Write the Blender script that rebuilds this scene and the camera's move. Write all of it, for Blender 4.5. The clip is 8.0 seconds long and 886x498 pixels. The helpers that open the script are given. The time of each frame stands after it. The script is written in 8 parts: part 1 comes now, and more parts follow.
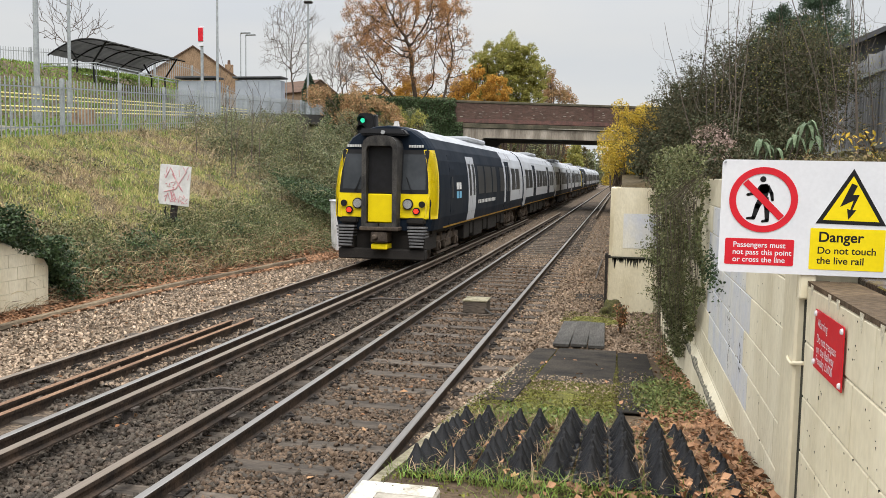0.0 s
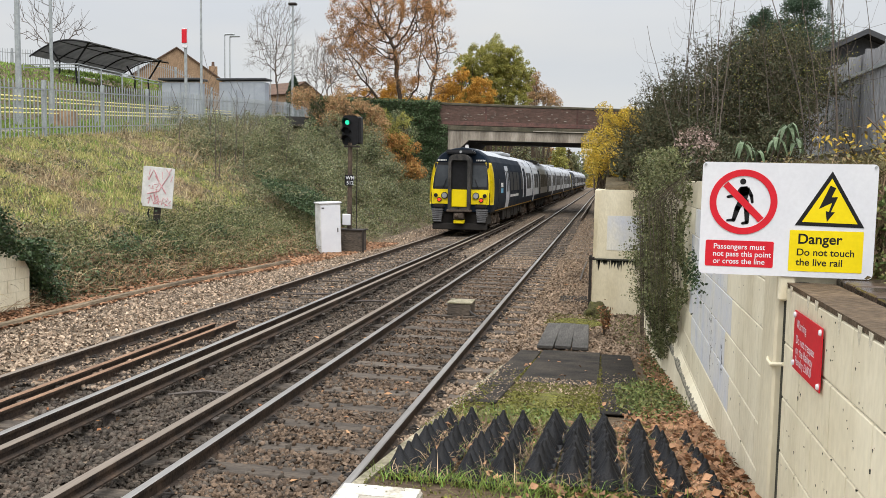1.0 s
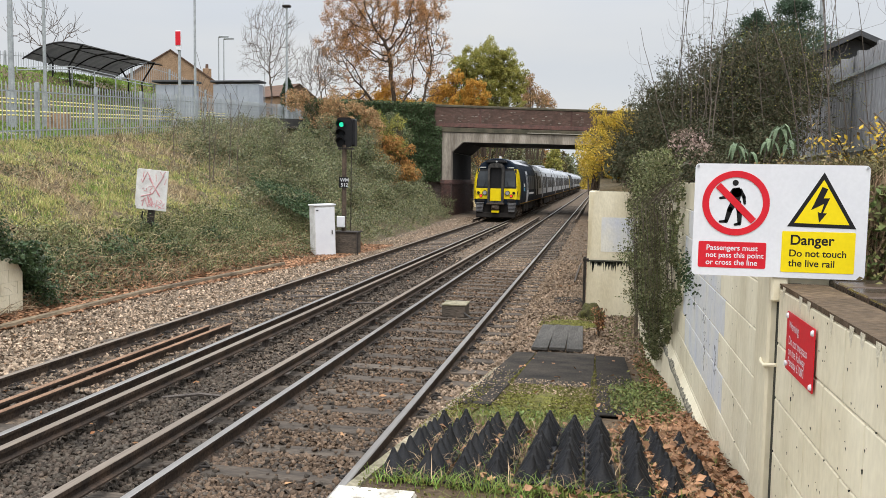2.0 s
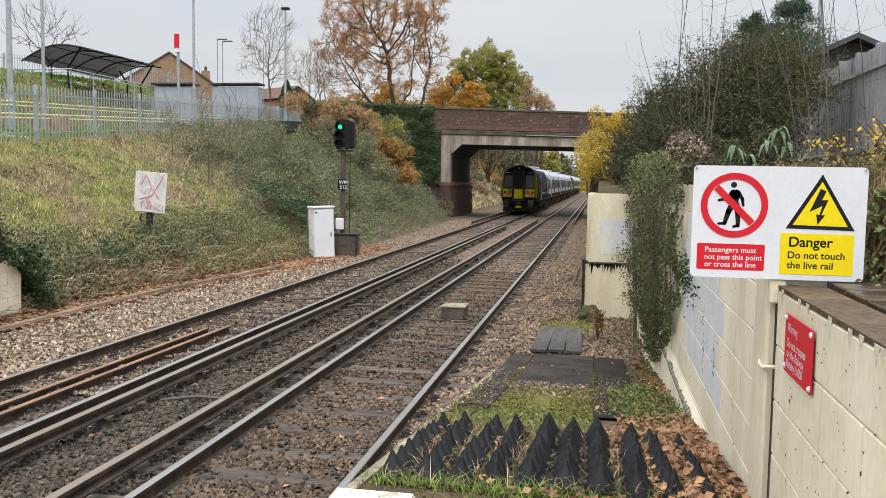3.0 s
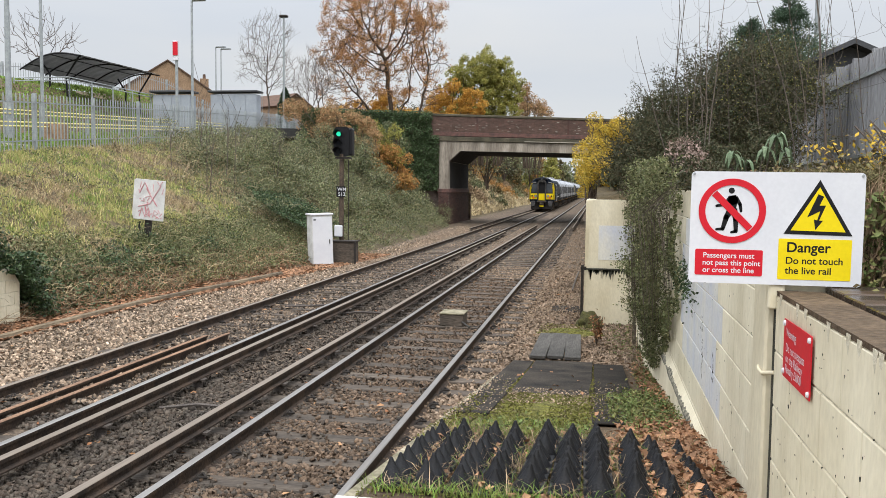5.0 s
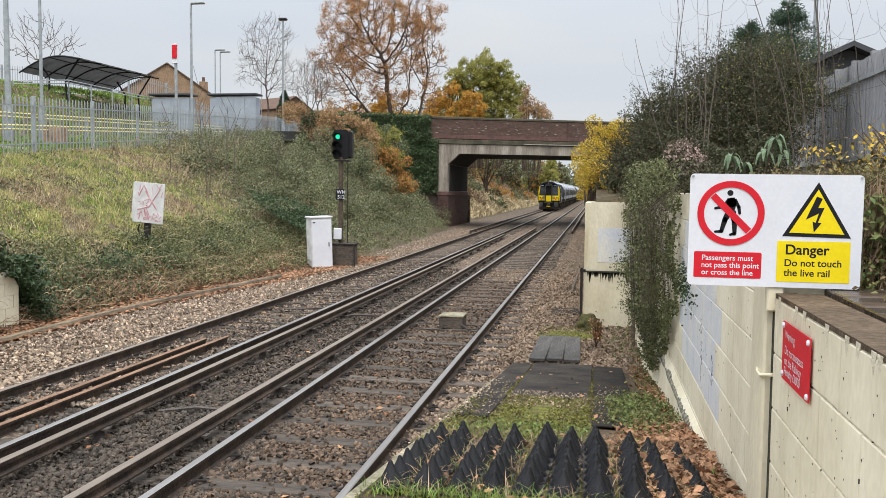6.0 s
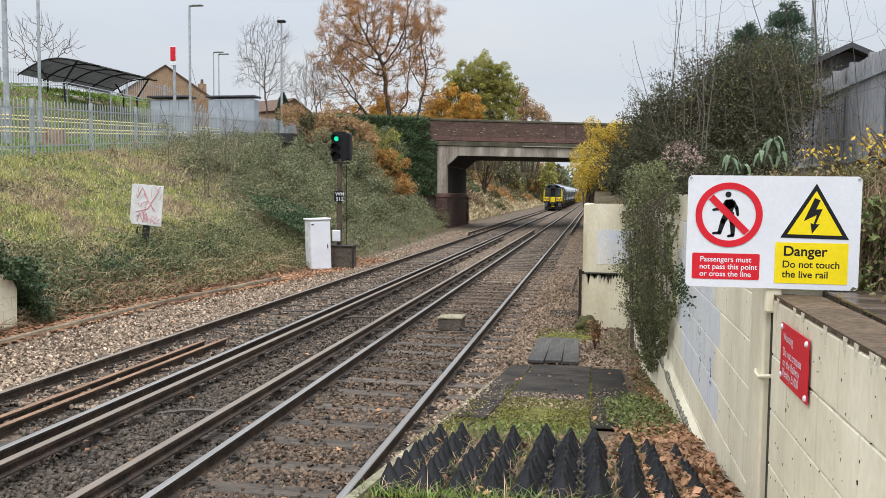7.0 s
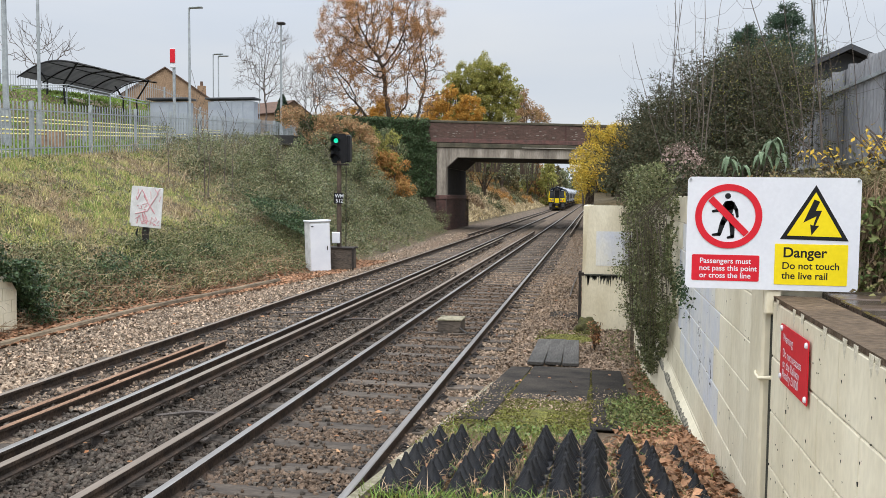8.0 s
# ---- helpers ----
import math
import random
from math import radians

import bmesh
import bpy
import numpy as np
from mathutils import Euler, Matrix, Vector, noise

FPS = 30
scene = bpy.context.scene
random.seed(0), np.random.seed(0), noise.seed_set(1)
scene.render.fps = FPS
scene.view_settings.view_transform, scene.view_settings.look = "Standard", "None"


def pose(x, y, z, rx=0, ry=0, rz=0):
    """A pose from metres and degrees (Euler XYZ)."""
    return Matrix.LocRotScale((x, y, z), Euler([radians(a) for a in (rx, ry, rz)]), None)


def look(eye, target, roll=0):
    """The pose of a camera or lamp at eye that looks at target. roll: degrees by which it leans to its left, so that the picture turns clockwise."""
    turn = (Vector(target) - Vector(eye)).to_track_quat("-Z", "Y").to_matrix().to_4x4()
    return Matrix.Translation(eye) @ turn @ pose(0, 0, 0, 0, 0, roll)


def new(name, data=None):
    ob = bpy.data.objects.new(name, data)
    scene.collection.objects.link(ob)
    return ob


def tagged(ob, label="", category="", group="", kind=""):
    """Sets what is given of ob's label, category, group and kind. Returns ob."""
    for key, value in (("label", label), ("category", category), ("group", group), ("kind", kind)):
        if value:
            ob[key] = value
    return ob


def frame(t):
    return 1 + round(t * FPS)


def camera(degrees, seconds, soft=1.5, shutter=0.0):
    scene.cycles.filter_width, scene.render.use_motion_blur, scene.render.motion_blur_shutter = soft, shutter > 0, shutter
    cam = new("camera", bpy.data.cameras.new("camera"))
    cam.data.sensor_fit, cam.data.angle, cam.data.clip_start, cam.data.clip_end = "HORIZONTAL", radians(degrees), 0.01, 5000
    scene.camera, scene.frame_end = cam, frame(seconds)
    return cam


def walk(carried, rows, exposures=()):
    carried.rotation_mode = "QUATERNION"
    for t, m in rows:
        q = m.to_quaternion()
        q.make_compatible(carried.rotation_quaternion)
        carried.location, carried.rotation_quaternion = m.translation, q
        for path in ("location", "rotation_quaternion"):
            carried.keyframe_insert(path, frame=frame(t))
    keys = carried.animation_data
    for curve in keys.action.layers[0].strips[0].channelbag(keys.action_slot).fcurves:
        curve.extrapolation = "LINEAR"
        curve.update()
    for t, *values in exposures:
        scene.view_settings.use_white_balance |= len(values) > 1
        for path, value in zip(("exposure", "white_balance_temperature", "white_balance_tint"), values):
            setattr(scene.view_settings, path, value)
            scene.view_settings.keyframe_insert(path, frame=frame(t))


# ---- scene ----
cam = camera(54.4, 8.0, soft=0.5)
PATH = [
    (0, pose(-0.028, 0, 2.42, 85.033, -0.974, 11.726)),
    (0.5, pose(-0.020, 0, 2.42, 85.097, -1.027, 11.164)),
    (1, pose(-0.014, 0, 2.42, 85.196, -1.008, 10.742)),
    (1.5, pose(-0.010, 0, 2.42, 85.269, -0.944, 10.497)),
    (3, pose(-0.007, 0, 2.42, 85.474, -0.867, 10.302)),
    (3.5, pose(-0.006, 0, 2.42, 85.573, -0.825, 10.285)),
    (4, pose(-0.005, 0, 2.42, 85.684, -0.767, 10.268)),
    (4.5, pose(-0.005, 0, 2.42, 85.809, -0.707, 10.231)),
    (6, pose(-0.002, 0, 2.42, 86.099, -0.615, 10.163)),
    (6.5, pose(-0.001, 0, 2.42, 86.167, -0.573, 10.114)),
    (7, pose(0, 0, 2.42, 86.222, -0.549, 10.076)),
    (7.5, pose(0, 0, 2.42, 86.288, -0.512, 10.056)),
    (8, pose(0, 0, 2.42, 86.340, -0.497, 10.052)),
]
walk(cam, PATH, [(0, 0.0, 6900, 10), (1.5, 0.0, 6760, 10), (4.5, 0.03, 6660, 10), (8, 0.0, 6420, 10)])

# ---- world: an overcast sky, three times as bright overhead as at the horizon ----
world = bpy.data.worlds.new("overcast")
scene.world = world
world.use_nodes = True
wt = world.node_tree
for n in list(wt.nodes):
    wt.nodes.remove(n)
W_N = {k: wt.nodes.new(v) for k, v in dict(
    out="ShaderNodeOutputWorld", bg="ShaderNodeBackground", co="ShaderNodeTexCoord", sep="ShaderNodeSeparateXYZ",
    lum="ShaderNodeMapRange", noise="ShaderNodeTexNoise", map="ShaderNodeMapping", ramp="ShaderNodeValToRGB",
    mul="ShaderNodeMix", sky="ShaderNodeTexSky", mix="ShaderNodeMix", scl="ShaderNodeMix").items()}
W_N["sky"].sky_type = "NISHITA"
W_N["sky"].sun_disc = False
W_N["sky"].sun_elevation, W_N["sky"].sun_rotation = radians(60), radians(173)
W_N["lum"].inputs["From Min"].default_value, W_N["lum"].inputs["From Max"].default_value = 0.12, 1.0
W_N["lum"].inputs["To Min"].default_value, W_N["lum"].inputs["To Max"].default_value = 0.77, 3.5
W_N["lum"].interpolation_type = "SMOOTHSTEP"
W_N["map"].inputs["Scale"].default_value = (1.2, 1.2, 5.0)
W_N["noise"].inputs["Scale"].default_value, W_N["noise"].inputs["Detail"].default_value = 1.6, 4.0
W_N["ramp"].color_ramp.elements[0].position, W_N["ramp"].color_ramp.elements[1].position = 0.3, 0.72
W_N["ramp"].color_ramp.elements[0].color = (0.83, 0.91, 1.03, 1)
W_N["ramp"].color_ramp.elements[1].color = (1.03, 1.05, 1.07, 1)
for k in ("mul", "mix", "scl"):
    W_N[k].data_type = "RGBA"
W_N["mul"].blend_type, W_N["scl"].blend_type = "MULTIPLY", "MULTIPLY"
W_N["mul"].inputs[0].default_value = W_N["scl"].inputs[0].default_value = 1.0
W_N["scl"].inputs[7].default_value = (0.08, 0.08, 0.08, 1)
W_N["mix"].inputs[0].default_value = 0.12
for a, ao, b, bi in (("co", "Generated", "sep", 0), ("sep", "Z", "lum", "Value"), ("co", "Generated", "map", 0), ("map", 0, "noise", "Vector"),
                     ("noise", "Fac", "ramp", 0), ("ramp", 0, "mul", 6), ("lum", 0, "mul", 7), ("sky", 0, "scl", 6),
                     ("mul", 2, "mix", 6), ("scl", 2, "mix", 7), ("mix", 2, "bg", 0), ("bg", 0, "out", 0)):
    wt.links.new(W_N[a].outputs[ao], W_N[b].inputs[bi])
W_N["bg"].inputs[1].default_value = 1.0
sun = new("sun", bpy.data.lights.new("sun", "SUN"))
sun.data.energy, sun.data.angle, sun.data.color = 1.8, radians(25), (1.0, 0.97, 0.92)
sun.matrix_world = look((0, 0, 60), (-4, 34, 0))

# ---- materials ----
def material(name, base, vary=None, scale=8.0, rough=0.8, metal=0.0, bump=0.0, bump_scale=60.0, island=0.0, rand=0.0, fine=None, spec=0.18, stretch=(1, 1, 1), translucent=0.0, grain=0.35, world_scale=False):
    """A procedural surface: two colours mixed by broad noise, a finer grain over it, bump, and chance shifts from piece to piece."""
    m = bpy.data.materials.new(name)
    m.use_nodes = True
    nt = m.node_tree
    b = nt.nodes["Principled BSDF"]
    b.inputs["Metallic"].default_value, b.inputs["Specular IOR Level"].default_value = metal, spec
    vary = vary or tuple(c * 0.7 for c in base)
    co = nt.nodes.new("ShaderNodeTexCoord")
    mp = nt.nodes.new("ShaderNodeMapping")
    mp.inputs["Scale"].default_value = stretch
    if world_scale:     # one pattern runs on over neighbouring pieces
        nt.links.new(nt.nodes.new("ShaderNodeNewGeometry").outputs["Position"], mp.inputs[0])
    else:
        nt.links.new(co.outputs["Object"], mp.inputs[0])
    n1 = nt.nodes.new("ShaderNodeTexNoise")
    n1.inputs["Scale"].default_value, n1.inputs["Detail"].default_value, n1.inputs["Roughness"].default_value = scale, 6.0, 0.62
    n2 = nt.nodes.new("ShaderNodeTexNoise")
    n2.inputs["Scale"].default_value, n2.inputs["Detail"].default_value = bump_scale, 5.0
    nt.links.new(mp.outputs[0], n1.inputs["Vector"])
    nt.links.new(mp.outputs[0], n2.inputs["Vector"])
    r = nt.nodes.new("ShaderNodeValToRGB")
    r.color_ramp.elements[0].position, r.color_ramp.elements[1].position = 0.36, 0.64
    r.color_ramp.elements[0].color, r.color_ramp.elements[1].color = (*vary, 1), (*base, 1)
    nt.links.new(n1.outputs["Fac"], r.inputs[0])
    col = r.outputs[0]
    mr = nt.nodes.new("ShaderNodeMapRange")
    mr.inputs["From Min"].default_value, mr.inputs["From Max"].default_value = 0.3, 0.7
    mr.inputs["To Min"].default_value, mr.inputs["To Max"].default_value = 1 - grain, 1 + grain
    nt.links.new(n2.outputs["Fac"], mr.inputs["Value"])
    mx = nt.nodes.new("ShaderNodeMix")
    mx.data_type, mx.blend_type = "RGBA", "MULTIPLY"
    mx.inputs[0].default_value = 1.0
    nt.links.new(col, mx.inputs[6])
    nt.links.new(mr.outputs[0], mx.inputs[7])
    col = mx.outputs[2]
    for amount, node, socket in ((island, "ShaderNodeNewGeometry", "Random Per Island"), (rand, "ShaderNodeObjectInfo", "Random")):
        if amount:
            g = nt.nodes.new(node)
            hs = nt.nodes.new("ShaderNodeHueSaturation")
            v = nt.nodes.new("ShaderNodeMapRange")
            v.inputs["To Min"].default_value, v.inputs["To Max"].default_value = 1 - amount, 1 + amount
            nt.links.new(g.outputs[socket], v.inputs["Value"])
            nt.links.new(v.outputs[0], hs.inputs["Value"])
            if fine:
                w = nt.nodes.new("ShaderNodeTexWhiteNoise")
                w.noise_dimensions = "1D"
                nt.links.new(g.outputs[socket], w.inputs["W"])
                mr2 = nt.nodes.new("ShaderNodeMix")
                mr2.data_type = "RGBA"
                nt.links.new(w.outputs["Value"], mr2.inputs[0])
                nt.links.new(col, mr2.inputs[6])
                mr2.inputs[7].default_value = (*fine, 1)
                col = mr2.outputs[2]
            nt.links.new(col, hs.inputs["Color"])
            col = hs.outputs[0]
    nt.links.new(col, b.inputs["Base Color"])
    rr = nt.nodes.new("ShaderNodeMapRange")
    rr.inputs["To Min"].default_value, rr.inputs["To Max"].default_value = max(rough - 0.12, 0.03), min(rough + 0.12, 1)
    nt.links.new(n1.outputs["Fac"], rr.inputs["Value"])
    nt.links.new(rr.outputs[0], b.inputs["Roughness"])
    if bump:
        bp = nt.nodes.new("ShaderNodeBump")
        bp.inputs["Strength"].default_value, bp.inputs["Distance"].default_value = bump, 0.02
        nt.links.new(n2.outputs["Fac"], bp.inputs["Height"])
        nt.links.new(bp.outputs[0], b.inputs["Normal"])
    if translucent:
        tr = nt.nodes.new("ShaderNodeBsdfTranslucent")
        ms = nt.nodes.new("ShaderNodeMixShader")
        ms.inputs[0].default_value = translucent
        nt.links.new(col, tr.inputs["Color"])
        nt.links.new(b.outputs[0], ms.inputs[1])
        nt.links.new(tr.outputs[0], ms.inputs[2])
        nt.links.new(ms.outputs[0], nt.nodes["Material Output"].inputs["Surface"])
    return m


def glow(name, colour, strength):
    m = bpy.data.materials.new(name)
    m.use_nodes = True
    b = m.node_tree.nodes["Principled BSDF"]
    b.inputs["Base Color"].default_value = (*colour, 1)
    b.inputs["Emission Color"].default_value = (*colour, 1)
    b.inputs["Emission Strength"].default_value = strength
    return m


M = dict(
    soil=material("soil", (0.12, 0.085, 0.055), (0.07, 0.05, 0.033), 2.0, 0.95, bump=0.8, bump_scale=30),
    bank=material("bank_soil", (0.13, 0.10, 0.058), (0.062, 0.05, 0.03), 0.8, 0.95, bump=0.9, bump_scale=14),
    stone=material("ballast_stone", (0.315, 0.225, 0.155), (0.155, 0.111, 0.079), 1.4, 0.9, bump=0.4, bump_scale=120, island=0.5, fine=(0.245, 0.185, 0.136)),
    grimystone=material("grimy_brown_stone", (0.165, 0.112, 0.074), (0.075, 0.052, 0.037), 1.4, 0.85, bump=0.4, bump_scale=120, island=0.5, fine=(0.13, 0.092, 0.066)),
    palestone=material("pale_cess_stone", (0.53, 0.395, 0.285), (0.27, 0.198, 0.142), 3.0, 0.9, bump=0.4, bump_scale=120, island=0.55, fine=(0.19, 0.15, 0.11)),
    bed=material("ballast_bed", (0.18, 0.135, 0.097), (0.055, 0.043, 0.034), 14.0, 0.95, bump=1.0, bump_scale=24, grain=0.6),
    darkstone=material("dark_ballast_stone", (0.11, 0.082, 0.063), (0.036, 0.029, 0.025), 3.0, 0.85, bump=0.4, bump_scale=120, island=0.5, fine=(0.08, 0.068, 0.055)),
    railtop=material("polished_rail_head", (0.37, 0.355, 0.34), (0.25, 0.23, 0.215), 3.0, 0.36, metal=0.9, stretch=(1, 0.05, 1), grain=0.1),
    railside=material("rail_web", (0.074, 0.050, 0.036), (0.030, 0.023, 0.019), 4.0, 0.75, bump=0.2, bump_scale=40),
    dullhead=material("dull_rail_head", (0.235, 0.195, 0.16), (0.15, 0.118, 0.092), 3.0, 0.5, metal=0.4, stretch=(1, 0.05, 1), grain=0.15),
    rust=material("rusty_steel", (0.25, 0.152, 0.098), (0.15, 0.09, 0.06), 5.0, 0.85, bump=0.3, bump_scale=80, stretch=(1, 0.3, 1)),
    sleeper=material("sleeper_wood", (0.105, 0.085, 0.068), (0.055, 0.046, 0.039), 6.0, 0.85, bump=0.5, bump_scale=40, stretch=(0.25, 1, 1), rand=0.25),
    iron=material("dark_iron", (0.05, 0.042, 0.037), (0.03, 0.027, 0.025), 12.0, 0.7, metal=0.3, bump=0.2),
    pot=material("insulator", (0.10, 0.085, 0.075), (0.06, 0.05, 0.045), 9.0, 0.5),
    cream=material("cream_masonry_paint", (0.745, 0.685, 0.53), (0.585, 0.52, 0.375), 1.5, 0.8, bump=0.3, bump_scale=30, rand=0.02, grain=0.06, world_scale=True, stretch=(1, 1, 0.45)),
    mortar=material("painted_mortar", (0.68, 0.63, 0.50), (0.51, 0.465, 0.36), 6.0, 0.85, bump=0.6, bump_scale=60, grain=0.15),
    bluepaint=material("pale_blue_paint", (0.53, 0.55, 0.61), (0.66, 0.64, 0.58), 2.5, 0.8, bump=0.3, bump_scale=30, grain=0.06, world_scale=True, stretch=(1, 1, 0.6)),
    blackstain=material("black_mould", (0.035, 0.035, 0.028), (0.07, 0.07, 0.055), 12.0, 0.95, bump=0.7, bump_scale=60),
    mould=material("mottled_mould", (0.045, 0.045, 0.036), (0.36, 0.33, 0.26), 16.0, 0.95, bump=0.7, bump_scale=70, grain=0.4),
    concrete=material("weathered_concrete", (0.36, 0.33, 0.28), (0.24, 0.22, 0.185), 1.6, 0.88, bump=0.35, bump_scale=30, stretch=(1, 1, 0.4), grain=0.2),
    pierbrick=material("engineering_brick", (0.125, 0.066, 0.055), (0.066, 0.042, 0.038), 3.0, 0.75, bump=0.4, bump_scale=40, rand=0.25, island=0.25),
    brick=material("parapet_brick", (0.125, 0.062, 0.047), (0.05, 0.033, 0.029), 4.0, 0.85, bump=0.4, bump_scale=50, rand=0.3, island=0.6, fine=(0.10, 0.066, 0.054)),
    brickjoint=material("dark_mortar", (0.15, 0.115, 0.098), (0.075, 0.06, 0.052), 4.0, 0.95, bump=0.4),
    steel=material("galvanised_steel", (0.40, 0.43, 0.44), (0.29, 0.31, 0.32), 5.0, 0.5, metal=0.35, grain=0.15),
    corr=material("grey_corrugated_sheet", (0.36, 0.365, 0.38), (0.24, 0.24, 0.25), 1.5, 0.6, metal=0.25, stretch=(1, 1, 0.15), bump=0.1, grain=0.15),
    wornline=material("worn_white_line", (0.72, 0.71, 0.67), (0.36, 0.33, 0.27), 7.0, 0.8, bump=0.4, bump_scale=60, grain=0.2),
    wornyellow=material("worn_yellow_line", (0.66, 0.47, 0.10), (0.40, 0.30, 0.12), 7.0, 0.8, bump=0.4, bump_scale=60, grain=0.2),
    edgestone=material("mossy_edging_stone", (0.34, 0.30, 0.22), (0.13, 0.12, 0.075), 3.5, 0.9, bump=0.5, bump_scale=40, grain=0.3),
    rubber=material("black_rubber", (0.011, 0.012, 0.015), (0.008, 0.008, 0.009), 12.0, 0.55, bump=0.3, bump_scale=90, rand=0.2),
    mat=material("tarred_mat", (0.058, 0.050, 0.042), (0.020, 0.019, 0.018), 1.8, 0.9, spec=0.08, bump=0.6, bump_scale=60, rand=0.15),
    oldtimber=material("rotten_tan_timber", (0.20, 0.155, 0.105), (0.085, 0.066, 0.046), 3.0, 0.95, bump=0.6, bump_scale=30, stretch=(1, 0.25, 1)),
    plank=material("grey_timber", (0.085, 0.080, 0.074), (0.042, 0.040, 0.037), 5.0, 0.8, bump=0.5, bump_scale=50, stretch=(1, 0.12, 1), rand=0.2),
    wetplank=material("wet_dark_timber", (0.075, 0.052, 0.038), (0.033, 0.028, 0.022), 2.2, 0.26, bump=0.4, bump_scale=30, stretch=(0.15, 1, 1), rand=0.2),
    moss=material("moss", (0.20, 0.20, 0.045), (0.085, 0.075, 0.032), 9.0, 0.95, bump=1.0, bump_scale=90, grain=0.5),
    darkmoss=material("dark_moss", (0.085, 0.083, 0.028), (0.04, 0.036, 0.018), 7.0, 0.95, bump=1.0, bump_scale=60, grain=0.5),
    grass=material("grass_blade", (0.48, 0.50, 0.165), (0.31, 0.355, 0.11), 0.6, 0.8, island=0.4, fine=(0.56, 0.46, 0.23), translucent=0.25),
    greengrass=material("green_grass_blade", (0.22, 0.37, 0.08), (0.14, 0.26, 0.055), 1.2, 0.8, island=0.4, fine=(0.19, 0.21, 0.06), translucent=0.25),
    straw=material("dead_grass", (0.55, 0.45, 0.275), (0.37, 0.29, 0.17), 0.9, 0.9, island=0.45, translucent=0.15),
    bramble=material("bramble_leaf", (0.155, 0.20, 0.085), (0.062, 0.086, 0.037), 0.7, 0.45, island=0.65, fine=(0.205, 0.185, 0.10), translucent=0.12, spec=0.32),
    russetleaf=material("russet_leaf", (0.58, 0.33, 0.18), (0.40, 0.22, 0.12), 0.8, 0.8, island=0.45, fine=(0.27, 0.22, 0.11), translucent=0.25),
    buddleia=material("grey_green_long_leaf", (0.17, 0.225, 0.135), (0.10, 0.145, 0.08), 6.0, 0.6, rand=0.3, translucent=0.15),
    ivy=material("ivy_leaf", (0.060, 0.105, 0.045), (0.03, 0.055, 0.024), 0.8, 0.4, island=0.6, fine=(0.055, 0.08, 0.035), translucent=0.12),
    hedge=material("dark_shrub_leaf", (0.066, 0.082, 0.04), (0.03, 0.042, 0.022), 0.9, 0.7, island=0.35, fine=(0.085, 0.07, 0.04), translucent=0.1),
    hedgespray=material("feathery_shrub_leaf", (0.078, 0.098, 0.050), (0.036, 0.050, 0.029), 0.7, 0.7, island=0.35, fine=(0.105, 0.085, 0.048), translucent=0.15),
    wallivy=material("wall_ivy_leaf", (0.095, 0.145, 0.068), (0.045, 0.078, 0.036), 0.8, 0.5, island=0.5, fine=(0.08, 0.115, 0.05), translucent=0.12),
    creeper=material("grey_green_creeper", (0.125, 0.155, 0.06), (0.065, 0.085, 0.033), 1.4, 0.6, island=0.6, fine=(0.20, 0.19, 0.10), translucent=0.12),
    litter=material("leaf_litter", (0.20, 0.135, 0.07), (0.11, 0.08, 0.045), 2.5, 0.9, island=0.5, fine=(0.12, 0.12, 0.05)),
    conifer=material("conifer_spray", (0.095, 0.142, 0.09), (0.048, 0.08, 0.052), 1.4, 0.7, island=0.3, translucent=0.08),
    yellowleaf=material("yellow_leaf", (0.72, 0.46, 0.06), (0.52, 0.36, 0.055), 1.2, 0.7, island=0.45, fine=(0.42, 0.35, 0.07), translucent=0.3),
    orangeleaf=material("orange_leaf", (0.56, 0.28, 0.10), (0.40, 0.20, 0.075), 0.8, 0.7, island=0.45, fine=(0.30, 0.19, 0.06), translucent=0.3),
    goldleaf=material("golden_leaf", (0.64, 0.38, 0.09), (0.46, 0.27, 0.06), 0.8, 0.7, island=0.4, translucent=0.4),
    oliveleaf=material("olive_leaf", (0.33, 0.345, 0.10), (0.20, 0.23, 0.065), 0.35, 0.7, island=0.45, fine=(0.36, 0.31, 0.09), translucent=0.4),
    oakleaf=material("thin_oak_leaf", (0.62, 0.305, 0.125), (0.40, 0.20, 0.09), 0.5, 0.7, island=0.45, fine=(0.42, 0.26, 0.12), translucent=0.45),
    browngrass=material("brown_dead_stalk", (0.27, 0.175, 0.115), (0.12, 0.082, 0.052), 1.6, 0.9, island=0.5, fine=(0.36, 0.27, 0.17)),
    rampleaf=material("tan_fallen_leaf", (0.41, 0.225, 0.125), (0.18, 0.09, 0.052), 2.0, 0.7, island=0.5, fine=(0.27, 0.15, 0.085), translucent=0.1),
    copingstone=material("mossy_dark_coping", (0.115, 0.10, 0.072), (0.058, 0.054, 0.038), 1.5, 0.95, bump=0.4, bump_scale=25),
    portal=material("streaked_portal_concrete", (0.40, 0.355, 0.295), (0.17, 0.145, 0.118), 1.1, 0.9, bump=0.3, bump_scale=20, stretch=(1.6, 1.6, 0.22), grain=0.2),
    # near-black concrete colour standing in for the shade under the bridge
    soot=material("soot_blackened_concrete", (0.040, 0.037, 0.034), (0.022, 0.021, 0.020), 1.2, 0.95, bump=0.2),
    weed=material("low_weed_leaf", (0.13, 0.19, 0.06), (0.075, 0.115, 0.04), 3.0, 0.7, island=0.5, fine=(0.17, 0.16, 0.06), translucent=0.15),
    paleyellow=material("pale_yellow_paint", (0.85, 0.76, 0.30), (0.75, 0.66, 0.25), 3.0, 0.5, grain=0.06),
    brownleaf=material("fallen_leaf", (0.26, 0.10, 0.045), (0.13, 0.06, 0.03), 3.0, 0.7, island=0.5, fine=(0.33, 0.19, 0.10), translucent=0.1),
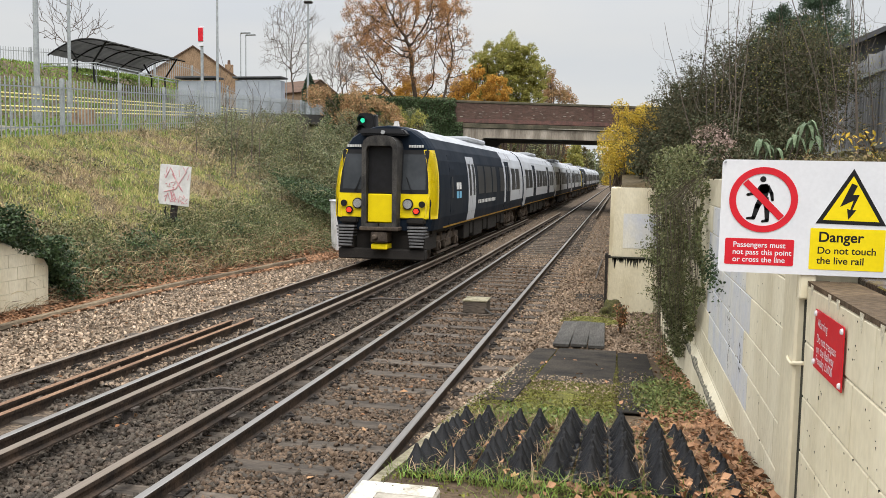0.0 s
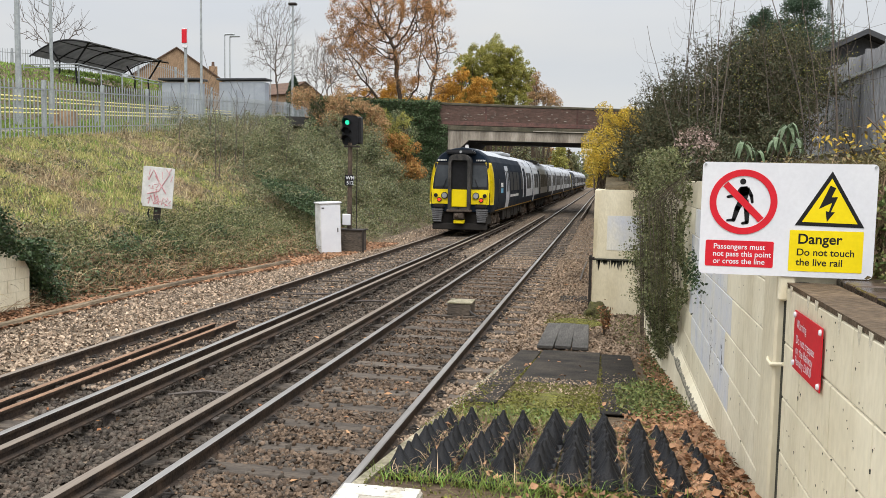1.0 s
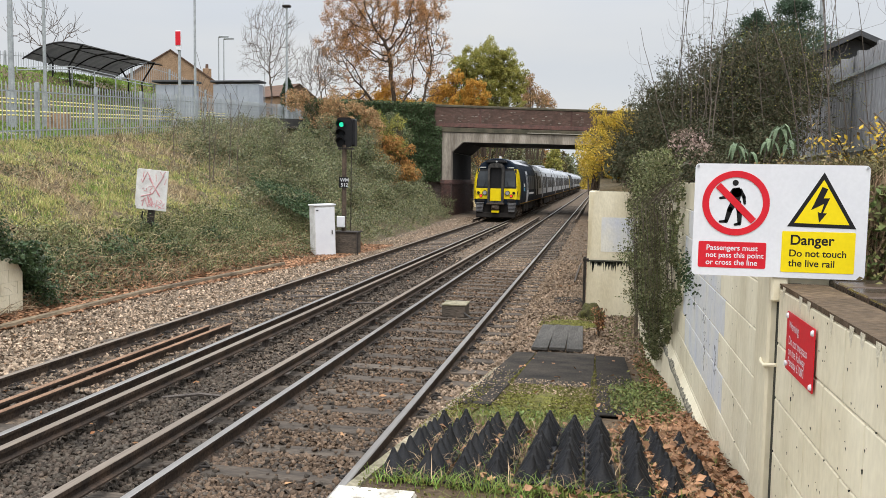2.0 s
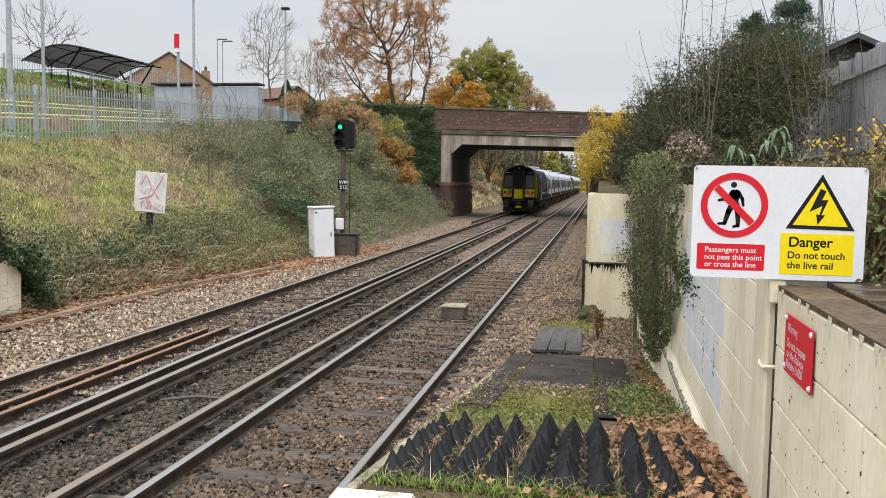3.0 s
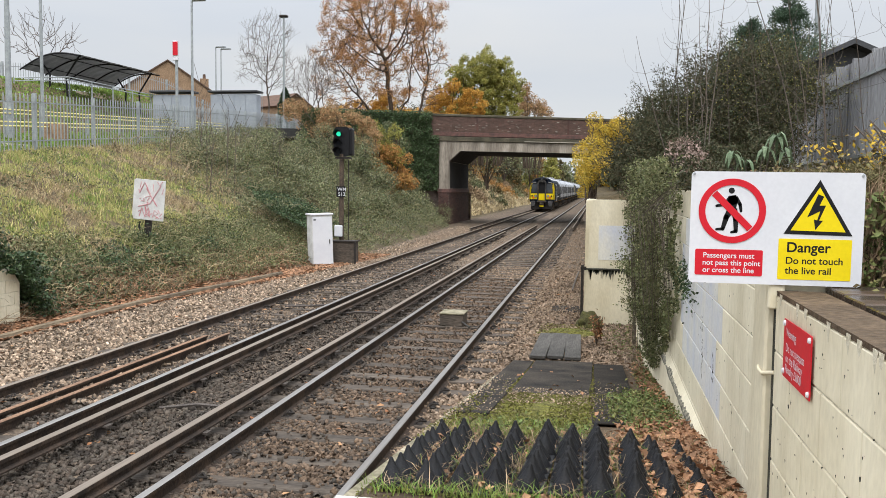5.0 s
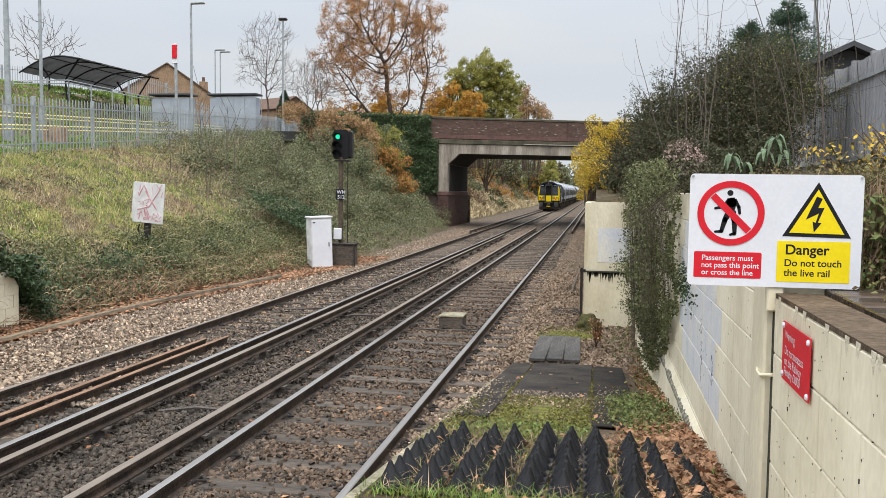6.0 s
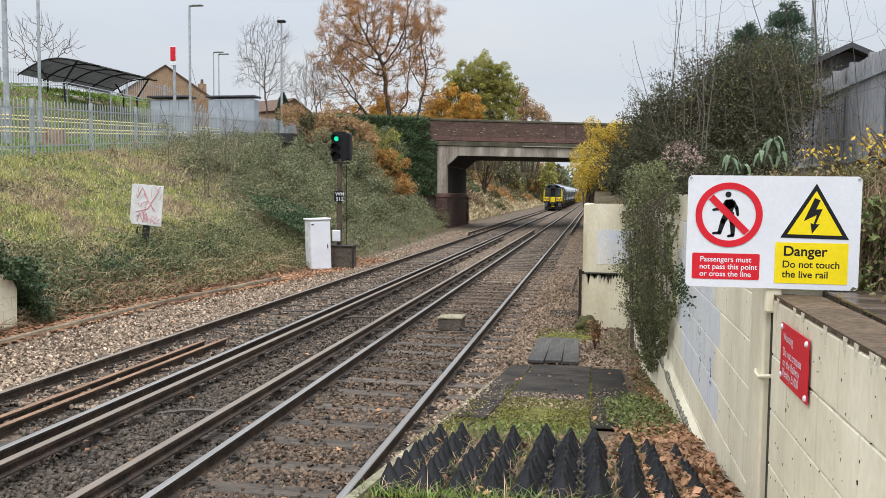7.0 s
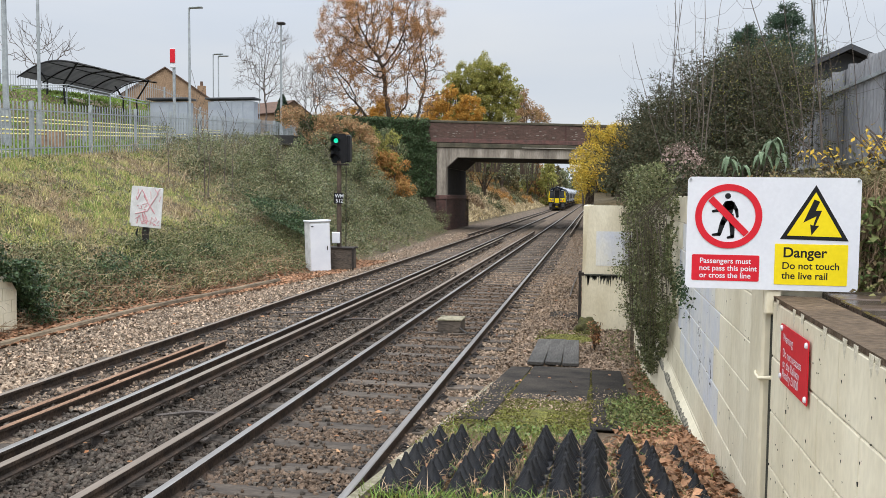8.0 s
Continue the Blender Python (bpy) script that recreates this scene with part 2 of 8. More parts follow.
    bark=material("bark", (0.115, 0.085, 0.062), (0.06, 0.046, 0.037), 5.0, 0.95, bump=0.5, bump_scale=30),
    sucker=material("grey_sapling_bark", (0.15, 0.122, 0.10), (0.08, 0.066, 0.056), 6.0, 0.85, rand=0.3),
    twig=material("bare_twig", (0.15, 0.12, 0.10), (0.09, 0.072, 0.062), 2.0, 0.9, island=0.3),
    white=material("white_enamel", (0.70, 0.71, 0.74), (0.64, 0.65, 0.69), 2.0, 0.38, grain=0.03),
    offwhite=material("weathered_white_paint", (0.66, 0.66, 0.65), (0.50, 0.49, 0.48), 3.0, 0.6, grain=0.12, bump=0.1),
    red=material("sign_red", (0.62, 0.022, 0.035), (0.56, 0.018, 0.03), 3.0, 0.4, grain=0.05),
    faintred=material("faded_red_spray", (0.50, 0.17, 0.20), (0.62, 0.42, 0.42), 5.0, 0.7),
    yellow=material("sign_yellow", (0.84, 0.66, 0.015), (0.78, 0.60, 0.012), 3.0, 0.4, grain=0.04),
    black=material("sign_black", (0.016, 0.016, 0.018), (0.012, 0.012, 0.013), 6.0, 0.45, grain=0.1),
    train_yellow=material("train_yellow", (0.80, 0.62, 0.01), (0.70, 0.53, 0.012), 1.5, 0.3, grain=0.05),
    navy=material("navy_coach_paint", (0.008, 0.014, 0.024), (0.012, 0.017, 0.026), 0.8, 0.5, grain=0.08, spec=0.03),
    silver=material("pale_grey_coach_paint", (0.48, 0.51, 0.56), (0.40, 0.42, 0.46), 0.5, 0.3, grain=0.06),
    roof=material("coach_roof", (0.42, 0.44, 0.47), (0.30, 0.31, 0.33), 0.9, 0.6, grain=0.12),
    glass=material("dark_window_glass", (0.02, 0.023, 0.028), (0.03, 0.034, 0.04), 0.4, 0.35, spec=0.06, grain=0.02),
    screen=material("cab_windscreen_glass", (0.05, 0.056, 0.062), (0.03, 0.034, 0.038), 1.2, 0.08, spec=0.3, grain=0.02),
    climber=material("grey_steel_casting", (0.15, 0.15, 0.155), (0.09, 0.09, 0.095), 4.0, 0.6, grain=0.2),
    gangway=material("worn_black_rubber", (0.020, 0.020, 0.020), (0.07, 0.065, 0.06), 3.5, 0.7, grain=0.3, stretch=(1, 1, 0.5)),
    bogiegrime=material("brown_bogie_grime", (0.115, 0.088, 0.068), (0.045, 0.036, 0.03), 4.0, 0.85, bump=0.3, grain=0.35),
    emblemblue=material("emblem_blue", (0.16, 0.42, 0.62), (0.12, 0.36, 0.55), 3.0, 0.5, grain=0.05),
    under=material("underframe_grime", (0.028, 0.025, 0.023), (0.02, 0.018, 0.017), 3.0, 0.85, bump=0.2, grain=0.3),
    lamp_off=material("lamp_lens", (0.35, 0.36, 0.36), (0.25, 0.25, 0.26), 9.0, 0.12),
    tail=glow("tail_lamp", (1.0, 0.03, 0.015), 1.1), green=glow("green_aspect", (0.015, 0.70, 0.40), 1.1),
    hutblue=material("pale_blue_grey_sheet", (0.36, 0.39, 0.43), (0.29, 0.32, 0.36), 1.2, 0.6, grain=0.1),
    canopy=material("smoky_canopy_sheet", (0.15, 0.15, 0.145), (0.10, 0.10, 0.10), 1.5, 0.4, grain=0.12, translucent=0.35),
    housebrick=material("house_brick", (0.33, 0.225, 0.145), (0.24, 0.16, 0.10), 2.0, 0.9, grain=0.25, bump_scale=12),
    tile=material("roof_tile", (0.15, 0.095, 0.07), (0.10, 0.065, 0.05), 3.0, 0.9, grain=0.3),
    slate=material("dark_roofing", (0.075, 0.078, 0.085), (0.05, 0.052, 0.056), 2.0, 0.6, grain=0.2),
    tarmac=material("tarmac", (0.07, 0.068, 0.066), (0.05, 0.049, 0.048), 4.0, 0.9, bump=0.4, grain=0.25),
)

# ---- mesh helpers ----
def part(name, bm, mat, parent=None, label="", smooth=False):
    """Links a bmesh (or a mesh) as one object, under a thing or a part where parent is given."""
    if isinstance(bm, bmesh.types.BMesh):
        me = bpy.data.meshes.new(name)
        bm.normal_update()
        bm.to_mesh(me)
        bm.free()
        for m in mat if isinstance(mat, (list, tuple)) else [mat]:
            me.materials.append(m)
        if smooth:
            me.shade_smooth()
    else:
        me = bm
    ob = new(name, me)
    if parent:
        ob.parent = parent
    return tagged(ob, label)


def empty(name, m=None):
    ob = new(name)
    ob.empty_display_size = 0.2
    if m is not None:
        ob.matrix_basis = m
    return ob


def box(bm, x0, x1, y0, y1, z0, z1, bevel=0.0, slot=0):
    v = [bm.verts.new(c) for c in ((x0, y0, z0), (x1, y0, z0), (x1, y1, z0), (x0, y1, z0), (x0, y0, z1), (x1, y0, z1), (x1, y1, z1), (x0, y1, z1))]
    fs = [bm.faces.new([v[i] for i in f]) for f in ((3, 2, 1, 0), (4, 5, 6, 7), (0, 1, 5, 4), (1, 2, 6, 5), (2, 3, 7, 6), (3, 0, 4, 7))]
    for f in fs:
        f.material_index = slot
    if bevel:
        es = list({e for f in fs for e in f.edges})
        r = bmesh.ops.bevel(bm, geom=es, offset=bevel, segments=1, affect="EDGES")
        for f in r["faces"]:
            f.material_index = slot
    return bm


def cube(*a, bevel=0.0):
    return box(bmesh.new(), *a, bevel=bevel)


def tube(bm, p, q, r0, r1=None, n=8, cap=True, slot=0):
    p, q = Vector(p), Vector(q)
    r1 = r0 if r1 is None else r1
    d = (q - p).normalized()
    a = d.orthogonal().normalized()
    b = d.cross(a)
    rings = []
    for c, r in ((p, r0), (q, r1)):
        rings.append([bm.verts.new(c + (a * math.cos(t) + b * math.sin(t)) * r) for t in (2 * math.pi * i / n for i in range(n))])
    for i in range(n):
        f = bm.faces.new((rings[0][i], rings[0][(i + 1) % n], rings[1][(i + 1) % n], rings[1][i]))
        f.material_index = slot
    if cap:
        bm.faces.new(rings[0][::-1]).material_index = slot
        bm.faces.new(rings[1]).material_index = slot
    return bm


def taper(bm, pts, radii, n=6):
    """One continuous bent tube through the points."""
    pts = [Vector(p) for p in pts]
    axis = (pts[-1] - pts[0]).normalized()
    a = axis.orthogonal().normalized()
    rings = []
    for i, (p, r) in enumerate(zip(pts, radii)):
        d = (pts[min(i + 1, len(pts) - 1)] - pts[max(i - 1, 0)]).normalized()
        u = (a - d * a.dot(d))
        u = u.normalized() if u.length > 1e-4 else d.orthogonal().normalized()
        w = d.cross(u)
        a = u
        rings.append([bm.verts.new(p + (u * math.cos(t) + w * math.sin(t)) * r) for t in (2 * math.pi * k / n for k in range(n))])
    for p, q in zip(rings, rings[1:]):
        for i in range(n):
            bm.faces.new((p[i], p[(i + 1) % n], q[(i + 1) % n], q[i]))
    bm.faces.new(rings[0][::-1])
    bm.faces.new(rings[-1])
    return bm


def pipe(bm, pts, r, n=6):
    return taper(bm, pts, [r] * len(pts), n)


def prism(bm, poly, a, b, axis="y", slots=None):
    """Extrudes a polygon of (u, v) from a to b along an axis; u, v are the other two axes in order."""
    def at(u, v, w):
        return {"x": (w, u, v), "y": (u, w, v), "z": (u, v, w)}[axis]
    A = [bm.verts.new(at(u, v, a)) for u, v in poly]
    B = [bm.verts.new(at(u, v, b)) for u, v in poly]
    n = len(poly)
    for i in range(n):
        f = bm.faces.new((A[i], A[(i + 1) % n], B[(i + 1) % n], B[i]))
        if slots:
            f.material_index = slots[i]
    bm.faces.new(A[::-1])
    bm.faces.new(B)
    bmesh.ops.recalc_face_normals(bm, faces=bm.faces)
    return bm


def raw_mesh(name, verts, faces, mat, smooth=False):
    """A large mesh from arrays: verts (n, 3), faces (m, k) of equal size."""
    verts, faces = np.asarray(verts, np.float32), np.asarray(faces, np.int32)
    me = bpy.data.meshes.new(name)
    me.vertices.add(len(verts))
    me.vertices.foreach_set("co", verts.ravel())
    k = faces.shape[1]
    me.loops.add(faces.size)
    me.loops.foreach_set("vertex_index", faces.ravel())
    me.polygons.add(len(faces))
    me.polygons.foreach_set("loop_start", np.arange(len(faces), dtype=np.int32) * k)
    me.update(calc_edges=True)
    me.validate()
    me.materials.append(mat)
    if smooth:
        me.shade_smooth()
    return me


rng = np.random.default_rng(7)


def unit(n):
    v = rng.normal(size=(n, 3))
    return v / np.linalg.norm(v, axis=1)[:, None]


def leaves(name, centres, size, mat, up=0.0, long=1.6, spread=0.35):
    """Small folded leaves (two triangles each with a crease) at the given places."""
    c = np.asarray(centres, float)
    n = len(c)
    nor = unit(n)
    nor[:, 2] += up
    nor /= np.linalg.norm(nor, axis=1)[:, None]
    t = np.cross(nor, unit(n))
    t /= np.linalg.norm(t, axis=1)[:, None] + 1e-9
    b = np.cross(nor, t)
    s = (size * (1 + spread * rng.uniform(-1, 1, n)))[:, None]
    fold = nor * s * 0.18
    v = np.stack([c - t * s * long * 0.5, c + b * s * 0.5 + fold, c + t * s * long * 0.5, c - b * s * 0.5 + fold], 1).reshape(-1, 3)
    i = np.arange(n)[:, None] * 4
    f = np.concatenate([i + [0, 1, 2], i + [0, 2, 3]], 1).reshape(-1, 3)
    return raw_mesh(name, v, f, mat)


def blades(name, base, height, width, mat, lean=0.45):
    """Grass blades: a tapering strip of two triangles and a tip, bent over."""
    p = np.asarray(base, float)
    n = len(p)
    a = rng.uniform(0, 2 * np.pi, n)
    side = np.stack([np.cos(a), np.sin(a), 0 * a], 1)
    b2 = rng.uniform(0, 2 * np.pi, n)
    ln = np.stack([np.cos(b2), np.sin(b2), 0 * b2], 1) * rng.uniform(0, lean, n)[:, None]
    h = (height * rng.uniform(0.5, 1.3, n))[:, None]
    w = width * 0.5
    mid = p + ln * h * 0.4 + [0, 0, 1] * h * 0.6
    tip = p + ln * h * 1.4 + [0, 0, 1] * h
    v = np.stack([p - side * w, p + side * w, mid + side * w * 0.7, mid - side * w * 0.7, tip], 1).reshape(-1, 3)
    i = np.arange(n)[:, None] * 5
    f = np.concatenate([i + [0, 1, 2], i + [0, 2, 3], i + [3, 2, 4]], 1).reshape(-1, 3)
    return raw_mesh(name, v, f, mat)


def needles(name, base, way, length, width, mat):
    """Slim folded leaves that point along the given directions."""
    p, d = np.asarray(base, float), np.asarray(way, float)
    n = len(p)
    d = d / (np.linalg.norm(d, axis=1)[:, None] + 1e-9)
    side = np.cross(d, unit(n))
    side /= np.linalg.norm(side, axis=1)[:, None] + 1e-9
    fold = np.cross(d, side)
    l = (length * rng.uniform(0.6, 1.35, n))[:, None]
    w = (width * rng.uniform(0.7, 1.3, n))[:, None] * 0.5
    v = np.stack([p, p + d * l * 0.45 + side * w + fold * w * 0.6, p + d * l, p + d * l * 0.45 - side * w + fold * w * 0.6], 1).reshape(-1, 3)
    i = np.arange(n)[:, None] * 4
    return raw_mesh(name, v, np.concatenate([i + [0, 1, 2], i + [0, 2, 3]], 1).reshape(-1, 3), mat)


def canes(name, base, reach, rise, width, mat, segs=5):
    """Thin arching stems: three-sided, rising from the ground and bending over."""
    p = np.asarray(base, float)
    n = len(p)
    a = rng.uniform(0, 2 * np.pi, n)
    out = np.stack([np.cos(a), np.sin(a), 0 * a], 1) * (reach * rng.uniform(0.3, 1.3, n))[:, None]
    up = (rise * rng.uniform(0.5, 1.4, n))[:, None] * np.array([0, 0, 1.0])
    side = np.cross(out, [0, 0, 1.0])
    side /= np.linalg.norm(side, axis=1)[:, None] + 1e-9
    rows = []
    for k in range(segs + 1):
        t = k / segs
        c = p + out * t + up * (2.4 * t - 1.7 * t * t)
        w = width * (1 - 0.7 * t) * 0.5
        rows.append(np.stack([c - side * w, c + side * w, c + [0, 0, 1.4 * w]], 1))
    v = np.stack(rows, 1).reshape(-1, 3)
    f = [(k * 3 + a1, k * 3 + b1, k * 3 + 3 + b1, k * 3 + 3 + a1) for k in range(segs) for a1, b1 in ((0, 1), (1, 2), (2, 0))]
    return raw_mesh(name, v, (np.arange(n)[:, None, None] * (3 * (segs + 1)) + np.array(f)[None]).reshape(-1, 4), mat)


def stones(name, pts, size, mat):
    """Angular stones: cubes with every corner pushed about, turned at random."""
    p = np.asarray(pts, float)
    n = len(p)
    cube8 = np.array([(x, y, z) for z in (-1, 1) for y in (-1, 1) for x in (-1, 1)], float) * 0.5
    c = cube8[None] * rng.uniform(0.65, 1.2, (n, 1, 3)) * [1.25, 0.98, 0.64] + rng.uniform(-0.17, 0.17, (n, 8, 3))
    q = rng.normal(size=(n, 4)) * [1, 0.35, 0.35, 1]
    q /= np.linalg.norm(q, axis=1)[:, None]
    w, x, y, z = q.T
    rot = np.stack([1 - 2 * (y * y + z * z), 2 * (x * y - z * w), 2 * (x * z + y * w), 2 * (x * y + z * w), 1 - 2 * (x * x + z * z), 2 * (y * z - x * w),
                    2 * (x * z - y * w), 2 * (y * z + x * w), 1 - 2 * (x * x + y * y)], 1).reshape(n, 3, 3)
    s = (size * rng.uniform(0.6, 1.45, n))[:, None, None]
    v = (np.einsum("nij,nkj->nki", rot, c) * s + p[:, None]).reshape(-1, 3)
    F = np.array([(4, 5, 7, 6), (0, 1, 5, 4), (1, 3, 7, 5), (3, 2, 6, 7), (2, 0, 4, 6)])
    far = np.repeat(p[:, 1] > 10.5, 8)
    keep = np.arange(n * 8)
    full, lean = keep[~far].reshape(-1, 8), keep[far].reshape(-1, 8)
    tri = np.array([(0, 1, 2), (0, 2, 3)])
    f = [full[:, F][:, :, tri].reshape(-1, 3)]
    if len(lean):       # four-sided stones with a pushed-about top
        f.append(lean[:, np.array([(0, 1, 7), (1, 3, 7), (3, 2, 7), (2, 0, 7)])].reshape(-1, 3))
    return raw_mesh(name, v, np.concatenate(f), mat)


def nz(x, y, s=1.0, k=0.0):
    return noise.noise((x * s + k, y * s - k, k * 1.7))


def text_mesh(body, size, mat, align="LEFT", bold=0.0):
    cu = bpy.data.curves.new("words", "FONT")
    cu.body, cu.size, cu.align_x, cu.offset = body, size, align, bold
    cu.space_line = 1.0
    ob = bpy.data.objects.new("words", cu)
    scene.collection.objects.link(ob)
    me = bpy.data.meshes.new_from_object(ob.evaluated_get(bpy.context.evaluated_depsgraph_get()))
    bpy.data.objects.remove(ob)
    me.materials.clear()
    me.materials.append(mat)
    return me


# ---- trees and shrubs ----
def branches(bm, p, d, length, r, depth, tips, spread=0.55, n=6, up=0.15, kids=(2, 4), ratio=0.72, rnd=None):
    """Tapered limbs that fork; tips collects the ends."""
    q = p
    dirn = d.normalized()
    segs = 3
    for s in range(segs):
        dirn = (dirn + Vector((rnd.uniform(-1, 1), rnd.uniform(-1, 1), rnd.uniform(-0.4, 1) * 0.6)) * 0.16 + Vector((0, 0, up * 0.25))).normalized()
        e = q + dirn * (length / segs)
        tube(bm, q, e, r * (1 - 0.4 * s / segs), r * (1 - 0.4 * (s + 1) / segs), n=max(3, n), cap=False)
        if depth > 0 and s > 0:
            side = Vector((rnd.uniform(-1, 1), rnd.uniform(-1, 1), rnd.uniform(-0.1, 0.5))).normalized()
            branches(bm, e, (dirn * (1 - spread) + side * spread * 1.2), length * ratio * rnd.uniform(0.6, 1.0), r * 0.5, depth - 1, tips, spread, n - 1, up, kids, ratio, rnd)
        q = e
        if depth <= 2:
            tips.append(q.copy())
    if depth > 0:
        for _ in range(rnd.randint(*kids)):
            side = Vector((rnd.uniform(-1, 1), rnd.uniform(-1, 1), rnd.uniform(-0.3, 0.7))).normalized()
            branches(bm, q, dirn * (1 - spread) + side * spread, length * ratio * rnd.uniform(0.75, 1.1), r * 0.55, depth - 1, tips, spread, n - 1, up, kids, ratio, rnd)


def tree(name, x, y, z, height, r, mat, count, leaf, label, seed=1, depth=4, spread=0.55, ratio=0.72, scatter=0.5, up=0.15, trunk=0.25, group="", kids=(2, 3)):
    rnd = random.Random(seed)
    t = tagged(empty(name, pose(x, y, z)), label, "tree", group)
    bm = bmesh.new()
    tips = []
    tl = height * trunk
    tube(bm, (0, 0, -0.6), (0, 0, tl), r * 1.25, r * 0.85, n=9, cap=False)
    first = height * 0.30
    for i in range(3):
        a = i * 2.1 + rnd.uniform(-0.4, 0.4)
        branches(bm, Vector((0, 0, tl * (0.85 + 0.07 * i))), Vector((math.cos(a) * 0.55, math.sin(a) * 0.55, 1.0)), first, r * 0.55, depth, tips, spread, 7, up, kids, ratio, rnd)
    branches(bm, Vector((0, 0, tl)), Vector((0, 0, 1)), first, r * 0.7, depth, tips, spread, 7, up, kids, ratio, rnd)
    # scale so that the highest tip stands at the given height
    top = max(q.z for q in tips)
    k = height / top
    bmesh.ops.scale(bm, vec=(k, k, k), verts=[v for v in bm.verts if v.co.z > 0.01])
    part("trunk", bm, M["bark"] if count else M["twig"], t)
    if count:
        tp = np.array([tuple(q * k) for q in tips])
        c = tp[rng.integers(0, len(tp), count)] + rng.normal(size=(count, 3)) * scatter
        part("crown", leaves("crown", c, leaf, mat), None, t, "autumn leaves")
    return t


def grow(stems, crown, n, step, reach, kill, seed, lift=0.1, rounds=110, twigs=3, twig=0.45):
    """Limbs that grow from the stems towards points strewn through the crown's balls: places and parents of the joints."""
    g = np.random.default_rng(seed)
    sp = np.array(crown, float)
    w = sp[:, 3] ** 3
    k = g.choice(len(sp), n, p=w / w.sum())
    v = g.normal(size=(n, 3))
    aim = sp[k, :3] + v / np.linalg.norm(v, axis=1)[:, None] * (sp[k, 3] * g.uniform(0, 1, n) ** 0.4)[:, None]
    pos, par = [], []
    for stem in stems:
        last = -1
        for a, b in zip(stem, stem[1:]):
            a, b = np.array(a, float), np.array(b, float)
            m = max(1, int(np.linalg.norm(b - a) / step))
            for i in range(m):
                pos.append(a + (b - a) * i / m + g.normal(size=3) * 0.12 * step * (last >= 0))
                par.append(last)
                last = len(pos) - 1
    near, who, lo = np.full(n, 1e9), np.zeros(n, int), 0
    for _ in range(rounds):
        fresh = np.array(pos[lo:])
        d = np.linalg.norm(aim[:, None] - fresh[None], axis=2)
        j = d.argmin(1)
        dm = d[np.arange(len(aim)), j]
        better = dm < near
        near[better], who[better] = dm[better], lo + j[better]
        alive = near > kill
        aim, near, who = aim[alive], near[alive], who[alive]
        act = near < reach
        if not act.any():
            break
        P = np.array(pos)
        pull = np.zeros_like(P)
        np.add.at(pull, who[act], (aim[act] - P[who[act]]) / near[act][:, None])
        ids = np.unique(who[act])
        d = pull[ids] / (np.linalg.norm(pull[ids], axis=1)[:, None] + 1e-9) + g.normal(size=(len(ids), 3)) * 0.16 + [0, 0, lift]
        d /= np.linalg.norm(d, axis=1)[:, None]
        lo = len(pos)
        pos += list(P[ids] + d * step)
        par += list(ids)
    P, par = np.array(pos), np.array(par)
    thin = np.setdiff1d(np.arange(len(P)), par)
    for _ in range(2):
        m = np.repeat(thin, twigs)
        d = P[m] - P[par[m]]
        d = d / (np.linalg.norm(d, axis=1)[:, None] + 1e-9) + g.normal(size=(len(m), 3)) * 0.45 + [0, 0, lift]
        q = P[m] + d / np.linalg.norm(d, axis=1)[:, None] * (twig * g.uniform(0.4, 1.2, len(m)))[:, None]
        thin = np.arange(len(P), len(P) + len(m))
        P, par = np.concatenate([P, q]), np.concatenate([par, m])
        twigs = 2
    return P, par


def grown_tree(name, base, stems, crown, label, n=1500, step=0.45, reach=4.0, kill=0.8, seed=1, tip=0.011, power=2.3, leaf=0.0, count=0, mat=None, sigma=0.2, lift=0.1, bark="bark", sparse=0.0, twigs=3, twig=0.45):
    """A tree whose limbs fill its crown; leaves sit in clusters round the thin twigs."""
    t = tagged(empty(name, pose(*base)), label, "tree")
    P, par = grow(stems, crown, n, step, reach, kill, seed, lift, twigs=twigs, twig=twig)
    area = np.zeros(len(P))
    for i in range(len(P) - 1, -1, -1):
        area[i] = max(area[i], tip ** power)
        if par[i] >= 0:
            area[par[i]] += area[i]
    r = area ** (1 / power)
    i = np.nonzero(par >= 0)[0]
    a, b = P[par[i]], P[i]
    d = b - a
    d /= np.linalg.norm(d, axis=1)[:, None] + 1e-9
    u = np.cross(d, [0.31, 0.85, 0.42])
    u /= np.linalg.norm(u, axis=1)[:, None] + 1e-9
    w = np.cross(d, u)
    sides = 4
    ring = [u * math.cos(q) + w * math.sin(q) for q in (2 * math.pi * k / sides for k in range(sides))]
    v = np.stack([a + c * np.minimum(r[par[i]], r[i] * 1.5)[:, None] for c in ring] + [b + c * r[i][:, None] for c in ring], 1).reshape(-1, 3) - np.array(base)
    f = np.array([(k, (k + 1) % sides, sides + (k + 1) % sides, sides + k) for k in range(sides)])
    part("trunk", raw_mesh("trunk", v, (np.arange(len(i))[:, None, None] * 2 * sides + f[None]).reshape(-1, 4), M[bark], True), None, t, "forking trunk, limbs and fine twigs")
    if count:
        thin = np.nonzero(r < tip * 2.6)[0]
        c = P[thin]
        dense = np.array([noise.noise(tuple(q * 0.5)) + 0.7 * noise.noise(tuple(q * 1.3 + 7)) for q in c])
        wgt = np.clip(0.5 + 1.2 * dense, sparse, 2)
        c = c[rng.choice(len(c), count, p=wgt / wgt.sum())] + rng.normal(size=(count, 3)) * sigma - np.array(base)
        part("crown", leaves("crown", c, leaf, mat), None, t, "autumn leaves")
    return t


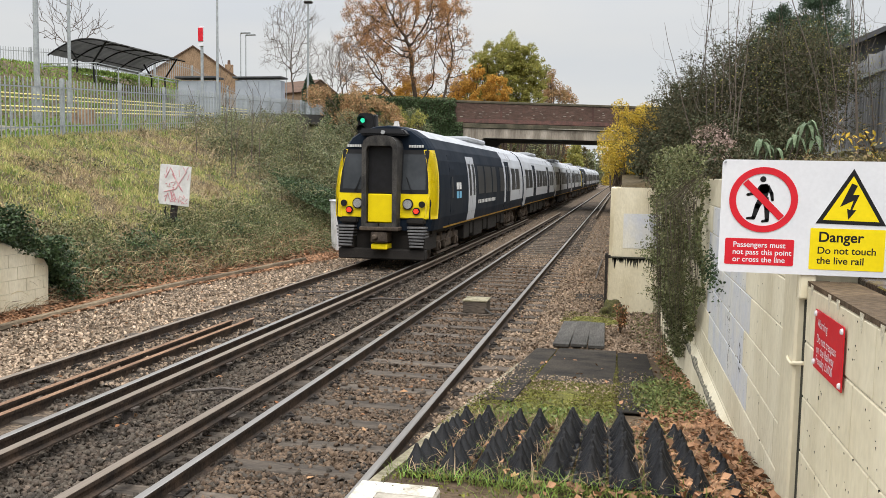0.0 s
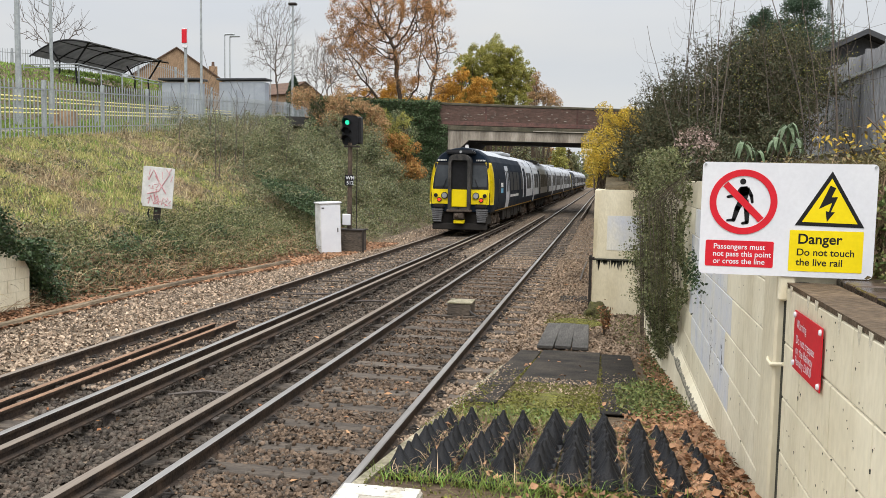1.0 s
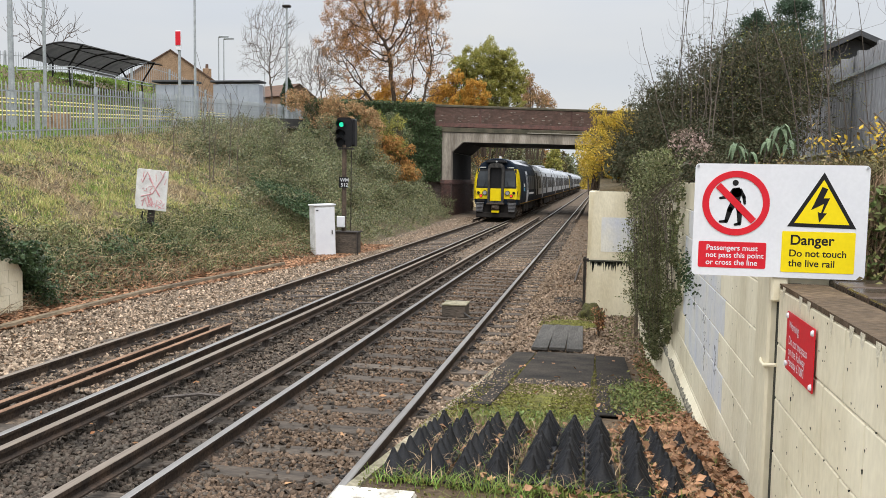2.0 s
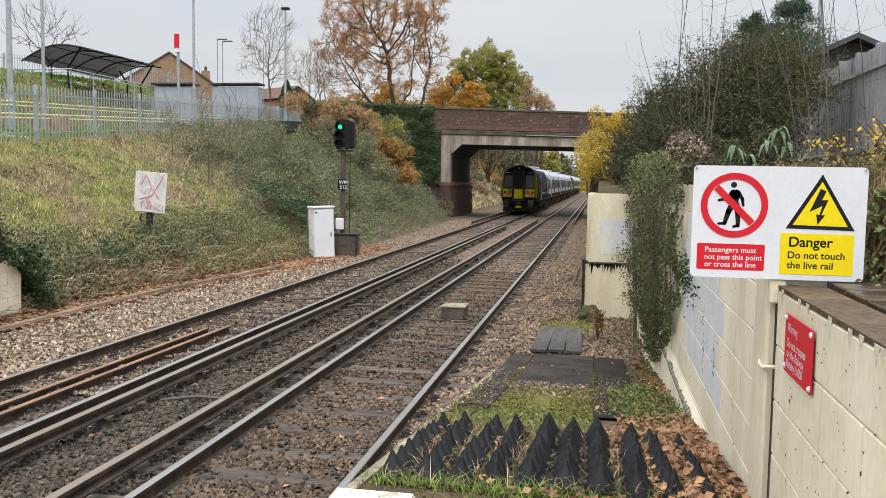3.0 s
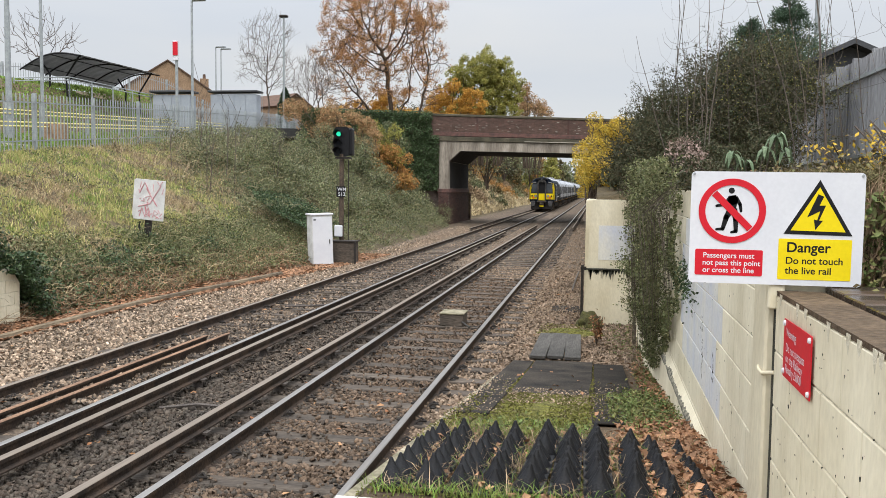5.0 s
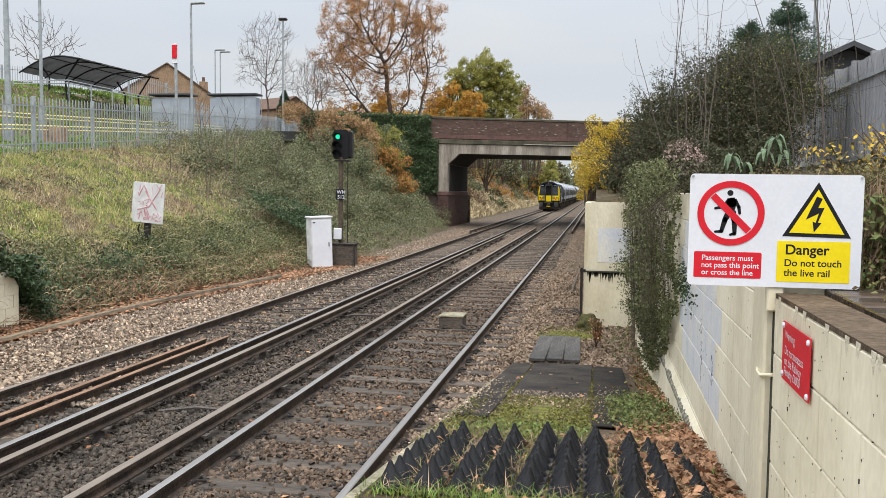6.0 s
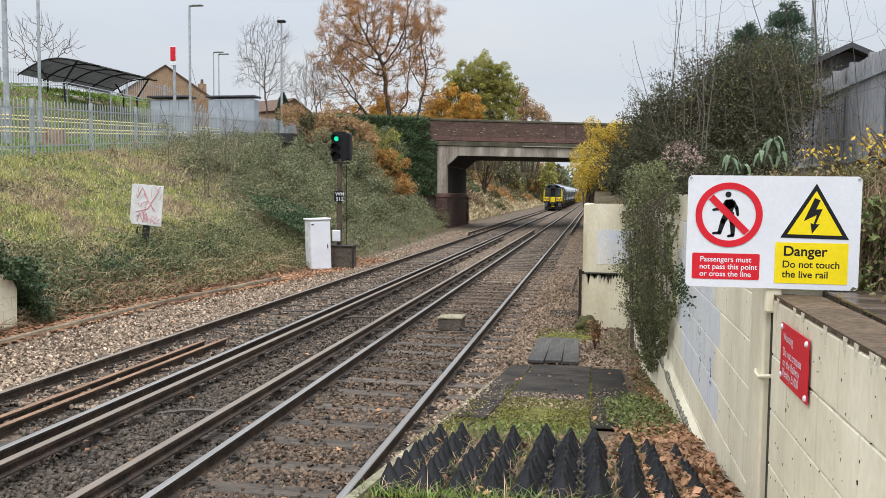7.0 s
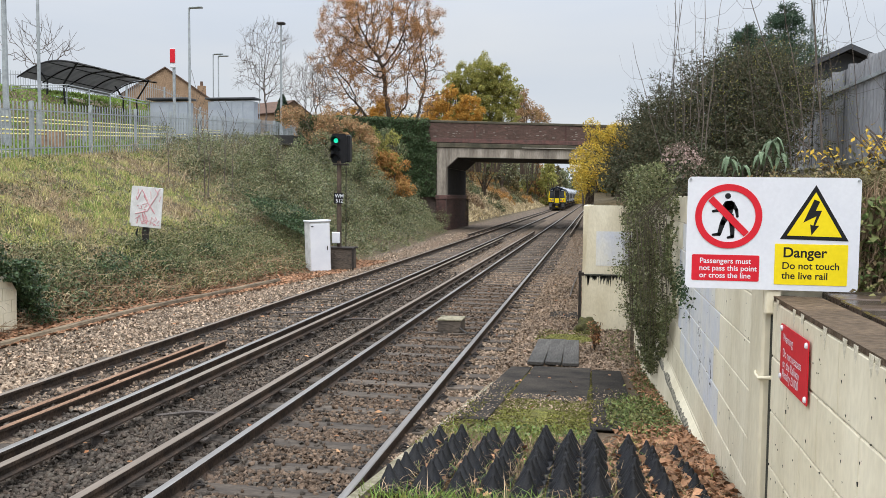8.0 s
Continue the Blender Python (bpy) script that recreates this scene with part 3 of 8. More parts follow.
def clumps(centres, radii, count, flat=1.0, shell=0.55):
    """Points in the outer shells of many overlapping clumps."""
    c, r = np.asarray(centres, float), np.asarray(radii, float)
    w = r ** 2 / (r ** 2).sum()
    k = rng.choice(len(c), count, p=w)
    d = unit(count) * (r[k] * rng.uniform(shell, 1.08, count) ** 0.7)[:, None]
    d[:, 2] *= flat
    return c[k] + d


def shrub(name, spots, mat, count, leaf, label, category="shrub", stems=8, seed=3, long=1.6, shell=0.45, base=0.0, up=0.3, stem_r=0.018, bits=14, bump=(0.22, 0.5)):
    """A shrub: stems, and small leaves in the shells of many clumps scattered in the given balls (x, y, z, r)."""
    rnd = random.Random(seed)
    t = tagged(empty(name, pose(spots[0][0], spots[0][1], base)), label, category)
    o = np.array([spots[0][0], spots[0][1], base])
    cs, rs = [], []
    for x, y, z, r in spots:
        for _ in range(bits):
            d = Vector((rnd.gauss(0, 1), rnd.gauss(0, 1), rnd.gauss(0, 1))).normalized() * r * rnd.uniform(0.35, 0.95)
            cs.append((x + d.x - o[0], y + d.y - o[1], max(z + d.z, base + 0.1) - o[2]))
            rs.append(r * rnd.uniform(*bump))
    bm = bmesh.new()
    for c in rnd.sample(cs, min(stems, len(cs))):
        foot = Vector((rnd.uniform(-0.3, 0.3) + c[0] * 0.5, rnd.uniform(-0.3, 0.3) + c[1] * 0.5, -0.1))
        mid = (foot + Vector(c)) * 0.5 + Vector((rnd.uniform(-0.1, 0.1), rnd.uniform(-0.1, 0.1), 0.1))
        tube(bm, foot, mid, stem_r * 1.3, stem_r, 6, cap=False)
        tube(bm, mid, Vector(c), stem_r, stem_r * 0.4, 5, cap=False)
    tagged(part("stems", bm, M["bark"], t), kind="stuff")
    pts = clumps(cs, rs, count, shell=shell)
    pts[:, 2] = np.maximum(pts[:, 2], 0.02)
    part("foliage", leaves("foliage", pts, leaf, mat, up=up, long=long), None, t)
    return t

# ---- the lie of the land ----
RAIL = (-6.92, -5.415, -3.455, -1.95)      # centres of the four running rails; z = 0 is the top of their heads


def foot(y):
    return float(np.interp(y, (-40, 17, 24, 30, 40, 57, 66, 400), (-10.3, -10.2, -9.4, -8.9, -9.0, -9.9, -11.0, -11.0)))


def crest(y):
    return -18.0 - 0.147 * (y - 25.3) if y < 75 else -25.3


def ground_z(x, y):
    bed = -0.21
    if x < -1.5:
        f, c = foot(y), crest(y)
        if x >= f:
            return bed
        top = float(np.interp(y, (-40, 15, 25, 43, 60, 90, 400), (2.1, 2.70, 3.46, 4.70, 5.8, 6.6, 4.0)))
        if x >= c:
            k = (f - x) / (f - c)
            return bed + (top - bed) * (k ** 0.92) + (0.16 * nz(x, y, 0.55) + 0.12 * nz(x, y, 1.3, 9)) * min(1, 6 * k) * min(1, 4 * (1 - k))
        return top + 0.08 * min(c - x, 5.2) + 0.62 * min(max(c - x - 5.2, 0), 4.6) + 0.02 * min(max(c - x - 10, 0), 30)
    step = 0.93 if y < 17.2 else -0.05
    if x <= step:
        return bed
    base = 1.86 if y < 4.4 else 2.30
    far = float(np.interp(y, (17, 58, 90, 400), (2.2, 5.9, 5.0, 3.0))) if y > 17 else base
    return far + 0.12 * min(x - step, 12) + 0.05 * nz(x, y, 1.3, 3)


def build_ground():
    xs = sorted(set([-1500, -600, -250, -120, -80, -60, -45, -36] + list(np.arange(-30, -9, 0.5)) + list(np.arange(-9, 0.0, 1.5)) +
                    [-0.06, -0.04, 0.4, 0.92, 0.94, 1.3, 1.8, 2.4, 3, 4, 5.5, 7.5, 11, 18, 30, 60, 120, 300, 800, 1600]))
    ys = sorted(set([-300, -100, -40, -20, -8, 0, 4.39, 4.41] + list(np.arange(6, 64, 0.8)) + [17.19, 17.21] + list(np.arange(64, 120, 4)) + [130, 150, 200, 300, 450, 700, 1100, 1800]))
    v = np.array([(x, y, ground_z(x, y)) for y in ys for x in xs])
    n = len(xs)
    i = (np.arange(len(ys) - 1)[:, None] * n + np.arange(n - 1)[None]).ravel()[:, None]
    me = raw_mesh("ground", v, i + np.array([0, 1, n + 1, n]), M["bank"], smooth=True)
    tagged(part("ground", me, None), "grassy cutting sides and plateau of brown earth", "ground", kind="structure")


build_ground()


def build_ballast():
    v, xs, ys = [], [-10.4, -8.5, -6.9, -5.2, -4.3, -2.7, -1.2, -0.4, 0.9], list(np.arange(-6, 60, 2.0)) + [80, 120, 200, 420]
    for y in ys:
        for i, x in enumerate(xs):
            v.append((max(x, foot(y) - 0.2) if i == 0 else x, y, -0.205 + (0.035 if 2 <= i <= 5 else 0) + (0.05 if i == 0 else 0)))
    n = len(xs)
    i = (np.arange(len(ys) - 1)[:, None] * n + np.arange(n - 1)[None]).ravel()[:, None]
    bed = part("ballast_bed", raw_mesh("ballast_bed", v, i + np.array([0, 1, n + 1, n]), M["bed"], True), None)
    tagged(bed, "brown and grey crushed stone bed under two tracks", "ballast", kind="structure")

    def scatter(n, x0, x1, y0, y1, power=1.6):
        y = y0 + (y1 - y0) * rng.uniform(0, 1, n) ** power
        return np.stack([rng.uniform(x0, x1, n), y, np.full(n, -0.170) + rng.uniform(-0.028, 0.026, n)], 1)
    brown = np.concatenate([scatter(74000, -3.4, -0.25, 5, 28, 1.75), scatter(7000, -7.0, -5.5, 9, 30), scatter(21000, -8.5, -0.28, 26, 58, 1.2), scatter(6500, -0.3, 0.82, 12.4, 16.8)])
    brown = brown[(brown[:, 0] < -1.25) | (brown[:, 1] > 11.5)]

    def bare_sleepers(p):
        """Sweeps most stones off the sleepers."""
        off = np.abs((p[:, 1] - 3.2 + 0.365) % 0.73 - 0.365) < 0.118
        mid = ((p[:, 0] > -3.95) & (p[:, 0] < -1.45)) | ((p[:, 0] > -7.4) & (p[:, 0] < -4.95))
        p[off & mid, 2] = -0.128
        sweep = np.where(p[:, 0] < -4.9, 0.45, np.clip(1.02 - (p[:, 1] - 5) * 0.012, 0.75, 0.96))
        return p[~(off & mid & (rng.uniform(0, 1, len(p)) < sweep))]
    brown = bare_sleepers(brown)
    between = (brown[:, 0] > -3.42) & (brown[:, 0] < -1.98) & (brown[:, 1] < 24)
    tagged(part("ballast_stones", stones("ballast_stones", brown[~between], 0.0315, M["stone"]), None), "loose brown crushed stones of the track bed", "ballast", kind="stuff")
    tagged(part("grimy_ballast_stones", stones("grimy_ballast_stones", brown[between], 0.0315, M["grimystone"]), None), "grimy brown crushed stones between the near rails", "ballast", kind="stuff")
    pale = np.concatenate([scatter(27000, -10.2, -6.85, 9, 32), scatter(6000, -9.4, -7.1, 28, 58, 1.1)])
    tagged(part("cess_stones", stones("cess_stones", pale, 0.034, M["palestone"]), None), "pale brown stones beside the far track", "ballast", kind="stuff")
    dark = np.concatenate([scatter(50000, -5.4, -3.2, 5, 28), scatter(11000, -6.9, -5.3, 8, 30), scatter(7000, -3.4, -2.0, 5, 14)])
    dark = bare_sleepers(dark)
    tagged(part("dark_ballast_stones", stones("dark_ballast_stones", dark, 0.0315, M["darkstone"]), None), "grimy dark grey crushed stones between the rails", "ballast", kind="stuff")


build_ballast()


# ---- tracks ----
RAIL_POLY = [(-0.07, -0.16), (0.07, -0.16), (0.07, -0.147), (0.012, -0.125), (0.010, -0.045), (0.035, -0.035), (0.036, -0.006), (0.028, 0), (-0.028, 0), (-0.036, -0.006), (-0.035, -0.035), (-0.010, -0.045), (-0.012, -0.125), (-0.07, -0.147)]
RAIL_SLOT = [1, 1, 1, 1, 1, 1, 0, 0, 0, 1, 1, 1, 1, 1]
CON_POLY = [(-0.065, -0.12), (0.065, -0.12), (0.065, -0.105), (0.022, -0.09), (0.022, -0.05), (0.042, -0.04), (0.042, -0.005), (0.036, 0), (-0.036, 0), (-0.042, -0.005), (-0.042, -0.04), (-0.022, -0.05), (-0.022, -0.09), (-0.065, -0.105)]


def rail(name, x, y0, y1, z, parent, poly, head, web, label=""):
    bm = prism(bmesh.new(), poly, y0, y1, "y", RAIL_SLOT)
    ob = part(name, bm, [head, web], parent, label)
    ob.location = (x, 0, z)
    return ob


def build_track(xl, xr, label, head_l, head_r):
    t = tagged(empty("railway_track"), label, "track", "running lines")
    rail("running_rail", xl, -8, 420, 0, t, RAIL_POLY, head_l, M["railside"], "polished steel running rail")
    rail("running_rail", xr, -8, 420, 0, t, RAIL_POLY, head_r, M["railside"], "polished steel running rail")
    me = None
    mid = (xl + xr) / 2
    rnd = random.Random(int(-xl * 10))
    for i in range(118):
        y = 3.2 + i * 0.73
        if me is None:
            s = part("sleeper", cube(-1.29, 1.29, -0.127, 0.127, -0.14, 0.0, bevel=0.012), M["sleeper"], t, "weathered grey-brown timber sleeper")
            me = s.data
        else:
            s = part("sleeper", me, None, t)
        s.matrix_basis = pose(mid + rnd.uniform(-0.03, 0.03), y + rnd.uniform(-0.03, 0.03), -0.140 + rnd.uniform(-0.016, 0.004), 0, 0, rnd.uniform(-0.7, 0.7))
    # a spring clip on its baseplate, on each side of both rails
    clip = None
    for i in range(66):
        y = 3.2 + i * 0.73
        for x in (xl, xr):
            for s in (-1, 1):
                if clip is None:
                    bm = pipe(bmesh.new(), [(0.06, -0.06, -0.13), (0.10, -0.05, -0.10), (0.16, 0, -0.115), (0.10, 0.06, -0.10), (0.055, 0.03, -0.125)], 0.013, 5)
                    box(bm, 0.01, 0.13, -0.09, 0.09, -0.158, -0.135)
                    ob = part("rail_clip", bm, M["iron"], t, "dark iron spring clip on its baseplate")
                    clip = ob.data
                else:
                    ob = part("rail_clip", clip, None, t)
                ob.matrix_basis = pose(x, y, 0, 0, 0, 0 if s > 0 else 180)
    return t


near_track = build_track(RAIL[2], RAIL[3], "straight near railway track on timber sleepers in brown stone", M["railtop"], M["railtop"])
far_track = build_track(RAIL[0], RAIL[1], "straight far railway track on timber sleepers", M["dullhead"], M["railtop"])


def conductor(x, y0, y1, head, label):
    t = tagged(empty("conductor_rail"), label, "rail", "conductor rails")
    rail("live_rail", x, y0, y1, 0.075, t, CON_POLY, head, M["railside"])
    me = None
    y = y0 + 0.6
    while y < min(y1, 75):
        if me is None:
            bm = tube(bmesh.new(), (0, 0, -0.19), (0, 0, -0.06), 0.075, 0.05, 10)
            box(bm, -0.11, 0.11, -0.06, 0.06, -0.06, -0.042)
            p = part("insulator", bm, M["pot"], t, "dark grimy insulator pot")
            me = p.data
        else:
            p = part("insulator", me, None, t)
        p.location = (x, y, 0)
        y += 2.19
    return t


conductor(-3.89, -8, 56, M["dullhead"], "grey steel live rail on insulators beside the near track")
conductor(-4.975, -8, 47, M["dullhead"], "grey steel live rail on insulators beside the far track")
conductor(-1.50, 53, 400, M["dullhead"], "live rail on the outer side of the near track")
conductor(-7.37, 50, 400, M["dullhead"], "live rail on the outer side of the far track")

spare = tagged(empty("spare_rail"), "rusty spare rail lying in the far track", "rail")
rail("rail_head", -6.02, -8, 13.35, -0.035, spare, RAIL_POLY, M["rust"], M["railside"], "rusty brown rail head")
rail("second_rail", -6.31, -8, 13.15, -0.05, spare, RAIL_POLY, M["rust"], M["railside"], "second rusty rail lying alongside")


# ---- platform end and its ramp ----
def ramp_z(y):
    return 0.86 - 0.1235 * (y - 4.2) if y > 4.2 else 0.90


def build_platform():
    bm = bmesh.new()
    prism(bm, [(-8, -0.3), (12.6, -0.3), (12.6, -0.17), (4.2, 0.84), (3.7, 0.88), (-8, 0.88)], -1.18, 0.80, "x")
    tagged(part("platform_ramp", bm, M["soil"]), "earth-covered platform end ramp sloping down to the track", "platform", kind="structure")
    bm = bmesh.new()
    prism(bm, [(-8, -0.2), (10.6, -0.2), (10.6, 0.085), (4.15, 0.865), (3.7, 0.905), (-8, 0.905)], -1.23, -1.17, "x")
    tagged(part("platform_edging", bm, M["edgestone"]), "pale worn concrete edging along the ramp", "edging", kind="structure")
    box_bm = cube(-1.24, 0.79, 2.0, 3.78, 0.84, 0.905, bevel=0.012)
    box(box_bm, -1.24, -0.84, 3.78, 3.985, 0.80, 0.904, bevel=0.012)
    slab = tagged(part("platform_slab", box_bm, M["concrete"]), "worn concrete platform paving with a white painted edge", "platform", kind="structure")
    part("edge_line", cube(-1.235, -0.85, 3.85, 3.98, 0.902, 0.909, bevel=0.003), M["wornline"], slab, "worn white painted line")
    part("edge_line", cube(-1.235, -1.12, 2.0, 3.845, 0.902, 0.909, bevel=0.003), M["wornline"], slab, "worn white painted line")
    part("edge_line", cube(-1.09, -0.67, 3.62, 3.765, 0.902, 0.909, bevel=0.003), M["wornyellow"], slab, "yellow painted line")


build_platform()


# ---- bridge ----
def build_bridge():
    t = tagged(empty("road_bridge", pose(-10.9, 59, 0)), "brick and concrete road bridge over the tracks", "bridge")
    L = 12.6
    D = 9.0
    # portal: a concrete frame with haunches at both corners
    bm = bmesh.new()
    hole = [(0.62, 2.3), (0.62, 4.25), (1.35, 4.97), (L - 1.35, 4.97), (L - 0.62, 4.25), (L - 0.62, 2.3)]
    outer = [(0, 2.3), (0, 5.62), (L, 5.62), (L, 2.3)]
    prism(bm, outer + hole[::-1], 0, D, "y")
    part("portal_frame", bm, M["portal"], t, "stained concrete portal frame")
    # near-black sheets paint the bridge's shade onto the soffit and the inner faces
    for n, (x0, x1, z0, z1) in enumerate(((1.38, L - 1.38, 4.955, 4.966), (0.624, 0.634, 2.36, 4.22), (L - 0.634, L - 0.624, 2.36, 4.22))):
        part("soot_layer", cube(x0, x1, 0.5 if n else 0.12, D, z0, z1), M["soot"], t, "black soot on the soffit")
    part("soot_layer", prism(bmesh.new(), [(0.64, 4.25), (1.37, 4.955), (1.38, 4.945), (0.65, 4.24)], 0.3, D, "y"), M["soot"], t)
    for x0, x1 in ((-0.12, 0.70), (L - 0.70, L + 0.12)):
        bm = bmesh.new()
        box(bm, x0, x1, -0.1, D + 0.1, 2.05, 2.34, bevel=0.03)
        part("pier_band", bm, M["pierbrick"], t, "projecting dark brick band")
        bm = bmesh.new()
        box(bm, x0 + 0.08, x1 - 0.06, -0.04, D + 0.04, -0.4, 2.06)
        pier = part("pier", bm, M["brickjoint"], t, "dark red engineering brick pier")
        pieces = bmesh.new()
        for k in range(26):
            z = -0.3 + k * 0.09
            for j in range(4):
                a = x0 + 0.08 + j * 0.17 + (0.085 if k % 2 else 0) - 0.04
                b = min(a + 0.16, x1 - 0.055)
                a = max(a, x0 + 0.075)
                if b - a > 0.03:
                    box(pieces, a, b, -0.055, -0.03, z, z + 0.08)
            xin = x1 - 0.06 if x0 < 1 else x0 + 0.08
            for j in range(26):
                a = j * 0.42 + (0.21 if k % 2 else 0)
                box(pieces, xin - 0.012, xin + 0.012, a, min(a + 0.41, D), z, z + 0.08)
        tagged(part("pier_bricks", pieces, M["pierbrick"], t), kind="stuff")
    # abutment wall behind the creeper, and wing wall
    bm = cube(-7.5, 0.0, 0.15, 1.1, -1, 6.0)
    part("wing_wall", bm, M["brickjoint"], t, "brick wing wall under creeper")
    part("wing_wall", cube(L, L + 7, 0.15, 1.1, -1, 6.0), M["brickjoint"], t)
    part("deck", cube(-14, L + 12, 0.4, D - 0.4, 5.62, 6.25), M["tarmac"], t, "tarmac road deck")
    for y0, front in ((0.0, True), (D - 0.42, False)):
        part("string_course", cube(-8, L + 12, y0 - 0.08, y0 + 0.5, 5.64, 5.95, bevel=0.02), M["copingstone"], t, "projecting dark string course")
        part("string_course", cube(-8, L + 12, y0 - 0.045, y0 + 0.48, 5.98, 6.27, bevel=0.02), M["pierbrick"], t)
        part("parapet", cube(-8, L + 12, y0 + 0.02, y0 + 0.40, 6.0, 7.33), M["brickjoint"], t, "red-brown brick parapet")
        part("coping", cube(-8, L + 12, y0 - 0.06, y0 + 0.48, 7.33, 7.50, bevel=0.03), M["copingstone"], t, "dark mossy coping")
        if front:
            pieces = bmesh.new()
            for k in range(14):
                z = 6.29 + k * 0.073
                for j in range(106):
                    a = -8 + j * 0.225 + (0.112 if k % 2 else 0)
                    box(pieces, a, a + 0.214, y0 - 0.002 - 0.006 * ((j * 7 + k * 3) % 3), y0 + 0.03, z, z + 0.064)
            pale = bmesh.new()
            rp = random.Random(8)
            for _ in range(70):
                k, j = rp.choice((1, 2, 3, 4, 4, 5, 6, 8, 11)), rp.randrange(30, 100)
                a = -8 + j * 0.225 + (0.112 if k % 2 else 0)
                box(pale, a, a + rp.uniform(0.05, 0.2), y0 - 0.02, y0 + 0.03, 6.29 + k * 0.073 + 0.01, 6.29 + k * 0.073 + rp.uniform(0.03, 0.06))
            tagged(part("salt_stains", pale, M["concrete"], t, "pale salt stains on the bricks"), kind="stuff")
            tagged(part("parapet_bricks", pieces, M["brick"], t, "weathered red and brown bricks"), kind="stuff")
        for k in range(3):
            a = (2.4, 8.6, 13.4)[k]
            part("pilaster", cube(a, a + 0.14, y0 - 0.03, y0 + 0.1, 6.0, 7.33), M["pierbrick"], t)
    pipe(b := bmesh.new(), [(L * 0.45, -0.14, 5.70), (L + 1, -0.14, 5.70)], 0.03)
    part("service_pipe", b, M["concrete"], t, "pale service pipe")
    skew = Matrix(((1, 0, 0, 0), (0.42, 1, 0, 0), (0, 0, 1, 0), (0, 0, 0, 1)))     # the road crosses at a slant, the abutments follow the track
    for o in t.children:
        o.data.transform(skew)
    return t


build_bridge()


# ---- painted block walls beside the ramp ----
def build_walls():
    blue = tagged(empty("block_wall"), "cream-painted block retaining wall with peeling stains", "wall", kind="structure")
    part("core", cube(0.8055, 1.06, 4.46, 17.0, -0.3, 2.42), M["mortar"], blue)
    low = tagged(empty("parapet_wall"), "low cream-painted block wall beside the platform", "wall", kind="structure")
    part("core", cube(0.8055, 1.0, -5.0, 4.10, 0.0, 1.95), M["mortar"], low)
    shared = {}
    rnd = random.Random(5)

    def blocks(owner, y0, y1, z0, z1):
        k = 0
        z = z1
        while z - 0.25 > z0 - 0.2:
            y = y0 - (0.25 if k % 2 else 0)
            while y < y1 - 0.02:
                a, b = max(y, y0) + 0.003, min(y + 0.5, y1) - 0.003
                if b - a > 0.04:
                    mid, zc = (a + b) / 2, z - 0.125
                    mat = "bluepaint" if (5.85 < mid < 8.3 and 1.0 < zc < 2.2) or (mid > 13 and zc > 1.4) else "cream"
                    key = (round(b - a, 3), mat)
                    if key not in shared:
                        shared[key] = part("block", cube(-0.006, 0.03, -(b - a) / 2, (b - a) / 2, -0.121, 0.121, bevel=0.004), M[mat], owner)
                        ob, shared[key] = shared[key], shared[key].data
                    else:
                        ob = part("block", shared[key], None, owner)
                    ob.location = (0.805 + rnd.uniform(-0.0003, 0.0003), mid, zc)
                y += 0.5
            z -= 0.25
            k += 1
    blocks(blue, 4.48, 17.0, -0.2, 2.42)
    blocks(low, 1.0, 4.08, 0.85, 1.95)
    # pilaster at the joint of the two walls
    part("pilaster", cube(0.765, 1.05, 4.13, 4.44, -0.2, 2.05, bevel=0.012), M["cream"], blue, "smooth cream-painted pilaster")
    bm = pipe(bmesh.new(), [(0.765, 4.26, 1.592), (0.757, 4.22, 1.585), (0.757, 4.13, 1.582)], 0.007, 8)
    tube(bm, (0.757, 4.14, 1.582), (0.80, 4.07, 1.60), 0.009, n=8)
    part("pipe_bracket", bm, M["cream"], blue, "painted pipe stub on the pilaster")
    part("open_joint", cube(0.80, 0.9, 4.085, 4.135, 0.6, 1.97), M["blackstain"], blue, "dark open joint between the walls")
    # plinth, thicker than the wall, with a mouldy ledge
    bm = bmesh.new()
    prism(bm, [(0.70, -0.3), (0.82, -0.3), (0.82, 0.66), (0.795, 0.64), (0.745, 0.56)], 4.9, 15.5, "y")
    part("plinth", bm, M["cream"], blue, "thicker cream-painted plinth")
    bm = bmesh.new()
    last = None
    for y in np.arange(5.0, 11.4, 0.02):
        w = 0.62 + 0.8 * noise.noise((y * 2.3, 0, 1)) + 0.5 * noise.noise((y * 13, 2, 1))
        w = min(w, (y - 5.0) * 2, (11.4 - y) * 1.5, 1.0)
        col = None
        if w > 0.05:
            col = [bm.verts.new(c) for c in ((0.7425, y, 0.553 - 0.035 * w), (0.742, y, 0.561), (0.745 + 0.025 * w, y, 0.563 + 0.040 * w), (0.760, y, 0.55))]
            if last:
                for i in range(4):
                    bm.faces.new((last[i], last[(i + 1) % 4], col[(i + 1) % 4], col[i]))
        last = col
    bmesh.ops.recalc_face_normals(bm, faces=bm.faces)
    part("mould_strip", bm, M["mould"], blue, "black mould along the plinth ledge")
    # black runs on the painted face
    bm = bmesh.new()
    for yc, zc, w, hh in ((7.5, 1.42, 0.03, 0.14), (6.75, 1.36, 0.07, 0.2), (6.72, 1.15, 0.03, 0.30), (6.1, 1.20, 0.03, 0.2)):
        for i in range(22):
            a = yc + rnd.gauss(0, w)
            z = zc + rnd.uniform(-hh, hh) * 0.5
            r = rnd.uniform(0.002, 0.009)
            prism(bm, [(a - r, z), (a, z + r * rnd.uniform(1, 3)), (a + r, z + r * 0.4), (a + r * 0.4, z - r * rnd.uniform(0.8, 2.6))], 0.7983, 0.803, "x")
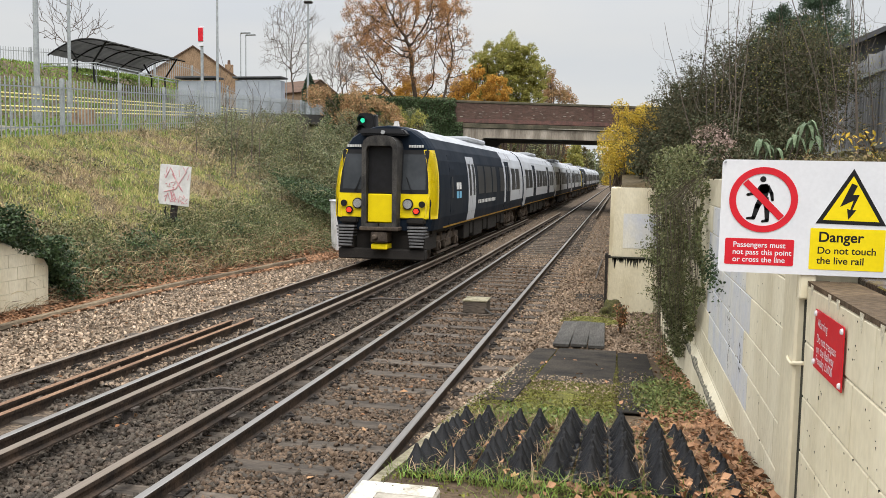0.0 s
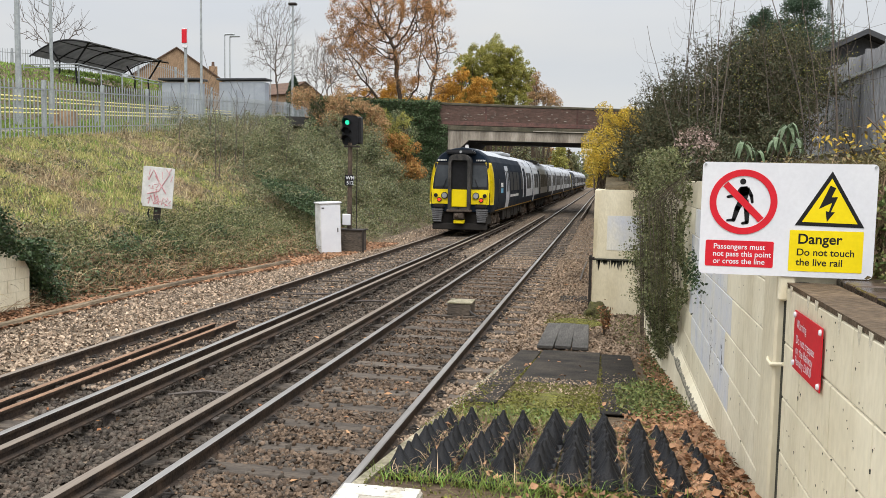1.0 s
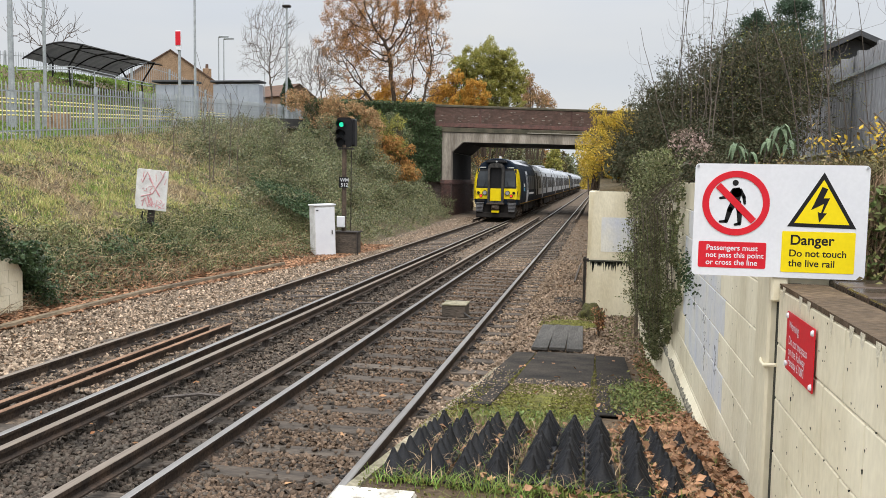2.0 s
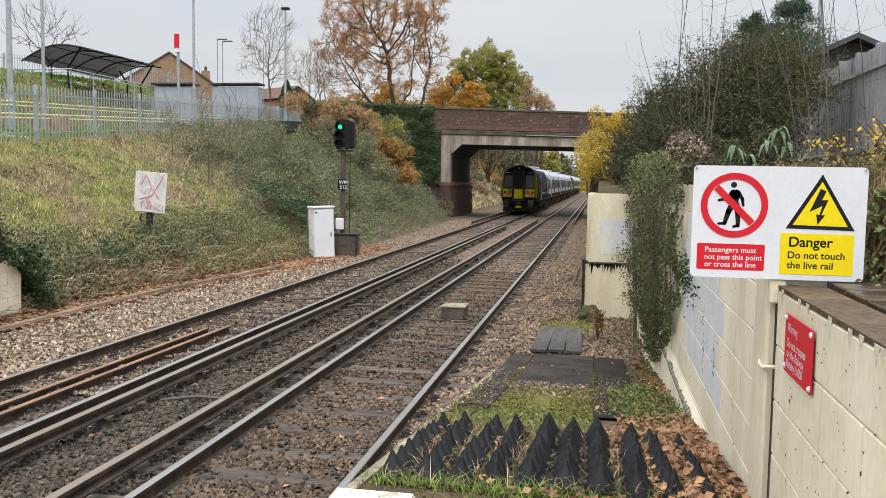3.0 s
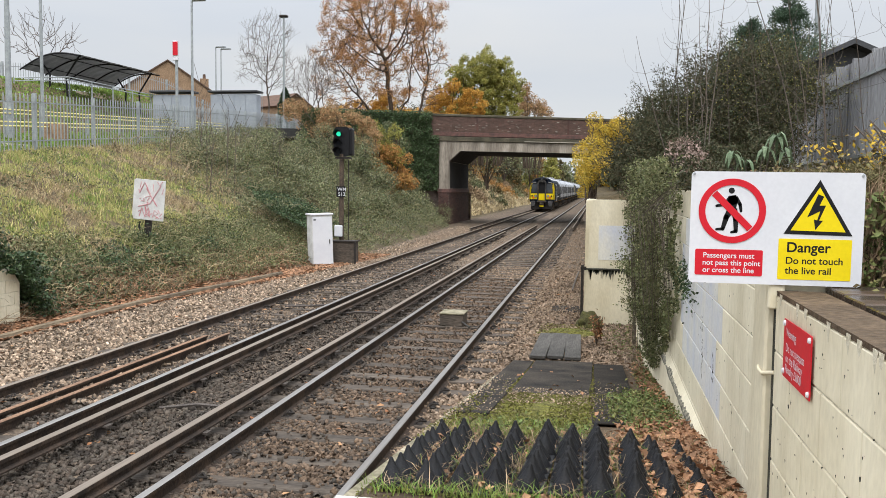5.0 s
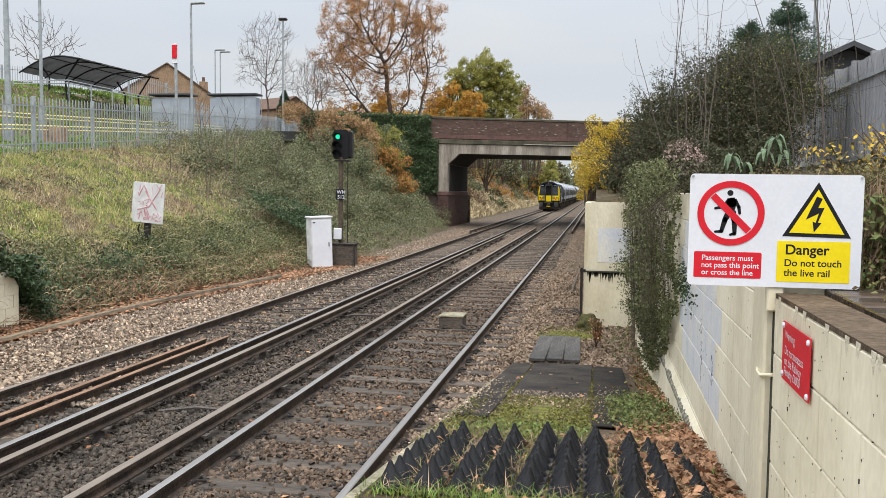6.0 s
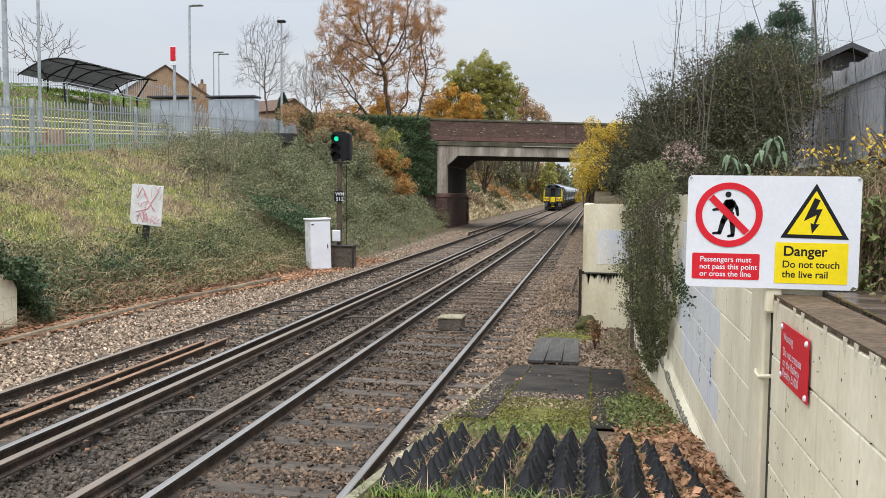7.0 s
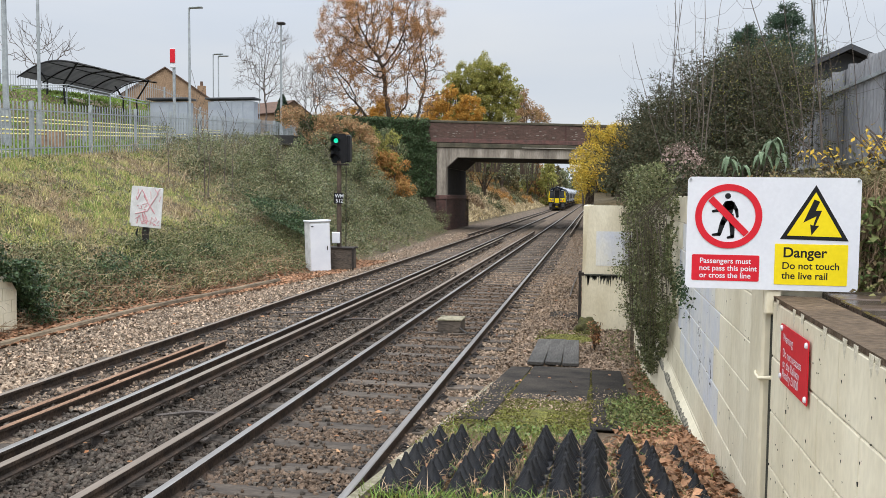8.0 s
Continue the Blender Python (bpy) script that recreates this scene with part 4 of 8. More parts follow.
    for _ in range(300):
        a, z = rnd.uniform(2.0, 4.05), rnd.uniform(0.95, 1.93)
        if rnd.random() < 0.6:
            a, z = rnd.uniform(4.6, 12), rnd.uniform(0.7, 2.2)
        r = rnd.uniform(0.002, 0.0085)
        prism(bm, [(a - r, z), (a, z + r * 0.4), (a + r, z), (a, z - r * rnd.uniform(0.3, 2.2))], 0.7983, 0.803, "x")
    part("stains", bm, M["blackstain"], blue, "black mould flecks and runs")
    bm = bmesh.new()
    for i in range(42):
        a = 1.4 + i * 0.065 + rnd.uniform(0, 0.03)
        if rnd.random() < 0.45:
            continue
        prism(bm, [(a, 1.965), (a + 0.05, 1.965), (a + 0.045, 1.93), (a + 0.025, 1.93 - rnd.uniform(0.005, 0.05)), (a + 0.01, 1.93)], 0.7985, 0.803, "x")
    part("coping_drips", bm, M["mortar"], low, "pale drips under the wall top")
    part("coping", cube(0.80, 1.0, -5, 4.09, 1.952, 1.972), M["soil"], low, "mossy dark wall top")
    # return wall and the long retaining wall beyond
    r = tagged(empty("return_wall"), "cream-painted return wall with a stained ledge", "wall", kind="structure")
    bm = bmesh.new()
    prism(bm, [(-0.19, 0.80), (1.1, 0.80), (1.1, 2.22), (-0.13, 2.22)], 17.03, 17.4, "y")
    part("upper_face", bm, M["cream"], r)
    part("panel", cube(0.02, 0.80, 17.024, 17.06, 1.05, 1.72), M["bluepaint"], r, "pale blue repainted patch")
    bm = bmesh.new()
    prism(bm, [(-0.25, -0.3), (1.1, -0.3), (1.1, 0.86), (-0.22, 0.86)], 16.9, 17.35, "y")
    part("plinth", bm, M["cream"], r)
    part("ledge", cube(-0.23, 0.95, 16.90, 17.04, 0.86, 0.885), M["blackstain"], r, "black stained ledge")
    bm = bmesh.new()
    for i in range(90):
        x = rnd.uniform(-0.2, 0.75)
        prism(bm, [(x, 0.865), (x + rnd.uniform(0.015, 0.06), 0.865), (x + 0.012, 0.86 - rnd.uniform(0.02, 0.10) * (1 if rnd.random() < 0.8 else 2.2))], 16.893, 16.9, "y")
    part("stains", bm, M["blackstain"], r)
    bm = bmesh.new()
    box(bm, -0.30, -0.25, 16.86, 16.94, -0.25, 0.95)
    box(bm, -0.31, -0.20, 16.85, 16.95, 0.86, 0.92)
    part("iron_stay", bm, M["iron"], r, "rusty iron stay at the wall corner")
    tagged(part("retaining_wall", cube(-0.24, 0.1, 17.4, 60.5, -0.3, 2.2), M["cream"]), "long painted retaining wall along the track", "wall", kind="structure")
    bm = bmesh.new()
    prism(bm, [(-8, -0.4), (14.0, -0.4), (14.04, 0.60), (13.86, 0.84), (13.3, 0.98), (12.5, 1.25), (-8, 1.55)], -10.75, -10.35, "x")
    bmesh.ops.bevel(bm, geom=list(bm.edges), offset=0.02, segments=1, affect="EDGES")
    lw = tagged(part("low_wall", bm, M["mortar"]), "cream-painted low wall with a rounded end", "wall", kind="structure")
    ends = (12.5, 13.3, 13.86, 14.02), (1.23, 0.96, 0.82, 0.58)
    for k in range(7):
        z0 = -0.22 + k * 0.225
        y = 8.0 - (0.225 if k % 2 else 0)
        while y < 14.0:
            a, b = y + 0.005, min(y + 0.445, 13.985)
            ta, tb = (float(np.interp(q, ends[0], ends[1])) for q in (a, b))
            if y < 12.3:
                ta = tb = 1.25
            if b - a > 0.06 and z0 + 0.05 < max(ta, tb):
                za, zb = (min(z0 + 0.217, q - 0.012) for q in (ta, tb))
                if min(za, zb) > z0 + 0.02:
                    part("block", prism(bmesh.new(), [(a, z0), (b, z0), (b, zb), (a, za)], -10.36, -10.338, "x"), M["cream"], lw)
            y += 0.45


build_walls()

# ---- the train: its local origin is the middle of the near end at rail level, its length runs along +y ----
PROFILE = [(1.32, 0.93), (1.385, 1.25), (1.40, 1.6), (1.395, 2.0), (1.365, 2.4), (1.30, 2.78), (1.20, 3.10), (1.02, 3.37), (0.7, 3.57), (0.35, 3.67), (0.0, 3.70)]


def half_width(z):
    return float(np.interp(z, [p[1] for p in PROFILE], [p[0] for p in PROFILE]))


def loft(ys, squeeze, rake):
    """Body shell: stations along y, each the full profile scaled by squeeze and leant back by rake."""
    bm = bmesh.new()
    prof = PROFILE + [(-x, z) for x, z in PROFILE[-2::-1]]
    rings = [[bm.verts.new((x * s, y + r * max(0, z - 1.5), 0.93 + (z - 0.93) * (0.97 + 0.03 * min(1, (s - 0.8) / 0.2)))) for x, z in prof] for y, s, r in zip(ys, squeeze, rake)]
    for a, b in zip(rings, rings[1:]):
        for i in range(len(prof) - 1):
            bm.faces.new((a[i], a[i + 1], b[i + 1], b[i]))
    for ring in (rings[0][::-1], rings[-1]):
        bm.faces.new(ring)
    bmesh.ops.recalc_face_normals(bm, faces=bm.faces)
    return bm


def patch(bm, side, y0, y1, z0, z1, out=0.008, n=5, thick=0.02):
    """A panel that lies on the curved body side."""
    rows = []
    for k in range(n + 1):
        z = z0 + (z1 - z0) * k / n
        x = half_width(z)
        rows.append([bm.verts.new((side * (x + o), y, z)) for y in (y0, y1) for o in (out, -thick)])
    for a, b in zip(rows, rows[1:]):
        for i, j in ((0, 2), (2, 3), (3, 1), (1, 0)):
            bm.faces.new((a[i], a[j], b[j], b[i]))
    for r in (rows[0], rows[-1]):
        bm.faces.new((r[0], r[2], r[3], r[1]))
    bmesh.ops.recalc_face_normals(bm, faces=bm.faces)
    return bm


def disc(bm, x, y, z, r, depth=0.04, n=16):
    return tube(bm, (x, y, z), (x, y - depth, z), r, r, n)


def bogie_mesh():
    bm = bmesh.new()
    for s in (-1, 1):
        box(bm, s * 1.02 - 0.07, s * 1.02 + 0.07, -1.75, 1.75, 0.50, 0.68, bevel=0.02)
        box(bm, s * 1.02 - 0.10, s * 1.02 + 0.10, -0.5, 0.5, 0.30, 0.55, bevel=0.03)
        for y in (-1.3, 1.3):
            tube(bm, (s * 0.68, y, 0.42), (s * 0.82, y, 0.42), 0.42, n=18)
            box(bm, s * 1.03 - 0.1, s * 1.03 + 0.1, y - 0.17, y + 0.17, 0.27, 0.56, bevel=0.03)
            tube(bm, (s * 1.13, y, 0.42), (s * 1.17, y, 0.42), 0.10, n=10)
            tube(bm, (s * 1.05, y * 0.72, 0.55), (s * 1.05, y * 0.72, 0.86), 0.085, n=8)
        tube(bm, (s * 1.10, -0.35, 0.48), (s * 1.10, 0.45, 0.82), 0.05, n=8)
        box(bm, s * 1.12 - 0.03, s * 1.12 + 0.03, -1.6, 1.6, 0.20, 0.25)
    for y in (-1.3, 1.3):
        tube(bm, (-0.75, y, 0.42), (0.75, y, 0.42), 0.09, n=8)
    box(bm, -0.9, 0.9, -0.3, 0.3, 0.5, 0.8)
    me = bpy.data.meshes.new("bogie")
    bm.to_mesh(me)
    bm.free()
    me.materials.append(M["bogiegrime"])
    return me


def build_train():
    t = tagged(empty("train"), "navy, grey and yellow electric multiple-unit train", "train")
    shared = dict(bogie=bogie_mesh())

    def use(name, make, mat, parent, loc=(0, 0, 0), label="", key=None):
        key = key or name
        if key not in shared:
            ob = part(name, make(), mat, parent, label)
            shared[key] = ob.data
        else:
            ob = part(name, shared[key], None, parent, label)
        ob.location = loc
        return ob

    for k in range(8):
        y = 20.4 * k
        cab = k in (0, 4)
        tail_cab = k in (3, 7)
        if cab:
            bm = loft([0.0, 0.10, 0.30, 0.7, 1.2, 20.05], [0.90, 0.95, 0.98, 1, 1, 1], [0.14, 0.14, 0.13, 0.06, 0, 0])
        else:
            bm = loft([0.15, 20.05], [1, 1], [0, 0])
        for f in bm.faces:
            c = f.calc_center_median()
            f.material_index = 2 if c.z > 3.28 else (1 if (c.y > 1.0 and not cab) or c.y > 19 else 0)
        if cab:     # navy front third, pale grey behind
            geom = list(bm.verts) + list(bm.edges) + list(bm.faces)
            bmesh.ops.bisect_plane(bm, geom=geom, plane_co=(0, 13.5, 0), plane_no=(0, 1, 0))
            for f in bm.faces:
                c = f.calc_center_median()
                f.material_index = 2 if c.z > 3.28 and c.y > 1.0 else (1 if c.y > 13.5 else 0)
        car = part("carriage", bm, [M["navy"], M["silver"], M["roof"]], t, "electric train carriage with navy doors and grey sides" if not cab else "leading carriage with a yellow gangway end")
        car.location = (0, y, 0)
        for s in (1, -1):
            # two pairs of sliding doors a side
            for j, (a, b) in enumerate(((5.0, 6.35), (14.0, 15.35))):
                for d, (p, q) in enumerate(((a, a + 0.66), (a + 0.69, b))):
                    mat = M["silver"] if cab and j == 0 else M["navy"]
                    use("door", lambda: patch(bmesh.new(), s, p, q, 0.98, 2.98, 0.014), mat, car, key=("door", s, j, d, cab and j == 0))
                    use("door_window", lambda: patch(bmesh.new(), s, p + 0.17, q - 0.17, 1.75, 2.75, 0.02), M["glass"], car, key=("dw", s, j, d))
            spans = [(6.9, 8.1), (8.4, 9.9), (10.2, 11.2)] if cab else [(1.2, 2.5), (2.8, 4.4), (7.0, 8.4), (8.7, 10.2), (10.5, 11.9)]
            spans += [(12.2, 13.4), (16.0, 17.2), (17.5, 18.8)]
            for a, b in spans:
                use("window", lambda: patch(bmesh.new(), s, a, b, 1.78, 2.72, 0.010), M["glass"], car, key=("win", s, a))
            use("lower_band", lambda: patch(bmesh.new(), s, 1.2 if not cab else 13.5, 20.0, 0.95, 1.32, 0.004), M["navy"], car, key=("band", s, cab))
            use("sill_stripe", lambda: patch(bmesh.new(), s, 1.4, 20.0, 0.93, 0.975, 0.012), M["goldleaf"], car, key=("stripe", s))
        for yb in (3.15, 17.3):
            ob = part("bogie", shared["bogie"], None, car, "grimy two-axle bogie")
            ob.location = (0, yb, 0)

        def boxes():
            bm = bmesh.new()
            for a, b, z0 in ((5.4, 6.3, 0.35), (6.5, 7.0, 0.45), (7.3, 9.0, 0.32), (9.3, 10.1, 0.42), (10.4, 12.6, 0.35), (12.8, 13.6, 0.5), (14.0, 14.9, 0.4)):
                for s in (-1, 1):
                    box(bm, s * 0.85 - 0.35, s * 0.85 + 0.35, a, b, z0, 0.93, bevel=0.03)
            box(bm, -1.2, 1.2, 0.6, 19.8, 0.82, 0.95)
            return bm
        use("underframe_equipment", boxes, M["under"], car)
        use("roof_pod", lambda: cube(-0.75, 0.75, 8.2, 12.2, 3.58, 3.76, bevel=0.05), M["roof"], car)
        if k < 7 and not tail_cab:
            use("gangway_bellows", lambda: cube(-0.6, 0.6, 20.02, 20.58, 1.0, 3.2, bevel=0.05), M["under"], car)
        if tail_cab and k < 7:
            use("end_panel", lambda: cube(-1.2, 1.2, 20.04, 20.2, 1.0, 3.1, bevel=0.05), M["train_yellow"], car)
        if not cab:
            continue

        # cab end
        def front_y(z):
            return 0.14 * max(0.0, z - 1.5)

        def slab(x0, x1, z0, z1, y0=-0.03, y1=0.25, bevel=0.03, taper=0.0):
            bm = bmesh.new()
            vs = [bm.verts.new((x, (y0 if d == 0 else y1) + front_y(z), z)) for d in (0, 1) for x, z in ((x0, z0), (x1, z0), (x1 - math.copysign(taper, x1), z1), (x0, z1))]
            for f in ((0, 1, 2, 3), (7, 6, 5, 4), (0, 4, 5, 1), (1, 5, 6, 2), (2, 6, 7, 3), (3, 7, 4, 0)):
                bm.faces.new([vs[i] for i in f])
            bmesh.ops.recalc_face_normals(bm, faces=bm.faces)
            if bevel:
                bmesh.ops.bevel(bm, geom=list(bm.edges), offset=bevel, segments=2, affect="EDGES")
            return bm
        for s in (1, -1):
            part("windscreen", slab(s * 0.50, s * 1.13, 1.99, 2.92, -0.042, 0.1, 0.008, 0.03), M["screen"], car, "dark cab windscreen")
            part("windscreen_seal", slab(s * 0.40, s * 1.21, 1.87, 3.04, -0.032, 0.25, 0.02, 0.04), M["black"], car)
            part("lamp_panel", slab(s * 0.40, s * 1.24, 1.25, 1.90, -0.034, 0.2, 0.015), M["train_yellow"], car, "yellow panel around the lamps")
            # the yellow corner wraps onto the body side
            bm = bmesh.new()
            rows = []
            for i in range(13):
                z = 1.24 + 1.80 * i / 12
                ring = []
                for u in range(6):
                    a2 = u / 5 * math.pi / 2
                    hw = half_width(z) + 0.012
                    inw = 0.20 if i > 3 else 0.28
                    ring.append(bm.verts.new((s * (hw - inw + inw * math.sin(a2)), -0.036 + 0.42 * (1 - math.cos(a2)) + 0.14 * max(0.0, z - 1.5), z)))
                rows.append(ring)
            for p, q in zip(rows, rows[1:]):
                for i in range(5):
                    bm.faces.new((p[i], p[i + 1], q[i + 1], q[i]))
            bmesh.ops.solidify(bm, geom=list(bm.faces), thickness=0.03)
            bmesh.ops.recalc_face_normals(bm, faces=bm.faces)
            part("corner_panel", bm, M["train_yellow"], car, "yellow rounded corner panel", smooth=True)
            part("lamp_bezel", disc(bmesh.new(), s * 0.68, -0.03, 1.62, 0.145), M["black"], car)
            part("headlamp", disc(bmesh.new(), s * 0.68, -0.06, 1.62, 0.115), M["lamp_off"], car, "round headlamp")
            part("lamp_bezel", disc(bmesh.new(), s * 0.91, -0.03, 1.44, 0.10), M["black"], car)
            part("tail_lamp", disc(bmesh.new(), s * 0.91, -0.06, 1.44, 0.062), M["tail"], car, "lit red tail lamp")
            part("marker_lamp", disc(bmesh.new(), s * 1.06, -0.04, 1.62, 0.085), M["black"], car, "small dark marker lamp")
            # ribbed anti-climber: a block that carries seven ribs
            block = part("anti_climber", cube(s * 0.96 - 0.21, s * 0.96 + 0.21, -0.16, 0.35, 0.46, 1.06), M["under"], car, "ribbed grey anti-climber block")
            for i in range(7):
                part("rib", cube(s * 0.96 - 0.25 + 0.012 * (6 - i), s * 0.96 + 0.25 - 0.012 * (6 - i), -0.24, 0.33, 0.50 + i * 0.082, 0.55 + i * 0.082, bevel=0.008), M["climber"], block)
            bm = slab(s * 0.66, s * 1.16, 1.08, 1.26, -0.12, 0.3, 0.05)
            part("buffer_cowl", bm, M["under"], car)
            bm = bmesh.new()     # fleet number as plain bars
            for i in range(6):
                box(bm, s * 0.84 - 0.2 + i * 0.068, s * 0.84 - 0.2 + i * 0.068 + 0.038, 0.15, 0.235, 3.10, 3.165)
            part("fleet_number", bm, M["offwhite"], car, "row of small pale marks")
            pipe(b := bmesh.new(), [(s * 0.62, 0.0, 2.32), (s * 0.72, -0.02, 2.05), (s * 0.80, -0.02, 1.93)], 0.014, 5)
            part("wiper", b, M["black"], car)
        # gangway: an arched rubber surround, a deep dark opening and a yellow lower panel
        arch = [(-0.47, 1.0), (-0.47, 3.10), (-0.43, 3.24), (-0.32, 3.34), (-0.15, 3.38), (0.15, 3.38), (0.32, 3.34), (0.43, 3.24), (0.47, 3.10), (0.47, 1.0)]
        hole = [(0.35, 1.12), (0.35, 3.02), (0.31, 3.12), (-0.31, 3.12), (-0.35, 3.02), (-0.35, 1.12)]
        bm = prism(bmesh.new(), arch + [(0.02, 1.0), (0.02, 1.12)] + hole + [(-0.02, 1.12), (-0.02, 1.0)], -0.42, 0.5, "y")
        part("gangway_frame", bm, M["gangway"], car, "worn dark rubber gangway surround")
        part("gangway_sill", cube(-0.52, 0.52, -0.45, 0.3, 0.93, 1.03, bevel=0.02), M["bogiegrime"], car, "grimy gangway sill")
        part("gangway_door", cube(-0.34, 0.34, -0.20, 0.0, 1.90, 3.11), M["black"], car, "black upper gangway door")
        part("gangway_panel", cube(-0.335, 0.335, -0.30, 0.0, 1.14, 1.88, bevel=0.02), M["train_yellow"], car, "yellow lower gangway panel")
        part("gangway_hood", slab(-0.66, 0.66, 3.40, 3.58, -0.34, 0.9, 0.05, 0.16), M["black"], car, "black visor over the gangway")
        part("visor_lamp", disc(bmesh.new(), 0.0, -0.07, 3.48, 0.055, 0.05), M["lamp_off"], car)
        bm = bmesh.new()
        box(bm, -0.22, 0.22, -0.42, 0.4, 0.62, 0.90, bevel=0.03)
        tube(bm, (-0.10, -0.42, 0.76), (-0.10, -0.54, 0.76), 0.09, 0.05, 12)
        tube(bm, (0.11, -0.42, 0.76), (0.11, -0.46, 0.76), 0.10, 0.10, 12)
        part("coupler", bm, M["bogiegrime"], car, "grimy automatic coupler")
        part("coupler_box", cube(-0.22, 0.22, -0.36, 0.1, 0.44, 0.58, bevel=0.02), M["yellow"], car, "small yellow coupler box")
        part("obstacle_deflector", cube(-1.18, 1.18, -0.14, 0.15, 0.16, 0.44, bevel=0.03), M["under"], car, "black obstacle deflector plate")
        part("end_skirt", cube(-1.15, 1.15, 0.1, 1.4, 0.40, 1.05), M["under"], car)
        # side markings: pale plain shapes in place of the operator's mark
        for z0, z1, col in ((1.98, 2.18, "offwhite"), (1.72, 1.92, "emblemblue")):
            bm = bmesh.new()
            for i in range(2):
                patch(bm, 1, 3.0 + i * 0.42, 3.0 + i * 0.42 + 0.30, z0, z1, 0.010, 2)
            part("side_emblem", bm, M[col], car, "operator emblem as plain blocks")
        bm = bmesh.new()
        for i in range(12):
            patch(bm, 1, 6.9 + i * 0.34, 6.9 + i * 0.34 + 0.17, 1.46, 1.58, 0.012, 1)
        part("side_lettering", bm, M["offwhite"], car, "row of pale marks along the side")
        part("cab_door", patch(bmesh.new(), 1, 2.1, 2.75, 1.0, 2.95, 0.010), M["navy"], car)
        part("cab_door_window", patch(bmesh.new(), 1, 2.25, 2.45, 1.75, 2.35, 0.016), M["glass"], car)
        tube(b := bmesh.new(), (0.1, 0.9, 3.64), (0.1, 0.9, 3.82), 0.10, 0.06, 8)
        part("roof_aerial", b, M["offwhite"], car)
    return t


train = build_train()
train.location = ((RAIL[0] + RAIL[1]) / 2, 22, 0)

# ---- signs by the ramp ----
def flat(poly, depth0, depth1, owner, name, mat, label=""):
    """A thin plate facing -y: polygon in (x, z)."""
    return part(name, prism(bmesh.new(), poly, -depth0, -depth1, "y"), mat, owner, label)


def rounded(x0, x1, z0, z1, r, n=4):
    out = []
    for cx, cz, a in ((x1 - r, z1 - r, 0), (x0 + r, z1 - r, 90), (x0 + r, z0 + r, 180), (x1 - r, z0 + r, 270)):
        out += [(cx + r * math.cos(radians(a + 90 * i / n)), cz + r * math.sin(radians(a + 90 * i / n))) for i in range(n + 1)]
    return out


def circle(cx, cz, r, n=40):
    return [(cx + r * math.cos(2 * math.pi * i / n), cz + r * math.sin(2 * math.pi * i / n)) for i in range(n)]


def words(body, x, z, size, mat, owner, depth, bold=0.0):
    ob = part("lettering", text_mesh(body, size, mat, bold=bold), None, owner)
    ob.matrix_basis = pose(x, -depth, z, 90, 0, 0)
    return ob


